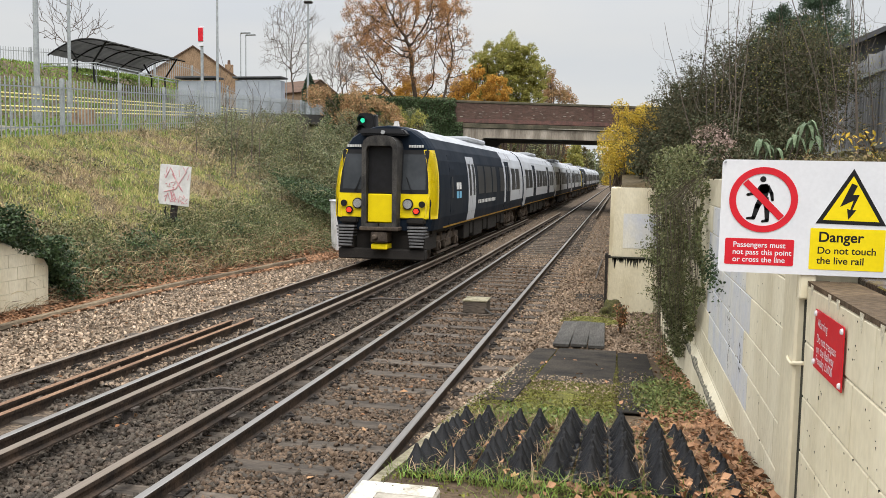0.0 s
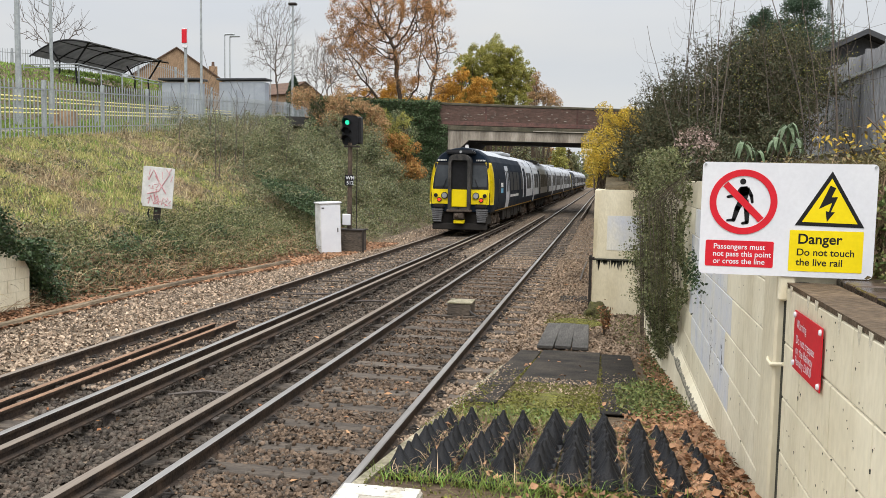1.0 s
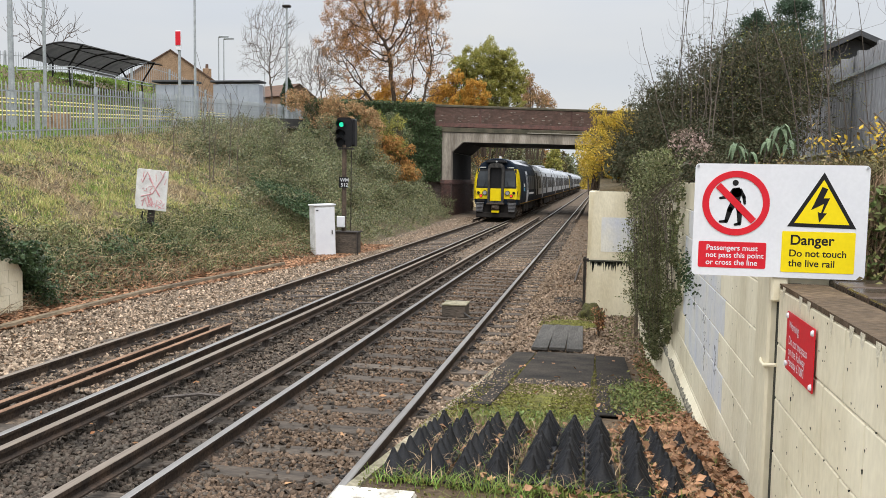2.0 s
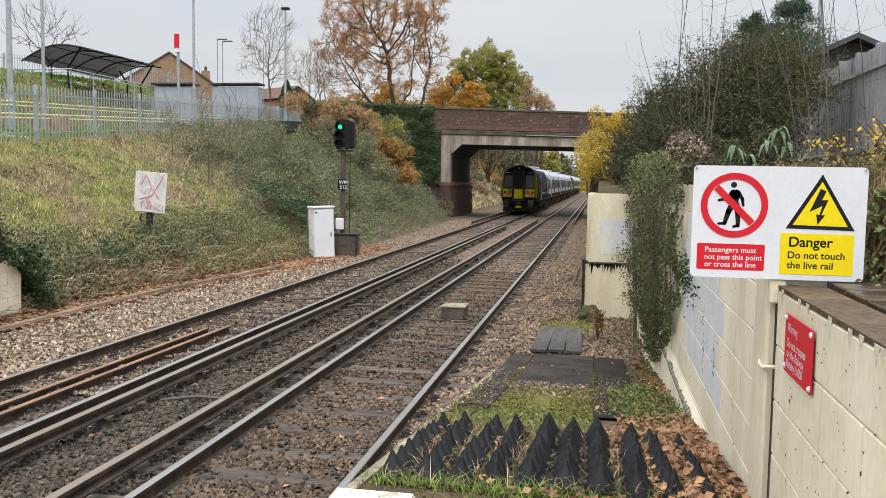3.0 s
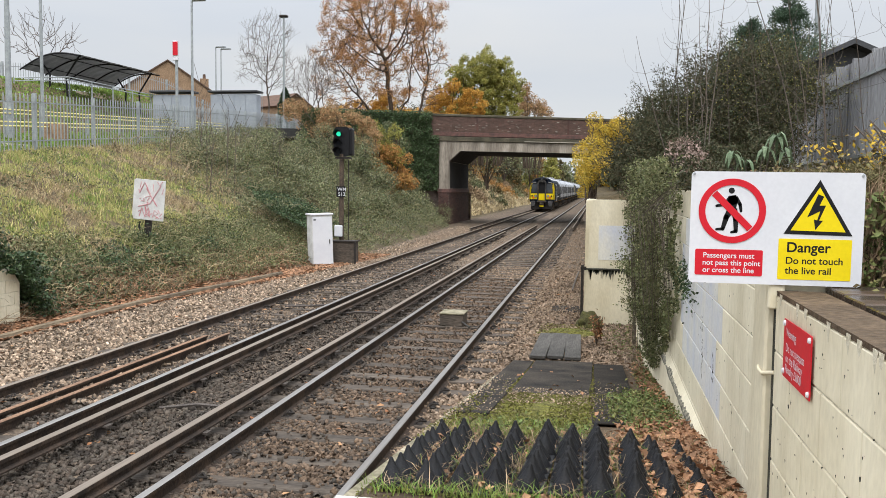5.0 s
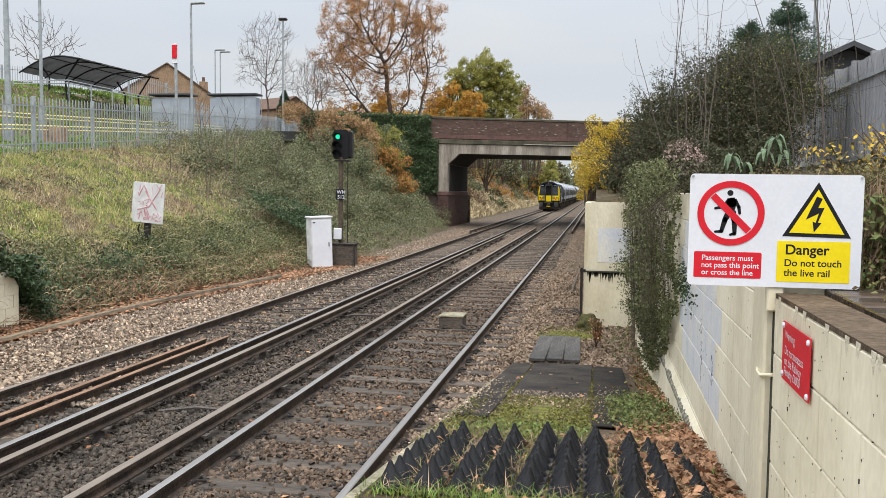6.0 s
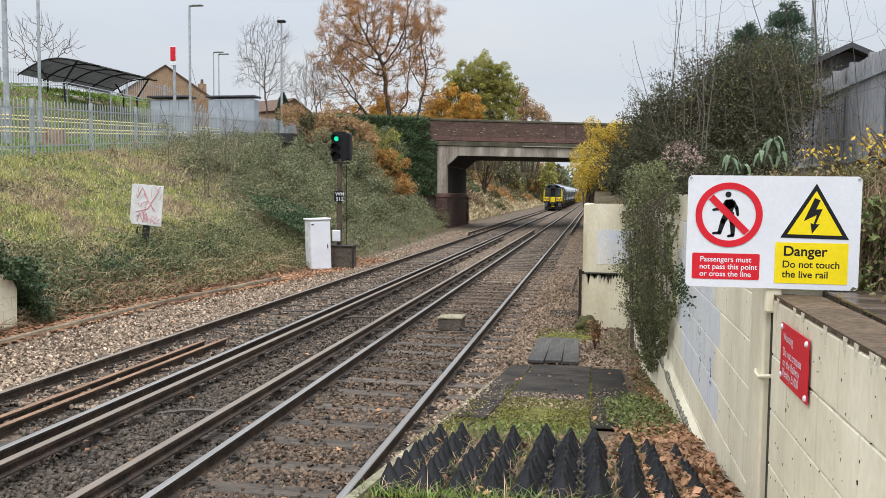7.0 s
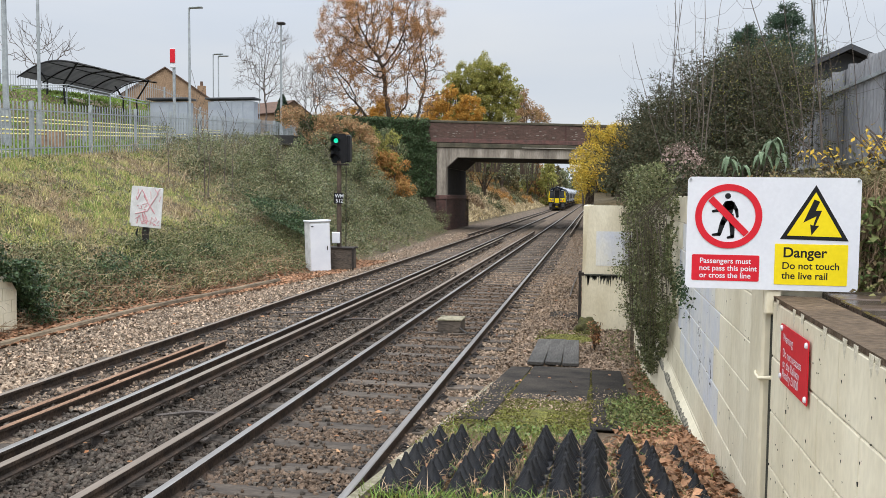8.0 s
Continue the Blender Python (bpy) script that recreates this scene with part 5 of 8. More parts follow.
def build_warning_sign():
    k = 1 / 414
    s = tagged(empty("warning_sign", pose(0.412, 4.08, 2.508, 0, 0.2, 0)), "white railway warning sign with red and yellow panels", "sign")
    flat(rounded(0, 0.742, -0.507, 0, 0.02), 0.0, 0.006, s, "board", M["white"], "white enamel board with rounded corners")
    part("mounting_post", cube(0.355, 0.425, 0.002, 0.045, -0.62, -0.02, bevel=0.008), M["cream"], s)
    # prohibition ring, its figure and bar
    cx, cz, r = 75 * k, -73.5 * k, 60.5 * k
    ring = bmesh.new()
    n = 48
    vs = [[ring.verts.new((cx + q * math.cos(2 * math.pi * i / n), y, cz + q * math.sin(2 * math.pi * i / n))) for i in range(n)] for q, y in ((r, -0.006), (r, -0.009), (r * 0.80, -0.009), (r * 0.80, -0.006))]
    for a, b in ((0, 1), (1, 2), (2, 3)):
        for i in range(n):
            ring.faces.new((vs[a][i], vs[a][(i + 1) % n], vs[b][(i + 1) % n], vs[b][i]))
    bmesh.ops.recalc_face_normals(ring, faces=ring.faces)
    part("prohibition_ring", ring, M["red"], s, "red ring")

    def limb(pts, w):
        bm = bmesh.new()
        for (x0, z0, a), (x1, z1, b) in zip([p + (q,) for p, q in zip(pts, w)], [p + (q,) for p, q in zip(pts[1:], w[1:])]):
            d = Vector((x1 - x0, z1 - z0)).normalized()
            nx, nzv = -d.y, d.x
            prism(bm, [(cx + (x0 + nx * a) * k, cz + (z0 + nzv * a) * k), (cx + (x1 + nx * b) * k, cz + (z1 + nzv * b) * k), (cx + (x1 - nx * b) * k, cz + (z1 - nzv * b) * k), (cx + (x0 - nx * a) * k, cz + (z0 - nzv * a) * k)], -0.006, -0.0072, "y")
            prism(bm, circle(cx + x1 * k, cz + z1 * k, b * k, 12), -0.006, -0.0072, "y")
        return bm
    part("pictogram", prism(bmesh.new(), circle(cx - 2 * k, cz + 38 * k, 5.5 * k, 16), -0.006, -0.0074, "y"), M["black"], s, "black walking symbol in plain shapes")
    for pts, w in (([(0, 29), (1, 20), (0, 2)], (6, 9, 6)), ([(-4, 26), (-13, 12), (-28, 9)], (3.5, 3.2, 2.4)), ([(6, 26), (14, 12), (16, 0)], (3.5, 3.2, 2.4)),
                   ([(-2, 4), (-10, -12), (-16, -34)], (6, 5, 3.5)), ([(-16, -34), (-27, -35)], (3, 2.2)), ([(3, 4), (7, -14), (8, -38)], (6, 5, 3.5)), ([(8, -38), (0, -40)], (3, 2.2))):
        part("pictogram", limb(pts, w), M["black"], s)
    d = 47 * k * 0.70
    w = 6.3 * k * 0.707
    flat([(cx - d - w, cz + d - w), (cx + d - w, cz - d - w), (cx + d + w, cz - d + w), (cx - d + w, cz + d + w)], 0.006, 0.0088, s, "prohibition_bar", M["red"], "red slanting bar")
    flat(rounded(11 * k, 133 * k, -195 * k, -146 * k, 3 * k), 0.006, 0.0075, s, "red_panel", M["red"], "red notice panel")
    for i, line in enumerate(("Passengers must", "not pass this point", "or cross the line")):
        words(line, (25 - (0, 0.5, 0)[i]) * k, -(162 + 13.7 * i) * k, 14.0 * k, M["white"], s, 0.0079, 0.0004)
    tri = [(228.5, -13.5), (168, -114), (288, -116)]

    def inset(t, f):
        mx, mz = sum(p[0] for p in t) / 3, sum(p[1] for p in t) / 3
        return [((mx + (x - mx) * f) * k, (mz + (z - mz) * f) * k) for x, z in t]
    bm = prism(bmesh.new(), inset(tri, 1.0), -0.006, -0.0075, "y")
    part("hazard_border", bm, M["black"], s, "black triangle border")
    flat(inset(tri, 0.80), 0.0075, 0.0083, s, "hazard_field", M["yellow"], "yellow triangle")
    bolt = [(x, z * 1.05) for x, z in [(226, -38), (236, -42), (229, -58), (240, -57.5), (229, -84), (236, -84), (223, -101), (220, -82), (225.5, -84), (230.5, -67.5), (208, -79)]]
    flat([(x * k, z * k) for x, z in bolt], 0.0083, 0.0091, s, "lightning_bolt", M["black"], "black lightning arrow")
    flat(rounded(160 * k, 288 * k, -199 * k, -123 * k, 2 * k), 0.006, 0.0075, s, "yellow_panel", M["yellow"], "yellow notice panel")
    words("Danger", 174 * k, -147.5 * k, 26.0 * k, M["black"], s, 0.0079, 0.0013)
    words("Do not touch", 173 * k, -169.5 * k, 18.2 * k, M["black"], s, 0.0079, 0.0007)
    words("the live rail", 173 * k, -188 * k, 18.2 * k, M["black"], s, 0.0079, 0.0007)
    for x, z in ((0.012, -0.012), (0.73, -0.012)):
        part("bolt", tube(bmesh.new(), (x, -0.006, z), (x, -0.011, z), 0.006, n=8), M["steel"], s)


build_warning_sign()


def build_trespass_sign():
    s = tagged(empty("trespass_notice", pose(0.790, 3.83, 1.885, 0, 0, -90)), "red notice with white words screwed to the cream wall", "sign")
    flat(rounded(0, 0.475, -0.245, 0, 0.006), 0.0, 0.004, s, "plate", M["red"], "red enamel plate")
    for line, z in (("Warning", -0.068), ("Do not trespass", -0.132), ("on the Railway", -0.176), ("Penalty £1000", -0.220)):
        words(line, 0.048, z, 0.050, M["white"], s, 0.0045, 0.0002)
    for x, z in ((0.018, -0.018), (0.452, -0.02), (0.018, -0.222), (0.452, -0.225)):
        part("screw_cap", tube(bmesh.new(), (x, -0.004, z), (x, -0.012, z), 0.013, 0.009, 10), M["white"], s, "white screw cap")


build_trespass_sign()


# ---- anti-trespass spikes on the ramp ----
def build_spikes():
    slope = math.degrees(math.atan(0.1235))
    rnd = random.Random(9)
    mesh = None
    for col in range(10):
        x = -1.04 + col * 0.180
        y0 = 4.27 - 0.018 * col
        sunk = (0, 0, 0, 0, 0, 0, 0, 0.01, 0.045, 0.07)[col]
        p = tagged(empty("anti_trespass_strip", pose(x, y0, ramp_z(y0) + 0.005 - sunk, -slope, 0, rnd.uniform(-1.2, 1.2))), "black rubber strip of pointed anti-trespass cones on the ramp", "anti-trespass strip", "anti-trespass strips")
        part("base", cube(-0.08, 0.08, 0, 1.76, 0, 0.016, bevel=0.005), M["rubber"], p)
        for row in range(9):
            if mesh is None:
                bm = bmesh.new()
                rings = []
                n = 14
                for z, w in ((0.0, 0.080), (0.012, 0.077), (0.05, 0.054), (0.098, 0.026), (0.125, 0.0135), (0.136, 0.010), (0.141, 0.004)):
                    rings.append([bm.verts.new((w * math.cos(6.2832 * a / n), w * math.sin(6.2832 * a / n), z)) for a in range(n)])
                for a, b in zip(rings, rings[1:]):
                    for i in range(n):
                        bm.faces.new((a[i], a[(i + 1) % n], b[(i + 1) % n], b[i]))
                bm.faces.new(rings[-1])
                ob = part("spike", bm, M["rubber"], p, smooth=True)
                mesh = ob.data
            else:
                ob = part("spike", mesh, None, p)
            h = rnd.uniform(0.86, 1.06)
            ob.matrix_basis = pose(rnd.uniform(-0.008, 0.008), 0.09 + row * 0.193 + rnd.uniform(-0.008, 0.008), 0.012, rnd.uniform(-5, 5), rnd.uniform(-5, 5), rnd.uniform(0, 90)) @ Matrix.Diagonal((h ** 0.5, h ** 0.5, h, 1))


build_spikes()


# ---- mats, planks and moss further down the ramp ----
def on_ramp(y):
    return ramp_z(y) if y < 12.3 else -0.14


def sloped(name, x0, x1, y0, y1, mat, thick=0.03, label="", category="", group=""):
    a = math.atan2(on_ramp(y1) - on_ramp(y0), y1 - y0)
    ob = part(name, cube(x0, x1, 0, (y1 - y0) / math.cos(a), 0, thick, bevel=0.006), mat, None, label)
    ob.matrix_basis = pose(0, y0, on_ramp(y0) + 0.006, math.degrees(a), 0, 0)
    return tagged(ob, label, category, group)


for x0, x1, y0, y1 in ((-1.18, -0.88, 7.15, 9.9), (-1.19, -0.885, 9.93, 12.6), (-0.86, -0.03, 8.75, 12.7), (-0.01, 0.34, 6.95, 9.5), (-0.01, 0.40, 9.53, 12.6)):
    sloped("walkway_mat", x0, x1, y0, y1, M["mat"], 0.018, "worn black tarred mat laid on the ramp", "mat", "walkway mats")
for i in range(3):
    b = part("plank", cube(-0.122, 0.122, 0, 2.05, 0, 0.05, bevel=0.008), M["plank"])
    b.matrix_basis = pose(-0.85 + i * 0.262, 12.87 + 0.05 * (i % 2), -0.135, 0.2, 0, -1 + i)
    tagged(b, "weathered grey timber plank at the ramp foot", "plank", "ramp foot planks")
b = part("cover_slab", cube(-0.3, 0.3, 0, 0.9, 0, 0.04, bevel=0.01), M["mat"])
b.matrix_basis = pose(-0.6, 18.2, -0.19, 0, 0, 4)
tagged(b, "dark cover slab set in the stones", "slab")


def lump(name, x, y, z, rx, ry, h, mat, label, category, seed):
    bm = bmesh.new()
    bmesh.ops.create_icosphere(bm, subdivisions=4, radius=1)
    for v in bm.verts:
        d = 1 + 0.28 * noise.noise(v.co * 1.7 + Vector((seed, 0, 0))) + 0.10 * noise.noise(v.co * 6)
        v.co = Vector((v.co.x * rx * d, v.co.y * ry * d, v.co.z * h * d))
    ob = part(name, bm, mat, None, smooth=True)
    ob.location = (x, y, z)
    return tagged(ob, label, category)


lump("moss_patch", -0.45, 7.6, on_ramp(7.6) - 0.01, 0.42, 1.2, 0.04, M["moss"], "bright yellow-green moss patch on the ramp", "moss", 1).rotation_euler = (-0.123, 0, 0)
lump("moss_patch", -0.45, 15.5, -0.19, 0.60, 0.5, 0.07, M["moss"], "low mossy mound beyond the planks", "moss", 4)
lump("moss_mound", -0.12, 16.4, -0.16, 0.24, 0.32, 0.27, M["darkmoss"], "dark mossy mound against the return wall", "moss", 8)

# grey track equipment box in the near track, with its cables
eq = tagged(empty("track_beacon", pose(-2.62, 15.75, -0.16)), "grey lineside beacon box between the near rails", "equipment box")
part("box", cube(-0.22, 0.22, -0.2, 0.30, 0.02, 0.24, bevel=0.015), M["sleeper"], eq)
part("lid", cube(-0.23, 0.23, -0.21, 0.31, 0.24, 0.27, bevel=0.008), M["edgestone"], eq)
pipe(bm := bmesh.new(), [(0.2, -0.21, 0.12), (0.34, -0.3, 0.05), (0.4, -0.1, 0.02), (0.72, -0.05, 0.0)], 0.018)
part("cable", bm, M["plank"], eq, "grey looped cable")
part("base_plate", cube(-0.55, 0.5, -0.3, -0.22, 0.0, 0.03), M["sleeper"], eq)
pipe(bm := bmesh.new(), [(-9.6, 11.0, -0.14), (-9.62, 14.0, -0.13), (-9.6, 17, -0.12), (-9.3, 20, -0.12), (-8.95, 23.5, -0.11)], 0.07, 7)
tagged(part("timber_edging", bm, M["oldtimber"]), "long rotten timber edging at the bank foot", "timber")
for x0, y0, x1, y1 in ((-6.5, 17.3, -4.9, 17.6), (-4.9, 9.0, -4.1, 9.2), (-5.2, 16.4, -4.3, 16.9), (-0.6, 22, -0.55, 27)):
    pipe(bm := bmesh.new(), [(x0, y0, -0.14), ((x0 + x1) / 2, (y0 + y1) / 2 + 0.05, -0.11), (x1, y1, -0.14)], 0.022)
    tagged(part("track_cable", bm, M["pot"]), "grey cable across the stones", "cable", "track cables")


# ---- signal, cabinet and board on the bank ----
def build_signal():
    s = tagged(empty("railway_signal", pose(-8.57, 28.2, -0.2)), "three-aspect colour-light signal showing green on a post", "signal")
    part("post", tube(bmesh.new(), (0, 0, 0), (0, 0, 3.7), 0.085, 0.075, 12), M["bark"], s, "weathered grey-brown post")
    bm = bmesh.new()
    prism(bm, rounded(-0.27, 0.27, 3.62, 4.62, 0.12), -0.03, 0.0, "y")
    part("backboard", bm, M["black"], s, "black backboard")
    part("lamp_case", cube(0.05, 0.36, 0.0, 0.32, 3.66, 4.58, bevel=0.04), M["black"], s)
    for z, lit in ((4.38, True), (4.08, False), (3.80, False)):
        bm = bmesh.new()
        n = 14
        a = [bm.verts.new((-0.10 + 0.125 * math.cos(t), -0.03, z + 0.125 * math.sin(t))) for t in (math.pi * (-0.12 + 1.24 * i / n) for i in range(n + 1))]
        b2 = [bm.verts.new((-0.10 + 0.135 * math.cos(t), -0.30 + 0.10 * abs(i - n / 2) / n, z + 0.02 + 0.125 * math.sin(t))) for i, t in enumerate(math.pi * (-0.12 + 1.24 * i / n) for i in range(n + 1))]
        for i in range(n):
            bm.faces.new((a[i], a[i + 1], b2[i + 1], b2[i]))
        bmesh.ops.solidify(bm, geom=list(bm.faces), thickness=0.01)
        part("hood", bm, M["black"], s)
        part("lens", tube(bmesh.new(), (-0.10, -0.03, z), (-0.10, -0.05, z), 0.078, n=16), M["green"] if lit else M["glass"], s, "lit green lens" if lit else "dark lens")
    part("platform_bracket", cube(-0.2, 0.3, -0.1, 0.15, 3.55, 3.61), M["iron"], s)
    pipe(bm := bmesh.new(), [(0.24, 0, 3.5), (0.24, 0, 0.2)], 0.018)
    part("ladder_rail", bm, M["iron"], s)
    part("identity_plate", cube(-0.15, 0.15, -0.11, -0.085, 2.26, 2.62), M["black"], s, "black plate with white characters")
    for line, z in (("WM", 2.465), ("512", 2.30)):
        words(line, -0.115 if line == "WM" else -0.09, z, 0.17, M["white"], s, 0.113, 0.001)
    part("phone_box", cube(-0.2, 0.06, -0.2, -0.06, 0.92, 1.30, bevel=0.02), M["white"], s, "small white telephone box")
    bm = cube(-0.38, 0.55, -0.42, 0.15, 0, 0.76, bevel=0.01)
    part("base_box", bm, M["sleeper"], s, "grey-brown concrete base box")
    part("base_cap", cube(-0.42, 0.60, -0.46, 0.2, 0.76, 0.80), M["iron"], s)
    part("guard_post", tube(bmesh.new(), (-0.42, -0.48, -0.1), (-0.42, -0.48, 0.76), 0.03), M["iron"], s)
    part("guard_post", tube(bmesh.new(), (0.62, -0.48, -0.1), (0.62, -0.48, 0.76), 0.03), M["iron"], s)


build_signal()


def build_cabinet():
    c = tagged(empty("equipment_cabinet", pose(-9.0, 27.3, -0.25, 0, -2, 38)), "white steel lineside cabinet leaning into the brambles", "cabinet")
    part("body", cube(-0.36, 0.36, -0.24, 0.24, 0, 1.72, bevel=0.015), M["offwhite"], c)
    part("door", cube(-0.33, 0.33, -0.262, -0.242, 0.08, 1.66, bevel=0.006), M["white"], c, "white steel door")
    part("lid", cube(-0.39, 0.39, -0.28, 0.27, 1.72, 1.775, bevel=0.012), M["white"], c)
    part("handle", cube(0.22, 0.25, -0.285, -0.262, 0.78, 0.92, bevel=0.006), M["iron"], c)
    part("vent", cube(-0.30, -0.22, -0.272, -0.262, 1.56, 1.60), M["black"], c)


build_cabinet()


def build_board():
    z0 = ground_z(-11.95, 21.4)
    b = tagged(empty("sign_board_back", pose(-11.95, 21.4, z0, 0, 5, 4)), "tilted white board with faded red spray on the bank", "sign")
    h0 = 2.0 - z0
    part("board", cube(-0.42, 0.42, -0.03, 0.0, h0 - 0.54, h0 + 0.54, bevel=0.006), M["offwhite"], b, "weathered white panel")
    part("side_flange", cube(-0.46, -0.415, -0.02, 0.12, h0 - 0.46, h0 + 0.52), M["offwhite"], b)
    part("post", cube(-0.11, 0.05, 0.02, 0.14, -0.3, h0 - 0.2, bevel=0.01), M["iron"], b, "dark short post")
    pipe(bm := bmesh.new(), [(-0.25, 0.05, h0 - 0.6), (-0.26, 0.02, h0 - 0.75), (-0.18, 0.0, h0 - 0.9), (-0.06, 0.05, h0 - 0.95)], 0.022)
    part("cable", bm, M["black"], b)
    rnd = random.Random(3)
    bm = bmesh.new()
    for i in range(26):
        x, z = rnd.uniform(-0.3, 0.36), h0 + rnd.choice((rnd.uniform(-0.5, -0.3), rnd.uniform(-0.3, 0.45)))
        a, l = rnd.uniform(0, 3.1), rnd.uniform(0.05, 0.2)
        dx, dz = math.cos(a) * l, math.sin(a) * l
        pipe(bm, [(x, -0.031, z), (max(-0.38, min(0.38, x + dx)), -0.031, max(h0 - 0.52, min(h0 + 0.52, z + dz)))], 0.012, 4)
    for pts in ([(-0.28, 0.18), (-0.16, 0.46), (0.02, 0.16)], [(-0.10, 0.30), (0.20, -0.12)], [(-0.25, -0.46), (-0.20, -0.22), (-0.10, -0.44), (-0.03, -0.24), (0.04, -0.46)], [(0.12, -0.46), (0.16, -0.26), (0.27, -0.34), (0.16, -0.40), (0.30, -0.47)], [(0.30, 0.40), (0.02, -0.10), (-0.30, -0.20)]):
        pipe(bm, [(u, -0.031, h0 + v) for u, v in pts], 0.017, 5)
    tagged(part("spray_marks", bm, M["faintred"], b, "faded red spray lines"), kind="stuff")


build_board()


# ---- palisade fences on the bank top ----
def build_fence(y0, panels, step, line, height, label, seed, mats="steel"):
    fence = tagged(empty("palisade_fence"), label, "fence", "palisade fences")
    pale = post = None
    for i in range(panels):
        ya, yb = y0 + i * step, y0 + (i + 1) * step
        xa, xb = line(ya), line(yb)
        za, zb = ground_z(xa, ya), ground_z(xb, yb)
        if post is None:
            ob = part("post", cube(-0.055, 0.055, -0.05, 0.05, -0.4, height + 0.02, bevel=0.006), M[mats], fence)
            post = ob.data
        else:
            ob = part("post", post, None, fence)
        ob.location = (xa, ya, za)
        for z in (0.3, height - 0.28):
            bm = bmesh.new()
            tube(bm, (xa, ya, za + z), (xb, yb, zb + z), 0.028, n=4)
            part("rail", bm, M[mats], fence)
        n = 17
        for j in range(1, n + 1):
            k = j / (n + 1)
            if pale is None:
                bm = bmesh.new()
                prism(bm, [(-0.018, 0.02), (0.018, 0.02), (0.018, height - 0.06), (0, height), (-0.018, height - 0.06)], -0.008, 0.008, "y")
                ob = part("pale", bm, M[mats], fence)
                pale = ob.data
            else:
                ob = part("pale", pale, None, fence)
            ob.matrix_basis = pose(xa + (xb - xa) * k + 0.04, ya + (yb - ya) * k, za + (zb - za) * k, 0, 0, 75)


build_fence(16.7, 13, 4.31, crest, 1.80, "grey galvanised palisade fence along the bank top", 1)
build_fence(50.0, 9, 2.1, lambda y: -41.2 + 0.88 * (y - 50), 1.75, "second grey palisade fence higher up the slope", 2)


# ---- station approach behind the fence ----
def rail_run(a, b, label, mat, posts, r=0.027):
    t = tagged(empty("handrail"), label, "handrail", "ramp handrails")
    a, b = Vector(a), Vector(b)
    for dz in (0, -0.15):
        part("rail", tube(bmesh.new(), a + Vector((0, 0, dz)), b + Vector((0, 0, dz)), r, n=6), mat, t)
    for i in range(posts):
        q = a.lerp(b, i / (posts - 1))
        part("post", tube(bmesh.new(), (q.x, q.y, ground_z(q.x, q.y) - 0.2), (q.x, q.y, q.z), 0.035, n=6), M["steel"], t)


rail_run((-21.9, 23.6, 4.90), (-25.49, 58.86, 6.75), "double pale yellow handrail on the station ramp", M["paleyellow"], 12)
rail_run((-20.6, 23.0, 4.32), (-24.67, 56.94, 6.30), "lower double pale yellow handrail on the station ramp", M["paleyellow"], 10)
rail_run((-29.5, 39.9, 7.75), (-26.72, 40.4, 7.82), "grey tubular handrail beside the shelter", M["steel"], 3)
rail_run((-26.72, 40.4, 7.82), (-25.68, 48.71, 7.60), "grey tubular handrail falling along the slope", M["steel"], 6)
bm = cube(-21.8, -20.9, 31.2, 31.5, 3.6, 4.75, bevel=0.01)
tagged(part("brick_planter", bm, M["housebrick"]), "low red brick wall behind the fence", "wall")
tagged(part("path_kerb", cube(-19.6, -19.3, 20, 31, 3.4, 3.72), M["mortar"]), "pale concrete kerb behind the fence", "kerb")


def build_shelter():
    near_low, near_high = Vector((-31.22, 42.72, 8.62)), Vector((-28.05, 43.34, 9.42))
    far_low, far_high = Vector((-31.17, 51.48, 8.55)), Vector((-28.03, 52.09, 9.46))
    t = tagged(empty("cycle_shelter"), "open shelter with a curved dark ribbed canopy", "shelter")
    n = 12

    def arc(a, b, k, lift=0.45):
        p = a.lerp(b, k)
        return p + Vector((0, 0, math.sin(math.pi * k) * lift))
    bm = bmesh.new()
    cols = 28
    grid = [[bm.verts.new(arc(near_low, near_high, i / n).lerp(arc(far_low, far_high, i / n), j / cols) + Vector((0, 0, 0.018 * (j % 2)))) for j in range(cols + 1)] for i in range(n + 1)]
    for i in range(n):
        for j in range(cols):
            bm.faces.new((grid[i][j], grid[i][j + 1], grid[i + 1][j + 1], grid[i + 1][j]))
    bmesh.ops.solidify(bm, geom=list(bm.faces), thickness=0.03)
    part("canopy", bm, M["canopy"], t, "dark ribbed curved roof sheet")
    for j in range(5):
        pts = [arc(near_low, near_high, i / n).lerp(arc(far_low, far_high, i / n), j / 4) - Vector((0, 0, 0.06)) for i in range(n + 1)]
        part("rib", pipe(bmesh.new(), pts, 0.04, 6), M["black"], t)
    for k in (0.15, 0.5, 0.85):
        part("purlin", tube(bmesh.new(), arc(near_low, near_high, k) - Vector((0, 0, 0.06)), arc(far_low, far_high, k) - Vector((0, 0, 0.06)), 0.03, n=6), M["black"], t)
    for j in (0.06, 0.94):
        for k, lean in ((0.25, 0.45), (0.92, -0.85)):
            top = arc(near_low, near_high, k).lerp(arc(far_low, far_high, k), j)
            fx, fy = top.x + lean, top.y + 0.1
            z = ground_z(fx, fy)
            mid = Vector((fx + lean * 0.1, fy, (z + top.z) * 0.5))
            part("leg", pipe(bmesh.new(), [Vector((fx, fy, z - 0.2)), mid, top], 0.055, 7), M["black"], t, "curved black steel leg")


build_shelter()


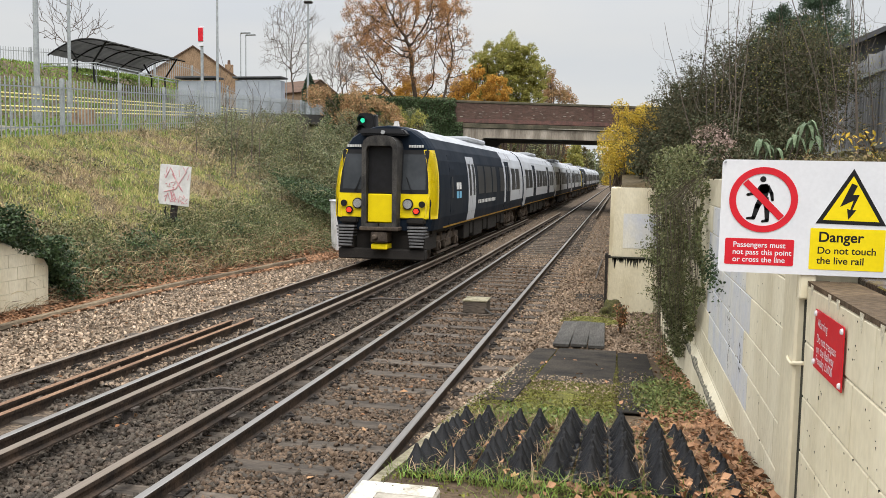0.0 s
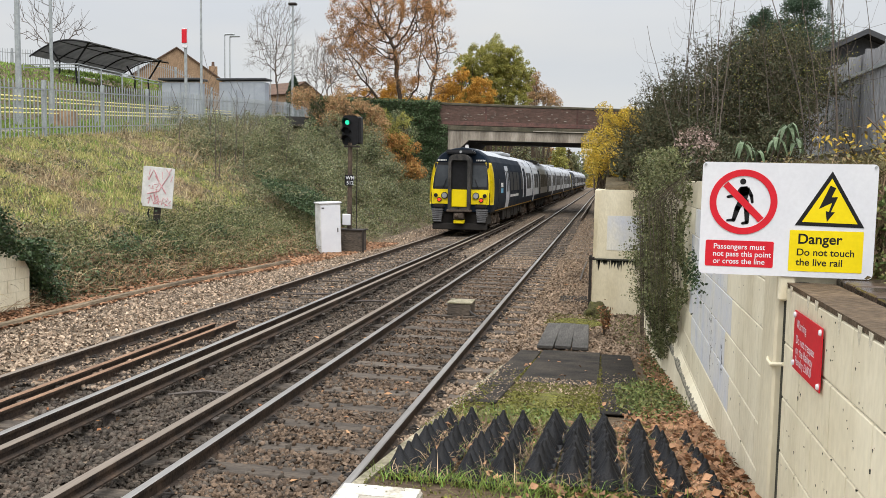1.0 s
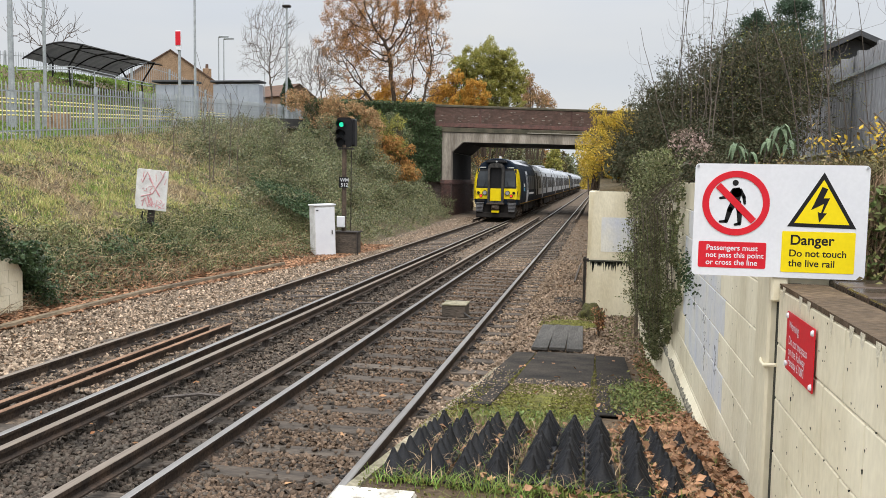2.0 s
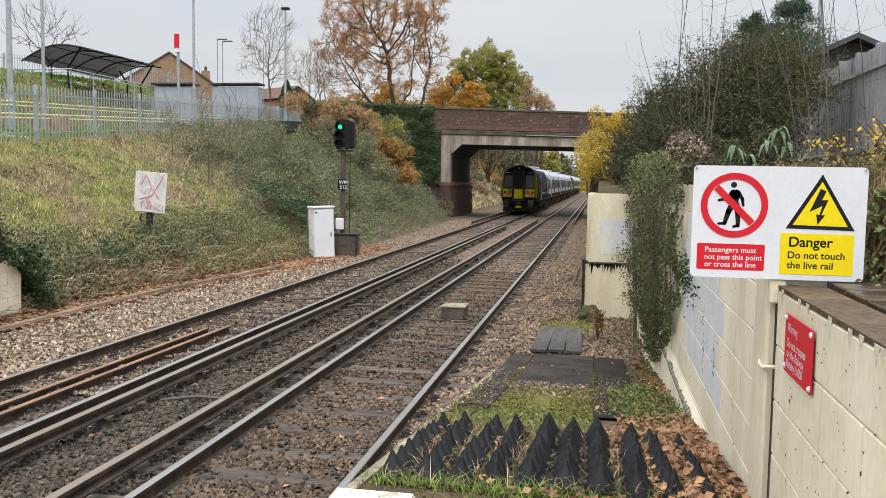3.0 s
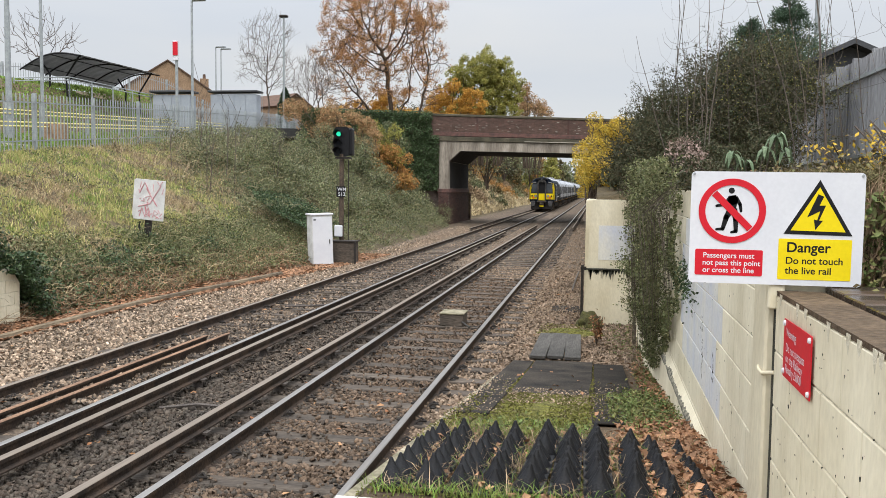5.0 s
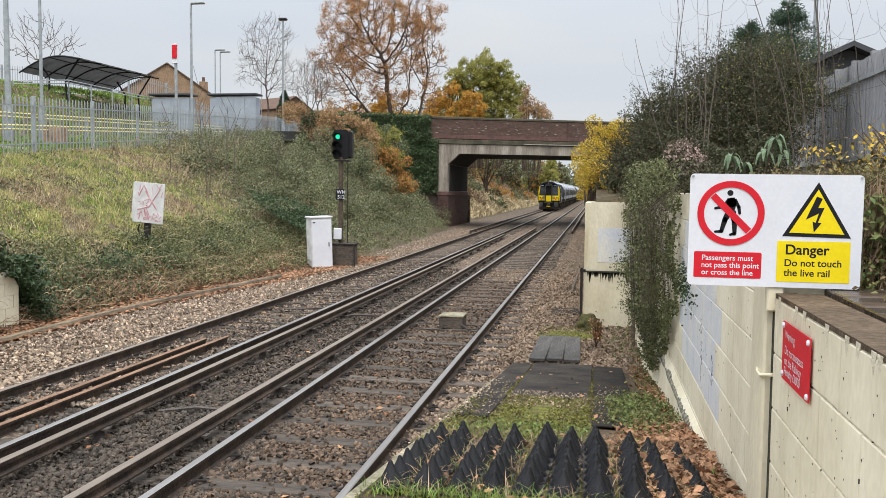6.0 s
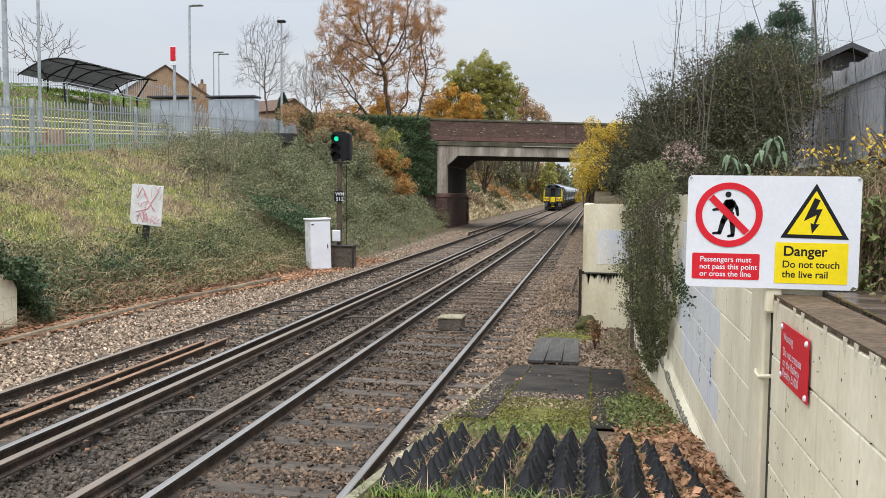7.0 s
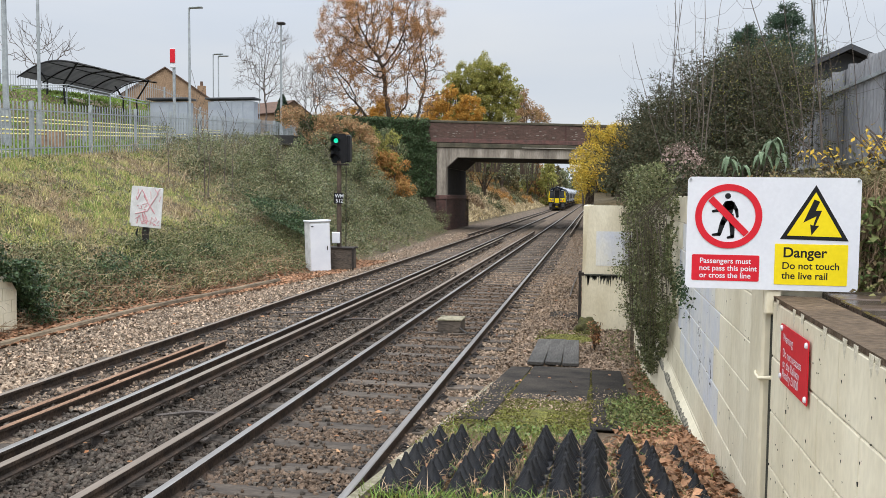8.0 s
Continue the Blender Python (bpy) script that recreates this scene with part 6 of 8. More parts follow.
def lamp_post(x, y, top, r, style, label):
    z = ground_z(x, y)
    t = tagged(empty("lamp_post", pose(x, y, z)), label, "lamp post", "lamp posts")
    h = top - z
    bm = bmesh.new()
    tube(bm, (0, 0, -0.4), (0, 0, 1.4), r * 1.5, n=10)
    tube(bm, (0, 0, 1.4), (0, 0, h), r, r * 0.75, n=10)
    part("pole", bm, M["steel"], t)
    if style == "arm":
        part("arm", tube(bmesh.new(), (0, 0, h - 0.05), (0.35, 0, h), 0.03, n=6), M["steel"], t)
        part("lantern", cube(0.05, 0.75, -0.13, 0.13, h - 0.04, h + 0.06, bevel=0.03), M["steel"], t)
    elif style == "flat":
        part("lantern", cube(-0.30, 0.30, -0.2, 0.2, h - 0.05, h + 0.12, bevel=0.05), M["iron"], t)
    elif style == "twin":
        part("lantern", cube(-0.9, -0.1, -0.12, 0.12, h - 0.1, h, bevel=0.03), M["steel"], t)
        part("lantern", cube(0.1, 0.9, -0.12, 0.12, h - 0.1, h, bevel=0.03), M["steel"], t)


lamp_post(-21.13, 42.7, 12.0, 0.075, "arm", "tall grey steel lamp post with a flat lantern on an arm")
lamp_post(-22.9, 60.8, 14.7, 0.09, "flat", "tall lamp post with a dark flat lantern")
lamp_post(-22.6, 32.3, 15.0, 0.07, "plain", "slim grey steel lamp post by the shelter")
lamp_post(-22.72, 30.4, 9.95, 0.12, "twin", "thick grey lamp column with twin lanterns")
lamp_post(-27.6, 59.5, 12.4, 0.05, "arm", "thin distant lamp post")
lamp_post(-27.2, 59.5, 12.25, 0.05, "arm", "thin distant lamp post")
z = ground_z(-21.8, 42.3)
m = tagged(empty("marker_post", pose(-21.8, 42.3, z)), "grey post with a red and white marker panel", "post")
part("pole", tube(bmesh.new(), (0, 0, -0.3), (0, 0, 8.9 - z), 0.08, n=10), M["steel"], m)
part("white_panel", cube(-0.15, 0.15, -0.14, -0.06, 8.85 - z, 9.85 - z, bevel=0.01), M["white"], m)
part("red_panel", cube(-0.14, 0.14, -0.17, -0.12, 9.1 - z, 9.80 - z, bevel=0.01), M["red"], m, "red panel")


def house(x, y, w, d, eaves, ridge, rz, wall, label, base=5.0, chimneys=()):
    """Gable end faces -y before turning."""
    t = tagged(empty("house", pose(x, y, base, 0, 0, rz)), label, "house")
    e, r = eaves - base, ridge - base
    part("wall", prism(bmesh.new(), [(-w / 2, -1), (w / 2, -1), (w / 2, e), (0, r), (-w / 2, e)], 0, d, "y"), wall, t)
    for s in (-1, 1):
        bm = prism(bmesh.new(), [(s * (w / 2 + 0.12), e - 0.12), (0, r + 0.03), (0, r + 0.13), (s * (w / 2 + 0.18), e - 0.02)], -0.12, d + 0.25, "y")
        part("roof", bm, M["tile"], t, "brown tiled roof slope")
    for cx, cy, h in chimneys:
        part("chimney", cube(cx - 0.35, cx + 0.35, cy - 0.35, cy + 0.35, e, r + h, bevel=0.02), wall, t)
        part("chimney_pot", tube(bmesh.new(), (cx, cy, r + h), (cx, cy, r + h + 0.4), 0.14, 0.11, 8), M["tile"], t)
    return t


house(-34.67, 65.75, 7.2, 9.5, 10.0, 12.4, 28, M["housebrick"], "tan brick house with a tiled gable roof and chimneys", 6.0, ((3.0, 3.5, -0.9), (3.1, 5.5, -1.2)))
h2 = house(-26.0, 72.0, 4.2, 5.0, 9.2, 10.3, 60, M["housebrick"], "small red brick house with a tiled roof", 6.0)
for x0, x1, y0, z1, lab, mt in ((-25.92, -22.69, 55.0, 8.75, "pale blue-grey flat-roofed site hut with a dark roof edge", "hutblue"), (-25.7, -23.44, 46.9, 7.85, "blue-grey steel storage container behind the fence", "hutblue")):
    hut = tagged(empty("site_hut"), lab, "hut")
    part("wall", cube(x0, x1, y0, y0 + 0.9, 5.5, z1 - 0.25, bevel=0.02), M[mt], hut)
    part("fascia", cube(x0 - 0.15, x1 + 0.15, y0 - 0.15, y0 + 1.0, z1 - 0.12, z1, bevel=0.02), M["slate"] if mt == "hutblue" else M["offwhite"], hut)
    for i in range(4):
        xx = x0 + 0.15 + i * (x1 - x0) / 4
        part("cladding_panel", cube(xx, xx + (x1 - x0) / 4 - 0.08, y0 - 0.03, y0, 5.6, z1 - 0.3), M[mt], hut)
an = tagged(empty("roof_aerial", pose(-27.5, 68, 9)), "thin television aerial above the roofs", "aerial")
pipe(bm := bmesh.new(), [(0, 0, -2), (0, 0, 4.1)], 0.03)
part("mast", bm, M["steel"], an)
for i in range(5):
    pipe(bm := bmesh.new(), [(-0.5, 0, 3.9 - i * 0.25), (0.5, 0, 3.9 - i * 0.25)], 0.02, 4)
    part("element", bm, M["steel"], an)


# ---- behind the wall: wet boards, corrugated fence, shed ----
for i in range(9):
    b = part("deck_board", cube(0, 1.6, -0.145, 0.145, -0.04, 0, bevel=0.006), M["wetplank"])
    b.matrix_basis = pose(1.02, 1.6 + i * 0.30, 1.985 + 0.004 * (i % 3), 0, -0.4, 0.5 * (i % 3) - 0.4)
    tagged(b, "wet dark timber board behind the low wall", "board", "deck boards")
for x, y, z, lx in ((1.52, 4.7, 2.10, 0.42), (1.6, 4.9, 2.2, 0.4)):
    b = part("timber_beam", cube(-lx / 2, lx / 2, -0.07, 0.07, -0.06, 0.06, bevel=0.012), M["wetplank"])
    b.matrix_basis = pose(x, y, z, 0, 4, 12)
    tagged(b, "old dark timber baulk stacked on the bank", "timber", "old timbers")


def build_sheet_fence():
    t = tagged(empty("corrugated_fence"), "tall grey corrugated metal sheet fence", "fence")
    y = 6.0
    i = 0
    while y < 17.5:
        bm = bmesh.new()
        n = 28
        w = 0.92
        prof = []
        for j in range(n + 1):
            prof.append((3.42 + (0.0, 0.0, 0.034, 0.034)[j % 4] + 0.012 * (i % 2), y + w * j / n))
        prism(bm, prof + [(u + 0.012, v) for u, v in prof[::-1]], 2.3, 4.22, "z")
        part("sheet", bm, M["corr"], t, "grey corrugated sheet")
        part("post", cube(3.48, 3.58, y - 0.04, y + 0.04, 2.2, 4.3), M["corr"], t)
        y += w - 0.03
        i += 1
    for z in (3.95, 2.9):
        part("rail", cube(3.385, 3.42, 6, 17.5, z - 0.022, z + 0.022), M["steel"], t)


build_sheet_fence()
sh = tagged(empty("shed", pose(4.72, 18.0, 2.5)), "dark shed with a low pitched roof behind the fence", "shed")
part("wall", prism(bmesh.new(), [(-1.05, 0), (1.05, 0), (1.05, 2.25), (0, 2.72), (-1.05, 2.25)], 0, 3, "y"), M["slate"], sh)
for s in (-1, 1):
    part("roof", prism(bmesh.new(), [(s * 1.3, 2.13), (0, 2.74), (0, 2.84), (s * 1.35, 2.22)], -0.3, 3.3, "y"), M["slate"], sh, "dark felt roof slope")
lamp_post(4.4, 19.4, 8.2, 0.05, "plain", "slim grey pole above the shrubs")


# ---- grass and brambles on the bank ----
GX, GY = np.arange(-34, -8, 0.4), np.arange(8, 212, 0.4)
GZ = np.array([[ground_z(x, y) for x in GX] for y in GY])


def bank_z(x, y):
    """The bank's height at arrays of places."""
    u, v = np.clip((x - GX[0]) / 0.4, 0, len(GX) - 1.01), np.clip((y - GY[0]) / 0.4, 0, len(GY) - 1.01)
    i, j = u.astype(int), v.astype(int)
    a, b = u - i, v - j
    return GZ[j, i] * (1 - a) * (1 - b) + GZ[j, i + 1] * a * (1 - b) + GZ[j + 1, i] * (1 - a) * b + GZ[j + 1, i + 1] * a * b


FOOT = np.vectorize(foot)
CREST = np.vectorize(crest)


def on_bank(n, y0, y1, k0, k1, power=1.0):
    """Places on the slope between y0 and y1; k runs from the foot (0) to the crest (1)."""
    y = y0 + (y1 - y0) * rng.uniform(0, 1, n) ** power
    k = rng.uniform(k0, k1, n)
    f, c = FOOT(y), CREST(y)
    x = f + (c - f) * k
    return x, y, bank_z(x, y), k


def hummock(x, y):
    return np.array([noise.noise((a * 0.45, b * 0.45, 2.0)) + 0.5 * noise.noise((a * 1.3, b * 1.3, 5.0)) for a, b in zip(x, y)])


def build_bank_plants():
    # how bramble-covered a place is: none at the near left, dense towards the bridge
    def cover(x, y, k):
        return np.clip((y - 27) / 5.5 + (0.35 - k) * 1.8 + 0.6 * hummock(x, y), 0, 1)
    # turf in tufts, each mostly of one kind
    x, y, z, k = on_bank(11500, 12, 44, 0.04, 1.02, 1.25)
    keep = (rng.uniform(0, 1, len(x)) > cover(x, y, k) * 0.93) & ((k > 0.24 + 0.12 * hummock(x * 2, y * 2)) | (rng.uniform(0, 1, len(x)) < 0.22))
    x, y, z, k = x[keep], y[keep], z[keep], k[keep]
    hum = hummock(x * 0.8, y * 0.8)
    wild = np.array([noise.noise((a * 2.2, b * 2.2, 7.0)) for a, b in zip(x, y)])
    lush = np.clip(k * 1.2 + 0.34 + 1.9 * hum + 0.6 * wild - np.clip((y - 26) / 7, 0, 1.0) - np.clip((20.5 - y) / 6, 0, 0.5), 0.03, 0.93)
    tuft = rng.uniform(0, 1, len(x))
    tall = rng.uniform(0.6, 1.7, len(x)) * (1 + 0.6 * np.clip(wild, 0, 1))
    m = 13
    x, y, k, lush, wild, tuft, tall = (np.repeat(q, m) for q in (x, y, k, lush, wild, tuft, tall))
    x, y = x + rng.normal(size=len(x)) * 0.085, y + rng.normal(size=len(x)) * 0.085
    z = bank_z(x, y)
    dice = np.clip(0.65 * tuft + 0.35 * rng.uniform(0, 1, len(x)), 0, 1)
    P = np.stack([x, y, z - 0.02], 1)
    fresh = dice < lush * 0.40
    green = ~fresh & (dice < lush)
    brown = ~fresh & ~green & (rng.uniform(0, 1, len(x)) < 0.42 + 0.6 * wild)
    dry = ~fresh & ~green & ~brown
    tagged(part("bank_grass", blades("bank_grass", P[green], 0.11 * tall[green], 0.018, M["grass"], 1.0), None), "rough green and yellow grass on the bank", "grass", kind="stuff")
    tagged(part("fresh_grass", blades("fresh_grass", P[fresh], 0.11 * tall[fresh], 0.018, M["greengrass"], 0.9), None), "patches of fresh green grass on the bank", "grass", kind="stuff")
    tagged(part("dead_grass", blades("dead_grass", P[dry], 0.12 * tall[dry], 0.016, M["straw"], 1.5), None), "straw-coloured dead grass and stalks on the bank", "grass", kind="stuff")
    tagged(part("brown_stalks", blades("brown_stalks", P[brown], 0.12 * tall[brown], 0.016, M["browngrass"], 1.6), None), "matted brown dead stalks on the bank", "grass", kind="stuff")
    # small weeds scattered through the turf
    x, y, z, k = on_bank(26000, 12.5, 34, 0.02, 1.0, 1.1)
    keep = hummock(x * 1.5, y * 1.5) > 0.05
    tagged(part("bank_weeds", leaves("bank_weeds", np.stack([x, y, z + 0.06 + 0.08 * rng.uniform(0, 1, len(x))], 1)[keep], 0.04, M["bramble"], up=0.8), None), "small green weeds in the bank turf", "weeds", kind="stuff")
    # brambles
    x, y, z, k = on_bank(23000, 15, 60, 0.0, 1.03, 0.85)
    c = cover(x, y, k)
    keep = rng.uniform(0, 1, len(x)) < c
    x, y, z, c = x[keep], y[keep], z[keep], c[keep]
    lift = np.clip(0.32 + 1.15 * hummock(x, y) + 0.5 * hummock(x * 2.6, y * 2.6), 0.02, 1.5) * c
    centre = np.repeat(np.stack([x, y, z + lift], 1), 11, 0)
    P = centre + rng.normal(size=centre.shape) * [0.17, 0.17, 0.09]
    tagged(part("brambles", leaves("brambles", P, 0.042, M["bramble"], up=0.35), None), "tangled olive-green brambles over the bank", "brambles", kind="stuff")
    # a low straggling belt of brambles above the bank foot
    x, y, z, k = on_bank(4600, 13.5, 30, 0.12, 0.38)
    keep = hummock(x * 1.6, y * 1.6) + 0.9 * (0.28 - k) > -0.12
    more = np.stack(on_bank(2400, 20.5, 31, 0.02, 0.32)[:3], 1) + [0, 0, 0.12]
    centre = np.repeat(np.concatenate([np.stack([x, y, z + 0.10], 1)[keep], more]), 9, 0)
    P = centre + rng.normal(size=centre.shape) * [0.14, 0.14, 0.07]
    tagged(part("low_brambles", leaves("low_brambles", P, 0.034, M["creeper"], up=0.5), None), "low straggling brambles above the bank foot", "brambles", kind="stuff")
    # bare stalks standing out of the brambles
    x, y, z, k = on_bank(2600, 28, 58, 0.12, 1.0, 0.9)
    P = np.stack([x, y, z + 0.1], 1)
    tagged(part("dry_canes", canes("dry_canes", P[:800], 0.9, 0.75, 0.017, M["straw"]), None), "dry tan arching canes among the brambles", "canes", kind="stuff")
    tagged(part("brown_canes", canes("brown_canes", P[1700:], 0.8, 0.7, 0.017, M["browngrass"]), None), "brown arching canes among the brambles", "canes", kind="stuff")
    x, y, z, k = on_bank(800, 12.5, 27, 0.02, 0.36)
    tagged(part("foot_canes", canes("foot_canes", np.stack([x, y, z], 1), 0.55, 0.3, 0.012, M["straw"]), None), "tangled dry stems low on the bank", "canes", kind="stuff")
    # dark ivy mats low on the bank
    spots = []
    for cx, cy, r, n in ((-10.9, 13.6, 0.75, 7500), (-11.2, 16.0, 1.0, 3600), (-11.2, 18.6, 1.0, 3800), (-10.9, 20.6, 0.7, 1800), (-11.0, 23.3, 0.5, 1300), (-10.4, 30.2, 1.45, 12000), (-11.2, 31.5, 1.5, 5000), (-11.8, 21.0, 0.45, 700), (-12.0, 21.6, 0.35, 600), (-11.2, 25.0, 0.7, 900)):
        n = int(n * 0.85)
        a, q = rng.uniform(0, 6.28, n), rng.uniform(0, 1, n) ** 0.7 * r * 1.45
        xx, yy = cx + np.cos(a) * q, cy + np.sin(a) * q * (0.8 if r > 1.4 else 1.5)
        clear = xx < -9.75
        xx, yy, q, n = xx[clear], yy[clear], q[clear], int(clear.sum())
        spots.append(np.stack([xx, yy, bank_z(xx, yy) + (0.7 if r > 1.4 else 0) + np.abs(rng.normal(size=n)) * 0.20 * np.clip(1.2 - q / r, 0.1, 1) + 0.02], 1))
    # over the low wall, and spilling down its end
    n = 9000
    yy = 11.4 + 3.0 * rng.uniform(0, 1, n) ** 0.8
    top = np.interp(yy, (11.4, 12.5, 13.3, 13.9, 14.4), (1.4, 1.25, 0.98, 0.75, 0.2))
    rise = 0.65 * np.clip((14.5 - yy) / 0.8, 0.1, 1) * (0.75 + 0.5 * np.sin(yy * 5.3)) * rng.uniform(-0.12, 1, n)
    spots[0] = np.stack([-10.5 + 0.17 * rng.normal(size=n), yy, top + rise], 1)
    n = 1900
    zz = rng.uniform(0, 1, n)
    spots.append(np.stack([-10.35 + 0.13 * rng.normal(size=n), 14.2 + 0.16 * rng.normal(size=n) + 0.5 * (1 - zz), 1.25 * zz - 0.1], 1))
    for s in spots:
        tagged(part("ivy_mat", leaves("ivy_mat", s, 0.042, M["ivy"], up=0.8), None), "dark green ivy trailing on the bank", "ivy", kind="stuff")
    # fallen leaves and twigs at the bank foot
    x, y, z, k = on_bank(19000, 12, 32, -0.12, 0.20, 1.2)
    P = np.stack([x, y, np.maximum(z, -0.17) + 0.03], 1)
    tagged(part("fallen_leaves", leaves("fallen_leaves", P, 0.065, M["rampleaf"], up=2.0), None), "brown fallen leaves along the bank foot", "leaves", kind="stuff")
    x, y, z, k = on_bank(4800, 12.5, 24, 0.01, 0.20)
    tagged(part("dead_bracken", blades("dead_bracken", np.stack([x, y, z], 1), 0.16, 0.014, M["browngrass"], 2.6), None), "brown dead bracken at the bank foot", "bracken", kind="stuff")
    x, y, z, k = on_bank(700, 13, 30, 0.0, 0.2)
    bm = bmesh.new()
    for a, b, c2 in zip(x, y, z):
        d = Vector((rng.normal(), rng.normal(), 0.1 * rng.normal())).normalized() * rng.uniform(0.15, 0.6)
        tube(bm, Vector((a, b, c2 + 0.06)), Vector((a, b, c2 + 0.08)) + d, 0.010, 0.005, 4, cap=False)
    tagged(part("fallen_twigs", bm, M["browngrass"]), "tan broken twigs at the bank foot", "twigs", kind="stuff")
    # lawn on the slope above the fence
    n = 22000
    y = rng.uniform(22, 62, n)
    x = CREST(y) - rng.uniform(0.2, 13, n)
    tagged(part("upper_lawn", blades("upper_lawn", np.stack([x, y, bank_z(x, y) - 0.01], 1), 0.14, 0.08, M["greengrass"], 0.6), None), "green lawn sloping up behind the fence", "grass", kind="stuff")
    # grass beyond the bridge
    x, y, z, k = on_bank(22000, 66, 205, 0.0, 1.05, 1.6)
    tagged(part("cutting_grass", blades("cutting_grass", np.stack([x, y, z], 1), 0.4, 0.13, M["straw"], 1.6), None), "dry grass on the cutting beyond the bridge", "grass", kind="stuff")


build_bank_plants()


# ---- growth on the ramp ----
def build_ramp_plants():
    def strew(n, x0, x1, y0, y1, lift=0.0):
        x, y = rng.uniform(x0, x1, n), rng.uniform(y0, y1, n)
        return np.stack([x, y, np.array([on_ramp(v) for v in y]) + lift], 1)

    def near(P, cx, cy, rx, ry):
        d = ((P[:, 0] - cx) / rx) ** 2 + ((P[:, 1] - cy) / ry) ** 2
        return P[rng.uniform(0, 1, len(P)) > d]
    P = np.concatenate([near(strew(1500, -1.1, 0.0, 6.1, 7.0), -0.5, 6.4, 0.75, 0.55), near(strew(650, -1.15, 0.3, 4.02, 4.32), -0.6, 4.15, 0.8, 0.2), near(strew(500, -1.1, 0.5, 4.05, 4.5), -0.5, 4.2, 1.1, 0.3), near(strew(900, -0.7, 0.75, 3.92, 4.3, -0.03), 0.0, 4.1, 0.9, 0.3), strew(1100, -1.1, 0.7, 4.2, 6.2, 0.01),
                        near(strew(380, 0.1, 0.7, 6.6, 9), 0.4, 7.8, 0.3, 1.2), near(strew(420, 0.25, 0.45, 4.4, 6.6), 0.36, 5.8, 0.12, 1)])
    tagged(part("ramp_grass", blades("ramp_grass", P, 0.06, 0.005, M["greengrass"], 1.6), None), "tufts of fresh green grass among the spikes", "grass", kind="stuff")
    P = strew(2600, -1.1, 0.7, 4.15, 6.3, 0.01)
    tagged(part("ramp_dead_grass", blades("ramp_dead_grass", P, 0.07, 0.005, M["browngrass"], 2.2), None), "wiry dead grass between the spikes", "grass", kind="stuff")
    P = np.concatenate([near(strew(5200, 0.12, 0.76, 6.3, 9.6, 0.03), 0.42, 7.9, 0.36, 1.7), near(strew(1700, 0.4, 0.78, 9.2, 13.5, 0.03), 0.7, 11.0, 0.25, 2.6), near(strew(700, 0.1, 0.7, 12.8, 16.5, 0.06), 0.5, 14.5, 0.4, 2.2), near(strew(700, -1.0, 0.0, 6.1, 7.0, 0.03), -0.5, 6.4, 0.7, 0.5)])
    P[:, 2] += np.abs(rng.normal(size=len(P))) * 0.035
    tagged(part("ramp_weeds", leaves("ramp_weeds", P, 0.017, M["weed"], up=0.9, long=2.2), None), "low green weeds along the wall foot", "weeds", kind="stuff")
    P = np.concatenate([near(strew(3800, 0.05, 0.76, 4.2, 7.6, 0.03), 0.55, 5.8, 0.45, 1.9), strew(260, -1.1, 0.6, 4.2, 6.3, 0.025), strew(160, -0.5, 0.78, 3.85, 4.3, 0.0), strew(26, -1.0, 0.7, 7.0, 12, 0.04), near(strew(900, 0.35, 0.78, 8.5, 14, 0.05), 0.7, 11.0, 0.3, 3), near(strew(2000, 0.05, 0.78, 4.1, 7.2, 0.03), 0.6, 5.6, 0.5, 1.9)])
    P[:, 2] += np.abs(rng.normal(size=len(P))) * 0.015
    tagged(part("ramp_leaves", leaves("ramp_leaves", P, 0.033, M["rampleaf"], up=1.3, long=1.3, spread=0.6), None), "tan and brown fallen leaves lying on the ramp", "leaves", kind="stuff")
    P = np.concatenate([near(strew(2400, 0.05, 0.78, 4.0, 7.6, 0.035), 0.58, 5.6, 0.45, 2.0), near(strew(700, 0.4, 0.78, 7.4, 12, 0.04), 0.7, 9.5, 0.25, 2.6)])
    tagged(part("dark_ramp_leaves", leaves("dark_ramp_leaves", P, 0.030, M["brownleaf"], up=1.0, long=1.4, spread=0.6), None), "dark brown sodden leaves along the wall foot", "leaves", kind="stuff")
    P = np.stack([rng.uniform(-10, -0.3, 500), rng.uniform(6, 26, 500), np.full(500, -0.145)], 1)
    tagged(part("scattered_leaves", leaves("scattered_leaves", P, 0.05, M["brownleaf"], up=2.5), None), "scattered fallen leaves on the stones", "leaves", kind="stuff")
    grit = np.concatenate([strew(1500, -1.18, 0.38, 7.2, 12.6, 0.024), strew(500, -0.86, -0.05, 7.9, 9.2, 0.03), strew(220, -1.22, -1.1, 5.5, 12.4, 0.03)])
    tagged(part("ramp_grit", stones("ramp_grit", grit, 0.011, M["palestone"]), None), "pale grit strewn over the ramp mats", "grit", kind="stuff")
    # moss between mats, weed stalk at the ramp foot
    P = np.concatenate([strew(500, -0.05, 0.01, 7.2, 12.5, 0.035), strew(4200, -0.86, -0.04, 6.5, 8.75, 0.03), strew(300, -0.89, -0.85, 8.7, 12.5, 0.035), strew(500, -1.2, -0.9, 6.3, 7.3, 0.02), strew(420, -1.15, 0.38, 8.6, 12.5, 0.03), strew(350, 0.0, 0.35, 7.0, 9.0, 0.03), strew(1300, -1.0, 0.1, 15.0, 16.2, 0.03), strew(3600, -1.15, 0.75, 3.9, 6.3, 0.006), strew(500, -1.22, -1.0, 5.6, 8.5, 0.03)])
    tagged(part("moss_tufts", leaves("moss_tufts", P, 0.014, M["moss"], up=1.0), None), "yellow-green moss tufts", "moss", kind="stuff")
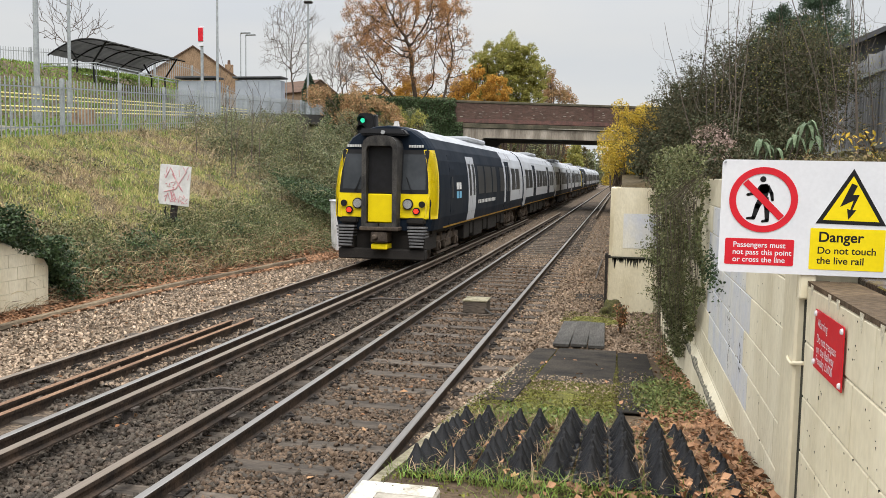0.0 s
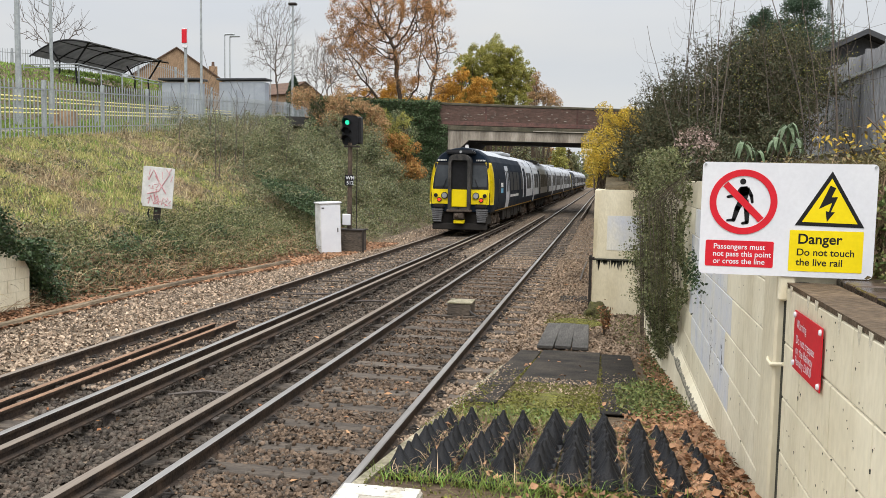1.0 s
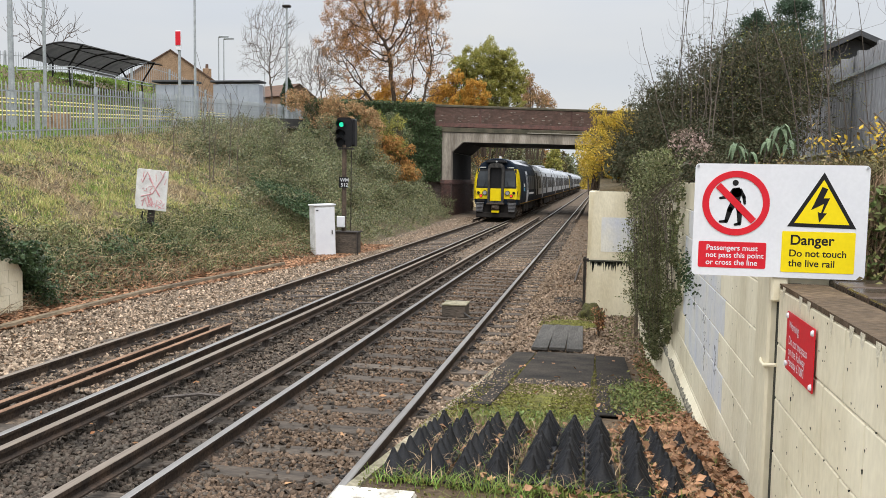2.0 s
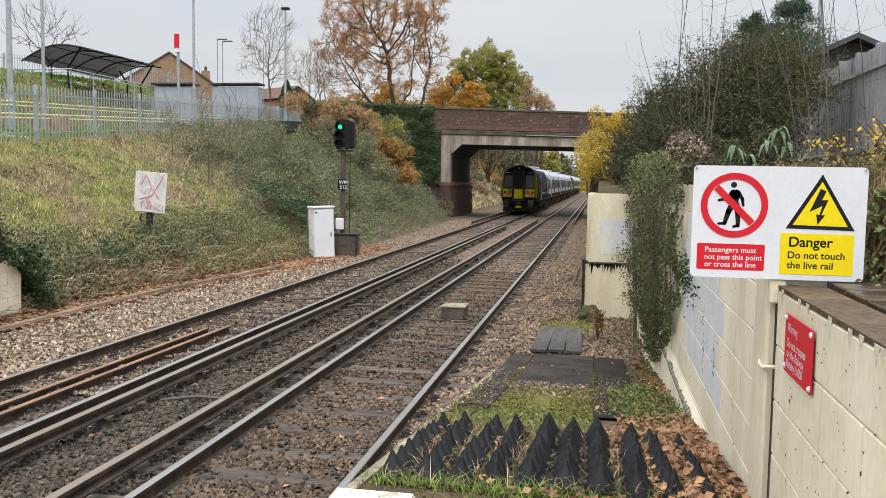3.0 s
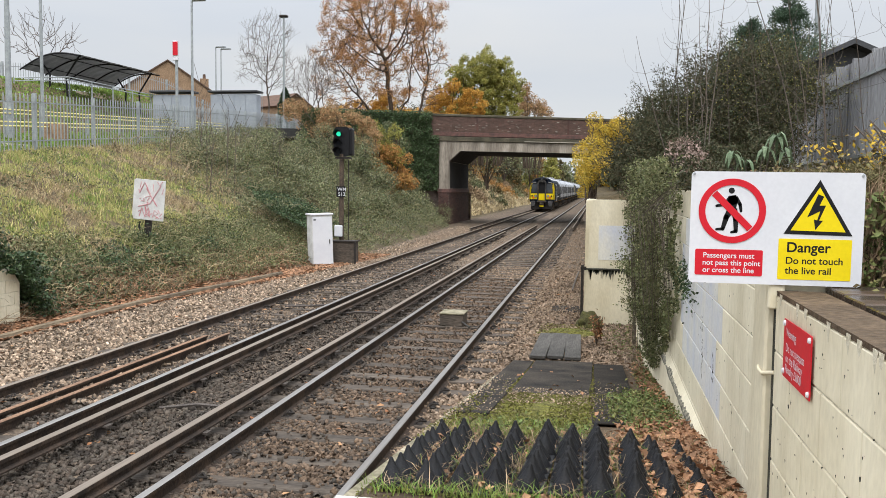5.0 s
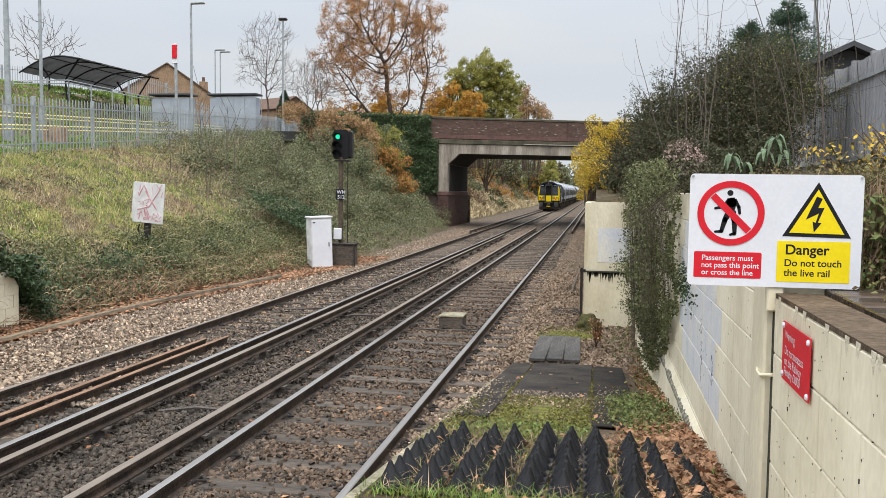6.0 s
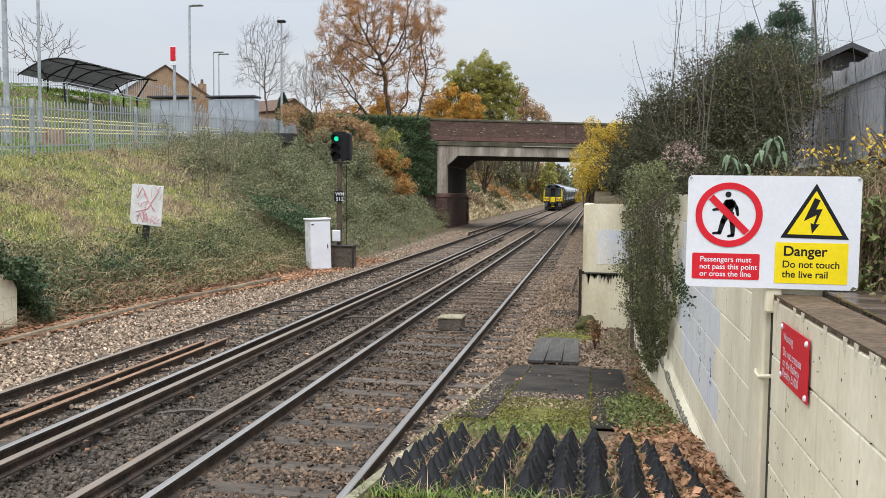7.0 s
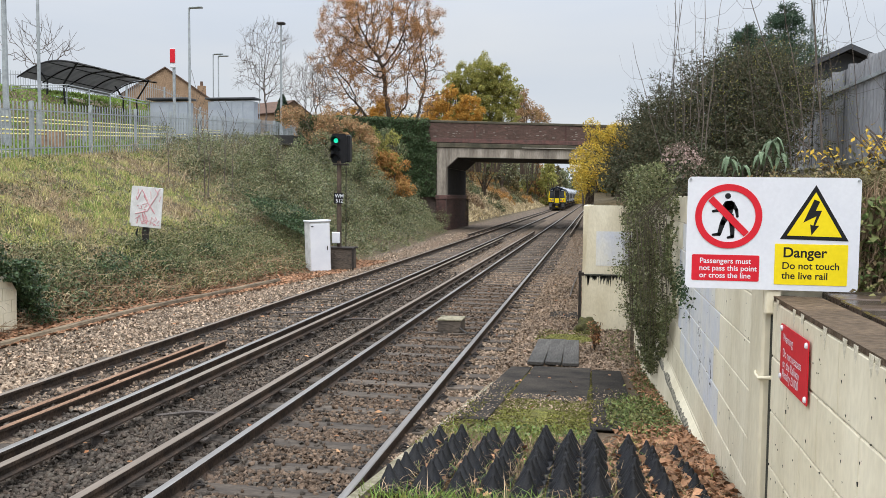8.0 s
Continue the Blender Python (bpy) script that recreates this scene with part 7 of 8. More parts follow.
    w = tagged(empty("weed_stalk", pose(0.02, 14.3, -0.15)), "brown dried weed stalk at the ramp foot", "weed")
    rnd = random.Random(2)
    pts = []
    for i in range(7):
        q = Vector((rnd.uniform(-0.1, 0.1), rnd.uniform(-0.1, 0.1), rnd.uniform(0.3, 0.62)))
        part("stem", pipe(bmesh.new(), [(0, 0, 0), tuple(q * 0.55), tuple(q)], 0.008, 4), M["bark"], w)
        pts += [q * k for k in np.linspace(0.35, 1, 22)]
    part("foliage", leaves("foliage", np.array([tuple(p) for p in pts]) + rng.normal(size=(len(pts), 3)) * 0.03, 0.035, M["brownleaf"]), None, w)


build_ramp_plants()


# ---- hanging shrub on the wall, shrubs above it ----
def spray_shrub(name, balls, mat, base, label, seed, bits=30, per=15, along=17, reach=0.30):
    """A shrub of feathery sprays that stand outwards from many boughs, each spray set with slim leaves."""
    g = np.random.default_rng(seed)
    o = np.array([balls[0][0], balls[0][1], base])
    t = tagged(empty(name, pose(*o)), label, "shrub")
    bl = np.array(balls, float)
    k = np.repeat(np.arange(len(bl)), bits)
    d = g.normal(size=(len(k), 3)) + [0, -0.25, 0.35]
    d /= np.linalg.norm(d, axis=1)[:, None]
    tip = bl[k, :3] + d * (bl[k, 3] * g.uniform(0.45, 1.0, len(k)))[:, None]
    tip[:, 2] = np.maximum(tip[:, 2], base + 0.15)
    bm = bmesh.new()
    for i in range(0, len(tip), 6):
        root = Vector((bl[k[i], 0] * 0.7 + tip[i, 0] * 0.3, bl[k[i], 1], base)) - Vector(o)
        q = Vector(tip[i]) - Vector(o)
        taper(bm, [root, (root + q) * 0.5 + Vector((0, 0, 0.12)), q], [0.02, 0.012, 0.004], 5)
    tagged(part("stems", bm, M["bark"], t), kind="stuff")
    core = clumps(bl[:, :3] - o, bl[:, 3] * 0.93, 21000, shell=0.0)
    core[:, 2] = np.maximum(core[:, 2], 0.02)
    part("inner_foliage", leaves("inner_foliage", core, 0.032, mat, up=0.2), None, t, "dense dark inner leaves")
    m = np.repeat(np.arange(len(tip)), per)
    way = d[m] + g.normal(size=(len(m), 3)) * 0.75 + [0, 0, 0.25]
    way /= np.linalg.norm(way, axis=1)[:, None]
    start = tip[m] + g.normal(size=(len(m), 3)) * 0.09
    long = reach * g.uniform(0.5, 1.3, len(m))
    q = np.repeat(np.arange(len(m)), along)
    f = g.uniform(0, 1, len(q))
    P = start[q] + way[q] * (long[q] * f)[:, None] + g.normal(size=(len(q), 3)) * 0.012
    P[:, 2] = np.maximum(P[:, 2], base + 0.03)
    part("foliage", needles("foliage", P - o, way[q] + g.normal(size=(len(q), 3)) * 0.5, 0.046, 0.0105, M["hedgespray"]), None, t, "feathery olive and brown leaves")
    return t


def spire_conifer(x, y, base, top, mat, seed, slope=0.62, widest=1.25):
    """A pointed conifer: a trunk with upswept boughs that droop at their ends, set with needles."""
    g = np.random.default_rng(seed)
    t = tagged(empty("conifer", pose(x, y, base)), "dark green pointed conifer with feathery drooping sprays", "tree")
    part("trunk", tube(bmesh.new(), (0, 0, -0.3), (0, 0, top - base), 0.09, 0.01, 7), M["bark"], t)
    P, D = [], []
    for i in range(300):
        down = (g.uniform(0, 1) ** 0.75) * 2.9
        l = min(0.10 + slope * down * g.uniform(0.7, 1.15), widest)
        a = g.uniform(0, 2 * np.pi)
        out = np.array([math.cos(a), math.sin(a), 0])
        f = g.uniform(0.1, 1, 100)[:, None]
        c = np.array([0, 0, top - base - down]) + out * l * f + np.array([0, 0, 1.0]) * l * (0.62 * f - 0.42 * f * f)
        P.append(c + g.normal(size=c.shape) * (0.03 + 0.05 * l))
        D.append(out * 0.8 + [0, 0, 0.45] + g.normal(size=c.shape) * 0.5)
    part("sprays", needles("sprays", np.concatenate(P), np.concatenate(D), 0.070, 0.018, mat), None, t)
    return t


def build_wall_growth():
    t = tagged(empty("hanging_ivy", pose(0.7, 11, 2.4)), "small-leaved creeper hanging down the cream wall", "creeper")
    n = 46000
    y = 8.2 + rng.beta(1.6, 1.6, n) * 5.6
    depth = 0.10 + 0.33 * np.sin((y - 8.2) / 5.6 * np.pi) * rng.uniform(0.2, 1, n)
    lowest = np.interp(y, (8.2, 9.0, 10.0, 11.5, 13.0, 13.8), (1.55, 0.95, 0.42, 0.25, 0.45, 1.4)) + 0.22 * np.array([noise.noise((v * 2.2, 0, 0)) for v in y])
    z = 2.75 - (2.75 - lowest) * rng.uniform(0, 1, n) ** 0.9
    gap = np.array([noise.noise((a * 1.6, b * 1.6, 4.0)) + 0.6 * noise.noise((a * 4.5, b * 4.5, 9.0)) for a, b in zip(y, z)])
    depth = depth * np.clip(0.75 + 1.1 * gap, 0.15, 1.5)
    keep = gap > -0.42
    y, z, depth, lowest = y[keep], z[keep], depth[keep], lowest[keep]
    P = np.stack([0.79 - depth * np.clip(0.35 + (z - lowest) / 1.2, 0.25, 1), y, z], 1) - [0.7, 11, 2.4]
    part("foliage", leaves("foliage", P, 0.019, M["creeper"], up=0.2), None, t, "tiny grey-green leaves")
    for i in range(150):
        yy = rng.uniform(8.3, 13.6)
        lo = float(np.interp(yy, (8.2, 9.0, 10.0, 11.5, 13.0, 13.8), (1.55, 0.95, 0.42, 0.25, 0.45, 1.4)))
        x1 = rng.uniform(0.35, 0.7)
        a, b, c = Vector((0.75, yy, 2.5)), Vector((x1, yy + rng.normal() * 0.15, 2.2)), Vector((x1 + 0.08, yy + rng.normal() * 0.25, lo + rng.uniform(-0.1, 0.8)))
        part("strand", pipe(bmesh.new(), [a - Vector((0.7, 11, 2.4)), b - Vector((0.7, 11, 2.4)), c - Vector((0.7, 11, 2.4))], 0.0022, 3), M["twig"], t)
    # a loose sprig over the wall below the sign
    P = np.stack([0.785 - np.abs(rng.normal(0, 0.03, 340)), rng.normal(7.9, 0.42, 340), rng.normal(1.60, 0.09, 340)], 1)
    tagged(part("ivy_sprig", leaves("ivy_sprig", P, 0.020, M["ivy"], up=0.3), None), "small dark ivy sprig on the painted wall", "ivy", kind="stuff")

    spray_shrub("evergreen_shrub", [(1.5, 13.0, 3.1, 0.8), (1.15, 13.6, 3.25, 0.75), (2.1, 13.0, 3.6, 0.9), (2.4, 13.2, 3.7, 0.85), (2.2, 12.6, 3.1, 0.75), (1.7, 14.0, 3.9, 0.75), (2.55, 13.8, 3.9, 0.65), (0.85, 12.4, 2.85, 0.5), (2.2, 14.0, 4.2, 0.6), (1.0, 13.2, 3.3, 0.6), (1.25, 12.8, 2.8, 0.6), (0.6, 13.4, 2.9, 0.5)],
                M["hedge"], 2.3, "large dark evergreen shrub on top of the wall", seed=4)
    shrub("low_shrub", [(1.15, 10.5, 2.75, 0.42), (1.0, 9.2, 2.65, 0.33), (1.05, 11.8, 2.8, 0.45), (1.5, 9.8, 2.75, 0.45), (0.95, 8.0, 2.55, 0.22)], M["hedge"], 14000, 0.02, "straggly low shrub along the wall top", stems=26, seed=6, base=2.35)
    P = clumps([(0.95, 10.2, 2.85), (0.9, 9.4, 2.75), (1.0, 11.2, 2.9), (0.92, 8.7, 2.68)], [0.22, 0.2, 0.2, 0.16], 900)
    tagged(part("heather_sprays", leaves("heather_sprays", P, 0.022, material("heather_bloom", (0.34, 0.24, 0.22), (0.22, 0.17, 0.13), 3, 0.9, island=0.4)), None), "dusty pink flower sprays over the wall top", "flowers", kind="stuff")
    shrub("yellow_shrub", [(-0.05, 20.5, 3.1, 0.75), (0.35, 21.2, 3.6, 0.8), (0.1, 19.8, 2.7, 0.6), (0.8, 21.0, 3.3, 0.8), (-0.15, 22, 2.5, 0.5)], M["yellowleaf"], 40000, 0.026, "golden-yellow shrub spilling over the retaining wall", stems=26, seed=7, base=2.2)
    shrub("green_shrub", [(0.75, 17.5, 2.9, 0.6), (0.9, 16.0, 3.2, 0.7), (0.6, 18.6, 2.9, 0.5)], M["hedge"], 9000, 0.05, "dark green shrub behind the return wall", stems=16, seed=8, base=2.2)
    # conifers behind
    spire_conifer(3.78, 19, 2.9, 6.32, M["conifer"], 41, 0.66, 1.15)
    spire_conifer(3.05, 19.3, 2.9, 5.95, M["conifer"], 42, 0.64, 1.1)
    # plant with long drooping leaves
    t = tagged(empty("broad_leaved_plant", pose(1.38, 8.3, 2.40)), "grey-green plant with large drooping leaves", "plant")
    rnd = random.Random(66)
    for hx, hz, m in ((-0.18, 0.36, 7), (-0.07, 0.30, 5), (0.20, 0.52, 9), (0.10, 0.40, 7), (0.27, 0.38, 6)):
        part("stem", pipe(bmesh.new(), [(hx * 0.2, 0, -0.1), (hx * 0.7, 0.02, hz * 0.6), (hx, 0, hz)], 0.006, 5), M["twig"], t)
        for i in range(m):
            a, l = 6.283 * i / m + rnd.uniform(-0.3, 0.3), rnd.uniform(0.11, 0.17)
            out, sd = Vector((math.cos(a), math.sin(a), 0)), Vector((-math.sin(a), math.cos(a), 0))
            z0 = hz - rnd.uniform(0, 0.05)
            bm = bmesh.new()
            rows = []
            for f, w, dz in ((0.0, 0.004, 0.0), (0.3, 0.020, 0.035), (0.6, 0.021, 0.01), (0.85, 0.012, -0.05), (1.0, 0.002, -0.10)):
                c = Vector((hx, 0, z0)) + out * l * f * 0.8 + Vector((0, 0, dz * l / 0.13))
                rows.append([bm.verts.new(c - sd * w + Vector((0, 0, w * 0.35))), bm.verts.new(c), bm.verts.new(c + sd * w + Vector((0, 0, w * 0.35)))])
            for p, q in zip(rows, rows[1:]):
                for u in (0, 1):
                    bm.faces.new((p[u], p[u + 1], q[u + 1], q[u]))
            part("leaf", bm, M["buddleia"], t, smooth=True)
    # large-leaved plant and yellow-leaved saplings by the sign
    for name, x, y, z, n, size, mat, lab, h in (("yellow_sapling", 2.15, 6.4, 2.2, 100, 0.021, "yellowleaf", "yellow-leaved sapling on the bank", 0.65),
                                                 ("yellow_sapling", 2.0, 5.2, 2.1, 60, 0.018, "yellowleaf", "low yellow-leaved sapling by the timbers", 0.5), ("yellow_sapling", 1.95, 7.2, 2.35, 110, 0.022, "yellowleaf", "yellow-leaved sapling before the metal fence", 0.62), ("yellow_sapling", 2.35, 6.4, 2.35, 110, 0.022, "yellowleaf", "leaning yellow-leaved sapling before the metal fence", 0.6), ("yellow_sapling", 2.5, 7.4, 2.4, 110, 0.022, "yellowleaf", "yellow-leaved sapling by the metal fence", 0.7)):
        t = tagged(empty(name, pose(x, y, z)), lab, "plant")
        rnd = random.Random(n)
        pts = []
        for i in range(6):
            q = Vector((rnd.uniform(-0.38, 0.38), rnd.uniform(-0.3, 0.3), h * rnd.uniform(0.6, 1.1)))
            part("stem", pipe(bmesh.new(), [(0, 0, -0.1), (q.x * 0.4, q.y * 0.4, q.z * 0.6), tuple(q)], 0.007, 4), M["twig"], t)
            pts += [(q.x * (0.4 + 0.6 * k) + rnd.gauss(0, 0.05), q.y * (0.4 + 0.6 * k) + rnd.gauss(0, 0.05), q.z * (0.55 + 0.45 * k) + rnd.gauss(0, 0.03)) for k in (rnd.random() for _ in range(n // 6))]
        for p in pts:
            part("leaf", leaves("leaf", [p], size, M[mat], up=0.6, long=2.2), None, t)
    # bare suckers standing up through the shrubs, with pairs of upswept side shoots
    rnd = random.Random(12)
    for i in range(26):
        x, y = rnd.uniform(0.75, 2.6), rnd.uniform(9.5, 13)
        if i < 9:
            x, y = rnd.uniform(2.0, 3.1), rnd.uniform(7.5, 10.5)
        elif i < 15:
            x, y = rnd.uniform(0.9, 1.5), rnd.uniform(10, 12.5)
        h = rnd.uniform(1.7, 3.2) if i % 3 else rnd.uniform(2.6, 4.0)
        thick = rnd.uniform(0.004, 0.0085)
        t = tagged(empty("bare_sapling", pose(x, y, 2.3)), "tall bare grey-brown sapling with upswept twigs", "sapling", "bare saplings")
        p = Vector((0, 0, -0.1))
        d = Vector((rnd.uniform(-0.14, 0.14), rnd.uniform(-0.1, 0.1), 1))
        n = 9
        stem_pts, radii = [p], [thick]
        turn = rnd.uniform(0, 3.1)
        for s in range(n):
            q = p + d * (h / n)
            stem_pts.append(q)
            radii.append(thick * (1 - 0.85 * (s + 1) / n) + 0.0012)
            turn += 1.57
            if 1 < s < n - 1 and rnd.random() < 0.8:
                for side in (-1, 1):
                    if rnd.random() < 0.85:
                        e = Vector((math.cos(turn), math.sin(turn), 0)) * side
                        l = rnd.uniform(0.22, 0.65) * (1 - 0.5 * s / n)
                        r0 = radii[-1] * 0.55
                        pts = [q, q + e * l * 0.45 + Vector((0, 0, 0.10 * l)), q + e * l * 0.8 + Vector((0, 0, 0.45 * l)), q + e * l * 0.95 + Vector((0, 0, 1.0 * l))]
                        part("twig", taper(bmesh.new(), pts, [r0, r0 * 0.8, r0 * 0.6, 0.001], 4), M["sucker"], t)
            d = (d + Vector((rnd.uniform(-0.10, 0.10), rnd.uniform(-0.10, 0.10), 0))).normalized()
            p = q
        part("stem", taper(bmesh.new(), stem_pts, radii, 6), M["sucker"], t)
    P = np.stack([rng.uniform(1.0, 3.4, 13000), 4.42 + 7.6 * rng.uniform(0, 1, 13000) ** 1.4, np.full(13000, 2.32)], 1)
    P[:, 2] += 0.12 * np.maximum(P[:, 0] - 0.93, 0)
    tagged(part("bank_tangle", blades("bank_tangle", P, 0.17, 0.010, M["litter"], 1.6), None), "dry brown grass and leaf tangle behind the wall", "grass", kind="stuff")
    Q = np.stack([rng.uniform(1.1, 3.4, 5200), rng.uniform(3.6, 9.5, 5200), np.full(5200, 2.36)], 1)
    Q[:, 2] += 0.12 * (Q[:, 0] - 0.93) + 0.10 * np.abs(rng.normal(size=len(Q))) - 0.40 * (Q[:, 1] < 4.4)
    tagged(part("bank_leaf_litter", leaves("bank_leaf_litter", Q, 0.02, M["litter"], up=1.0), None), "brown leaf litter and weeds behind the wall", "leaves", kind="stuff")
    # growth over the step in the ground behind the boards
    n = 6500
    P = np.stack([rng.uniform(0.98, 3.6, n), 4.40 - 0.10 * rng.uniform(0, 1, n), rng.uniform(1.84, 2.42, n)], 1)
    tagged(part("step_tangle", blades("step_tangle", P, 0.12, 0.008, M["browngrass"], 0.9), None), "dead brown grass hanging over the earth step", "grass", kind="stuff")
    P = np.stack([rng.uniform(0.98, 3.6, n), 4.38 - 0.14 * rng.uniform(0, 1, n), rng.uniform(1.84, 2.42, n)], 1)
    P = P[P[:, 0] > 1.2]
    P = P[np.array([noise.noise((a * 2.5, c * 2.5, 3.0)) for a, b, c in P]) > -0.05]
    tagged(part("step_weeds", leaves("step_weeds", P, 0.02, M["weed"], up=0.6, long=2.2), None), "green weeds on the earth step", "weeds", kind="stuff")
    P = np.stack([rng.uniform(1.6, 3.3, 4500), rng.uniform(3.2, 6.5, 4500), np.full(4500, 2.02)], 1)
    P[:, 2] += 0.12 * np.maximum(P[:, 0] - 0.93, 0) + 0.25 * (P[:, 1] > 4.4)
    tagged(part("verge_grass", blades("verge_grass", P, 0.12, 0.010, M["greengrass"], 1.2), None), "green grass tufts behind the boards", "grass", kind="stuff")


build_wall_growth()
P = clumps([(2.2, 12.6, 3.9), (2.7, 12.7, 4.1), (1.6, 12.6, 3.5), (2.9, 12.5, 3.6)], [0.75, 0.6, 0.6, 0.6], 2200)
tagged(part("yellowing_leaves", leaves("yellowing_leaves", P, 0.012, M["oliveleaf"], up=0.4), None), "yellowing leaves caught on the dark shrub", "leaves", kind="stuff")


# ---- shrubs on the bank and by the bridge, and the creeper on its wing wall ----
def build_bridge_growth():
    n = 46000
    x = rng.uniform(-19.5, -10.9, n)
    z = rng.uniform(2.2, 7.6, n)
    fade = np.clip((x + 10.9) / -1.0 + 0.5 * hummock(x, z * 1.5), -1, 1) > np.where(z > 6.0, 0.45, -0.3)
    x, z = x[fade], z[fade]
    y = 59 + 0.42 * (x + 10.9) - 0.10 - 0.7 * rng.uniform(0, 1, len(x)) ** 2 * (0.4 + 1.6 * np.abs(hummock(x * 1.6, z * 1.6)))
    tagged(part("creeper", leaves("creeper", np.stack([x, y, z], 1), 0.068, M["wallivy"], up=0.1), None), "dark green ivy covering the bridge wing wall", "ivy", kind="stuff")
    shrub("russet_shrub", [(-12.9, 53.5, 3.6, 1.3), (-12.2, 52.8, 2.6, 1.0), (-13.6, 54.2, 4.4, 1.1)], M["orangeleaf"], 6500, 0.085, "russet-leaved shrub beside the bridge", stems=20, seed=21, base=1.2)
    rh = random.Random(51)
    shrub("brown_hedge", [(-13.8 - 0.5 * i + rh.uniform(-0.4, 0.4), 52 + 0.3 * i + rh.uniform(-1, 1), 5.7 + 0.10 * i + rh.uniform(-0.6, 0.8), rh.uniform(0.45, 0.95)) for i in range(15)], M["russetleaf"], 11000, 0.07, "brown autumn hedge along the bank top", stems=40, seed=22, base=4.6)
    shrub("bramble_thicket", [(-15.0, 52, 4.9, 1.5), (-13.8, 49, 3.4, 1.5), (-12.2, 47, 2.2, 1.4), (-15.8, 47, 4.2, 1.4), (-14.0, 55.5, 5.2, 1.4), (-12.6, 53.5, 1.8, 1.5), (-11.6, 55.2, 1.2, 1.1), (-11.3, 50.5, 1.0, 1.1), (-12.2, 57.0, 2.2, 1.0)], M["bramble"], 46000, 0.052, "thick olive bramble scrub below the bridge", stems=30, seed=23, base=0.8)
    shrub("bramble_thicket", [(-12.0, 39, 2.0, 1.4), (-13.2, 37, 2.6, 1.3), (-11.2, 36, 1.4, 1.1), (-14.6, 40, 3.2, 1.4), (-16.2, 41, 4.0, 1.3), (-11.0, 42, 1.4, 1.2), (-10.8, 46, 1.1, 1.2)], M["bramble"], 50000, 0.045, "rounded bramble thicket on the bank", stems=30, seed=24, base=0.3)
    shrub("bramble_thicket", [(-12.5, 33.0, 1.7, 0.95), (-14.2, 34.0, 2.6, 0.95), (-11.2, 34.0, 0.9, 0.85), (-15.6, 36.0, 3.3, 0.95), (-13.0, 30.8, 1.7, 0.75), (-10.4, 33.0, 0.5, 0.7), (-16.6, 34.0, 3.5, 0.8), (-11.6, 31.2, 1.1, 0.7)], M["bramble"], 34000, 0.042, "lumpy bramble mound on the bank", stems=26, seed=27, base=0.0)
    shrub("olive_sapling", [(-13.6, 54.0, 5.4, 1.1), (-12.7, 53.6, 4.5, 0.9), (-14.4, 54.0, 6.0, 0.9), (-13.0, 54.2, 6.0, 0.6)], M["oliveleaf"], 4200, 0.065, "twiggy olive-leaved sapling before the ivy", stems=60, seed=25, base=2.2, shell=0.1)
    # thin bare saplings on the bank
    rnd = random.Random(31)
    for i in range(13):
        y = rnd.uniform(30, 40)
        x = -15.6 - rnd.uniform(-1.6, 1.6)
        z = ground_z(x, y)
        t = tagged(empty("bank_sapling", pose(x, y, z)), "thin bare sapling rising from the bank", "sapling", "bank saplings")
        bm = bmesh.new()
        h = rnd.uniform(1.8, 4.2)
        p = Vector((0, 0, -0.1))
        d = Vector((rnd.uniform(-0.1, 0.1), rnd.uniform(-0.1, 0.1), 1))
        stem_pts = [p]
        for s in range(6):
            q = p + d * h / 6
            stem_pts.append(q)
            if s > 1:
                a = rnd.uniform(0, 6.28)
                part("twig", pipe(bmesh.new(), [q, q + Vector((math.cos(a) * 0.35, math.sin(a) * 0.35, 0.7))], 0.008, 4), M["twig"], t)
            p = q
        part("stem", taper(bm, stem_pts, [0.022 * (1 - j / 7.5) for j in range(7)], 5), M["twig"], t)


build_bridge_growth()


# ---- trees behind ----
grown_tree("autumn_oak", (-17.9, 74, 6.4), [[(-17.9, 74, 5.8), (-17.9, 74, 8.6), (-18.3, 74, 11.5), (-18.6, 74, 14.0)], [(-18.4, 74.2, 5.8), (-19.4, 74, 8.4), (-21.2, 74, 10.6)], [(-17.8, 74, 8.2), (-16.6, 74.4, 10.0), (-16.2, 74, 11.4)]],
           [(-19.0, 74, 15.6, 4.4), (-22.0, 74, 13.4, 2.9), (-18.6, 74, 19.2, 3.3), (-22.2, 74, 16.8, 2.6), (-16.0, 74, 17.2, 2.6), (-21.6, 74, 10.4, 2.3), (-17.6, 74, 11.6, 2.2), (-23.4, 74, 11.2, 1.5)],
           "tall broad tree with thinning orange-brown autumn leaves", n=2300, step=0.42, reach=3.4, kill=0.72, seed=11, leaf=0.070, count=46000, mat=M["oakleaf"], sigma=0.16, sparse=0.12)
grown_tree("leaning_oak", (-15.9, 73, 6.4), [[(-15.9, 73, 5.8), (-15.4, 73, 8.6), (-14.6, 73, 11.6)]],
           [(-14.6, 73, 13.4, 2.0), (-15.2, 73, 16.0, 1.8), (-14.3, 73, 10.6, 1.4)],
           "slender leaning tree with sparse brown autumn leaves", n=420, step=0.4, reach=3.0, kill=0.7, seed=12, leaf=0.08, count=4200, mat=M["oakleaf"], sigma=0.16, sparse=0.1)
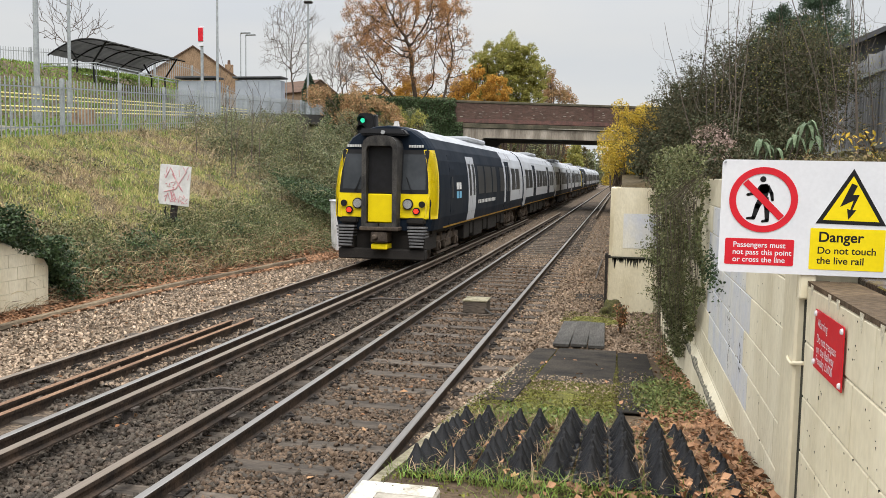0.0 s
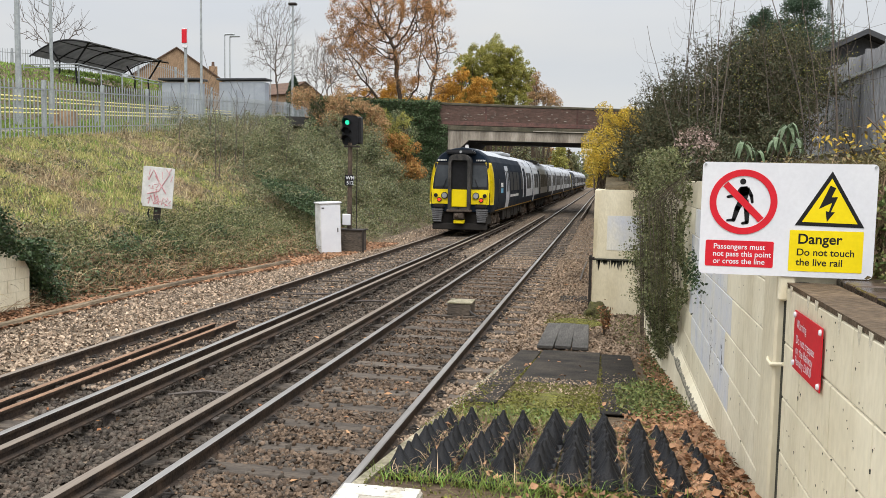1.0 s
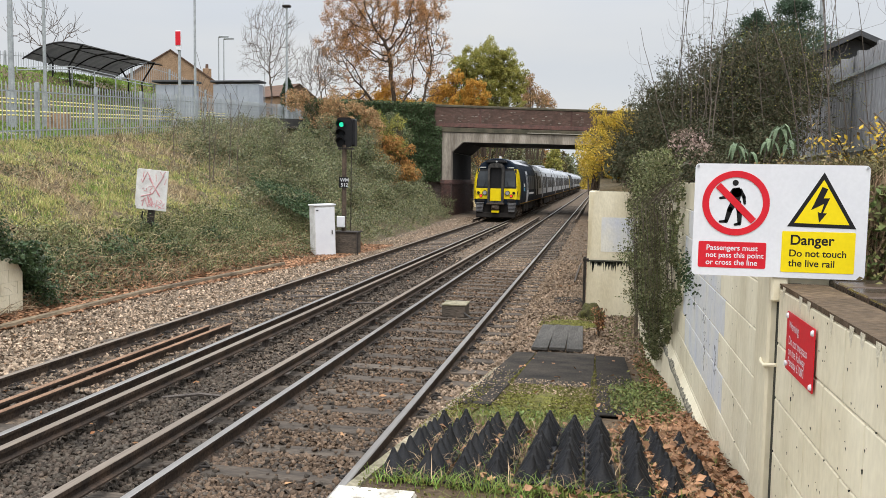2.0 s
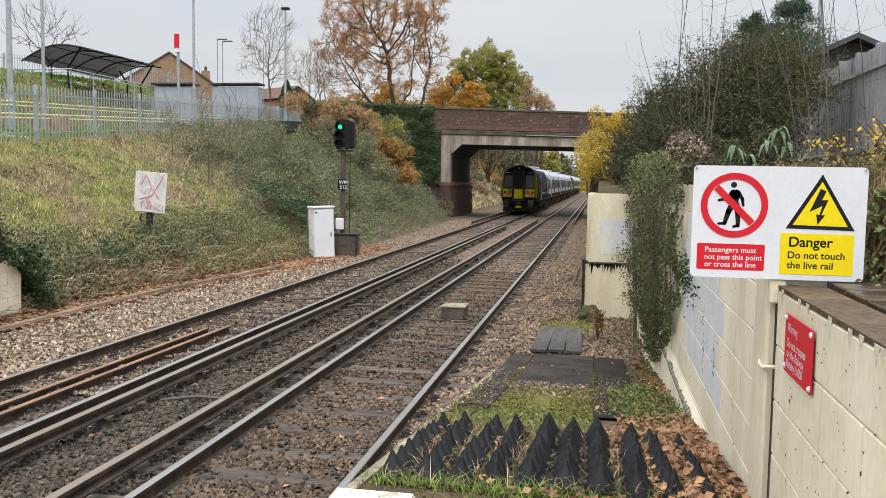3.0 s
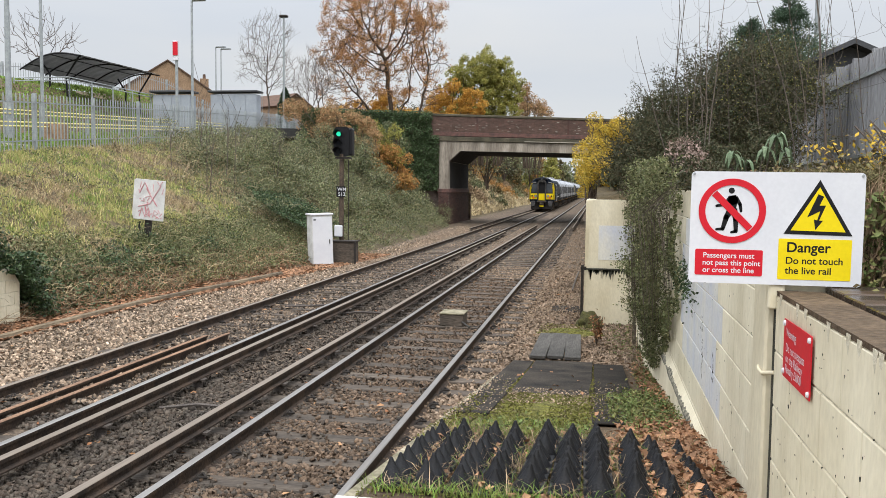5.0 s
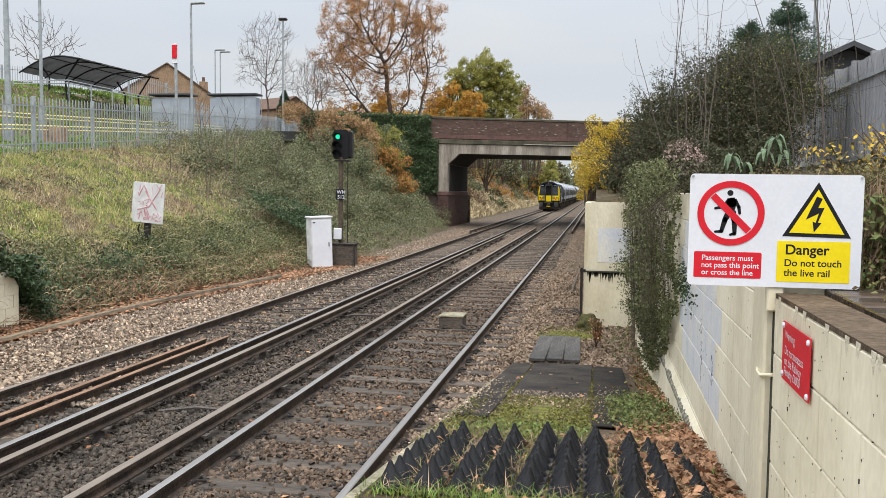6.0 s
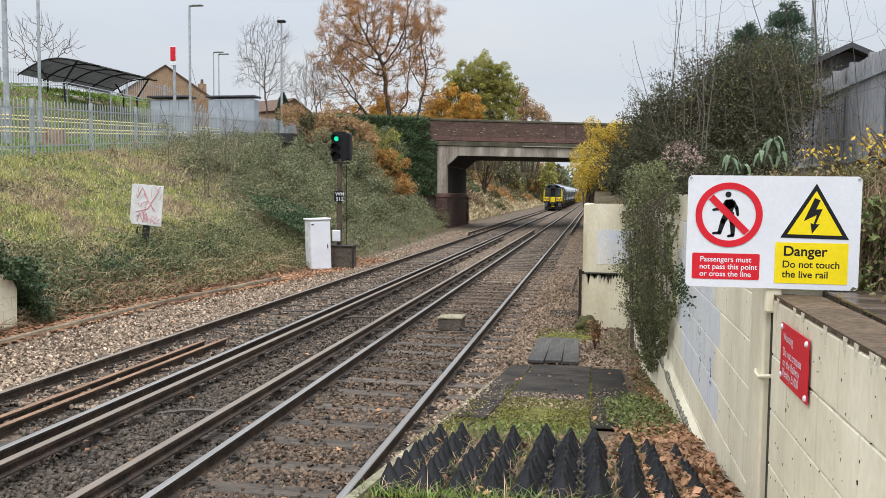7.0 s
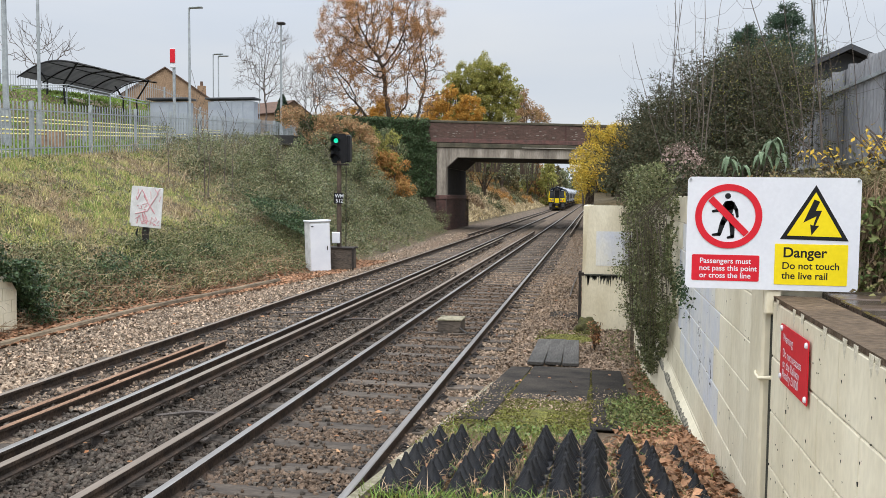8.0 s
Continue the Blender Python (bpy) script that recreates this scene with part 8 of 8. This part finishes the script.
shrub("olive_tree", [(-12.9, 95, 14.0, 3.4), (-16.0, 95, 12.6, 2.3), (-10.4, 95, 13.2, 2.5), (-12.9, 95, 15.9, 2.2), (-10.9, 95, 15.1, 1.9), (-15.0, 95, 14.7, 2.0), (-13.0, 95, 10.6, 3.0), (-10.2, 95, 10.8, 2.3), (-16.0, 95, 10.4, 2.4)], M["oliveleaf"], 60000, 0.11, "round-crowned tree with dense olive-green leaves", "tree", stems=22, seed=5, base=5.0, stem_r=0.09, bits=80, bump=(0.08, 0.22), shell=0.1)
shrub("golden_tree", [(-15.2, 84, 11.0, 1.4), (-14.2, 84, 12.3, 1.0), (-16.2, 84, 10.2, 1.3), (-12.4, 84, 11.3, 1.1), (-11.7, 84, 10.0, 1.2), (-13.6, 84, 9.8, 1.6), (-15.2, 84, 8.8, 1.8), (-17.4, 84, 8.8, 1.6), (-12.2, 84, 8.9, 1.5)], M["goldleaf"], 32000, 0.085, "smaller tree with golden autumn leaves", "tree", stems=18, seed=6, base=6.0, stem_r=0.05, bits=60, bump=(0.09, 0.25), shell=0.1)
shrub("golden_tree", [(-19.6, 80, 9.4, 1.6), (-21.2, 80, 9.2, 1.5), (-22.8, 80, 9.6, 1.2), (-18.2, 80, 9.0, 1.2), (-24.3, 80, 9.0, 1.2), (-20.4, 80, 10.6, 1.0)], M["goldleaf"], 15000, 0.085, "golden-leaved small tree below the tall oak", "tree", stems=18, seed=16, base=6.2, stem_r=0.05, bits=40, bump=(0.1, 0.3), shell=0.1)
shrub("copper_tree", [(-8.6, 105, 12.0, 1.9), (-7.0, 105, 11.4, 1.4), (-9.0, 105, 14.0, 1.2)], M["russetleaf"], 8000, 0.10, "thin copper-leaved tree above the bridge", "tree", stems=20, seed=8, base=5.0, stem_r=0.05)
for x, y, z, top, wide, sd, lab in ((-26.2, 66, 6.8, 15.8, 1.9, 9, "bare grey winter tree with fine twigs"), (-23.4, 70, 7.0, 13.6, 1.3, 10, "slim bare grey winter tree with fine twigs"),
                                   (-21.6, 66, 6.6, 12.4, 0.9, 14, "slender bare birch by the road"), (-24.9, 72, 6.6, 13.0, 1.2, 15, "slender bare winter tree behind the lamp")):
    grown_tree("bare_tree", (x, y, z), [[(x, y, z - 0.5), (x + 0.1, y, z + 2.0), (x - 0.1, y, z + (top - z) * 0.45)]],
               [(x, y, top - wide, wide), (x - 0.3 * wide, y, top - 1.9 * wide, wide), (x + 0.4 * wide, y, top - 2.3 * wide, wide * 0.9)], lab, n=int(420 * wide), step=0.30, reach=2.2, kill=0.42, seed=sd, tip=0.0055, lift=0.42, bark="twig", twig=0.6)
grown_tree("bare_tree", (-40.6, 58, 7.5), [[(-40.6, 58, 7.0), (-40.5, 58, 10.6)]], [(-41.9, 58, 12.6, 1.4), (-39.3, 58, 12.7, 1.4), (-40.6, 58, 13.3, 1.4)], "bare spreading tree behind the shelter", n=300, step=0.36, reach=3.0, kill=0.6, seed=12, tip=0.010, lift=0.45, bark="twig", twigs=2, twig=0.8)
for i, (x, y, z, h, mt) in enumerate(((-25.5, 68, 7.0, 3.4, "conifer"),)):
    t = tagged(empty("small_conifer", pose(x, y, z)), "small dark green conifer by the houses", "tree")
    part("trunk", tube(bmesh.new(), (0, 0, -0.3), (0, 0, h), 0.08, 0.02, 6), M["bark"], t)
    zz, a = rng.uniform(0, 1, 2500), rng.uniform(0, 6.28, 2500)
    q = 0.9 * (1 - zz) ** 0.6 * (0.7 + 0.3 * np.sin(a * 4 + zz * 9))
    part("sprays", leaves("sprays", np.stack([q * np.cos(a), q * np.sin(a), h * zz], 1), 0.12, M[mt], long=2.2), None, t)
# woods along the cutting beyond the bridge
rnd = random.Random(77)
for i in range(33):
    left = i < 24
    y = 84 + i * 5.0 if left else 130 + (i - 24) * 20
    x = -14.5 - rnd.uniform(0, 8) if left else 4 + rnd.uniform(0, 6)
    mt, lab = rnd.choice((("oliveleaf", "olive-green tree along the cutting"), ("orangeleaf", "orange-brown tree along the cutting"), ("bramble", "dark green tree along the cutting"), ("litter", "thinly brown-leaved tree along the cutting"), ("hedge", "dark evergreen tree along the cutting")))
    tree("cutting_tree", x, y, ground_z(x, y), rnd.uniform(5, 9), 0.16, M[mt], 2400, 0.15, lab, seed=100 + i, depth=2, spread=0.6, scatter=0.75, trunk=0.15, group="cutting trees")
for i in range(44):
    y = 70 + i * 3.1
    x = foot(y) - (0.8 + 2.0 * (i % 4) + rnd.uniform(0, 1.6))
    z = ground_z(x, y)
    mt = rnd.choice(("bramble", "litter", "browngrass", "straw", "bramble", "litter", "orangeleaf"))
    shrub("cutting_shrub", [(x, y, z + 0.5, 0.9), (x - 0.9, y + 1, z + 0.8, 1.1)], M[mt], 1000, 0.12, "scrubby bush on the cutting beyond the bridge", stems=6, seed=200 + i, base=z)
for i in range(13):
    x, y = -25 + i * 1.5 + rnd.uniform(-0.6, 0.6), 185 + rnd.uniform(-25, 40)
    if x > -9.5:
        x, y = x - 1.5, y + 60
    mt = rnd.choice(("bramble", "litter", "oliveleaf", "bramble", "orangeleaf"))
    h = rnd.uniform(7, 11)
    shrub("lineside_tree", [(x, y, 1.5, 2.2), (x + rnd.uniform(-1, 1), y, h * 0.45, 2.5), (x + rnd.uniform(-1, 1), y, h * 0.7, 2.2), (x, y, h - 1.2, 1.5)], M[mt], 2600, 0.27, "tall muted autumn tree far along the line", "tree", stems=10, seed=300 + i, base=0.2, stem_r=0.09, bits=24, bump=(0.15, 0.4), shell=0.1)
# far woods that close the view
pts = []
for i in range(60):
    a = -70 + i * 2.6
    pts.append((a + rnd.uniform(-2, 2), 330 + rnd.uniform(-30, 40), rnd.uniform(3, 9) if abs(a + 4) > 6 else 2))
P = clumps(pts, [rnd.uniform(4, 7) for _ in pts], 20000)
tagged(part("far_woods", leaves("far_woods", P, 0.8, M["bramble"]), None), "misty woods in the far distance", "woods", kind="stuff")


def motions():
    x = (RAIL[0] + RAIL[1]) / 2
    walk(train, [(t, pose(x, y, 0)) for t, y in (
        (0, 21.9), (0.5, 29.1), (1, 36.5), (1.5, 44.0), (2.25, 55.3), (3, 66.6), (3.5, 74.0), (4, 81.3), (4.5, 88.6), (5.25, 99.8), (6, 110.9), (7, 125.4), (8, 139.5))])


motions()
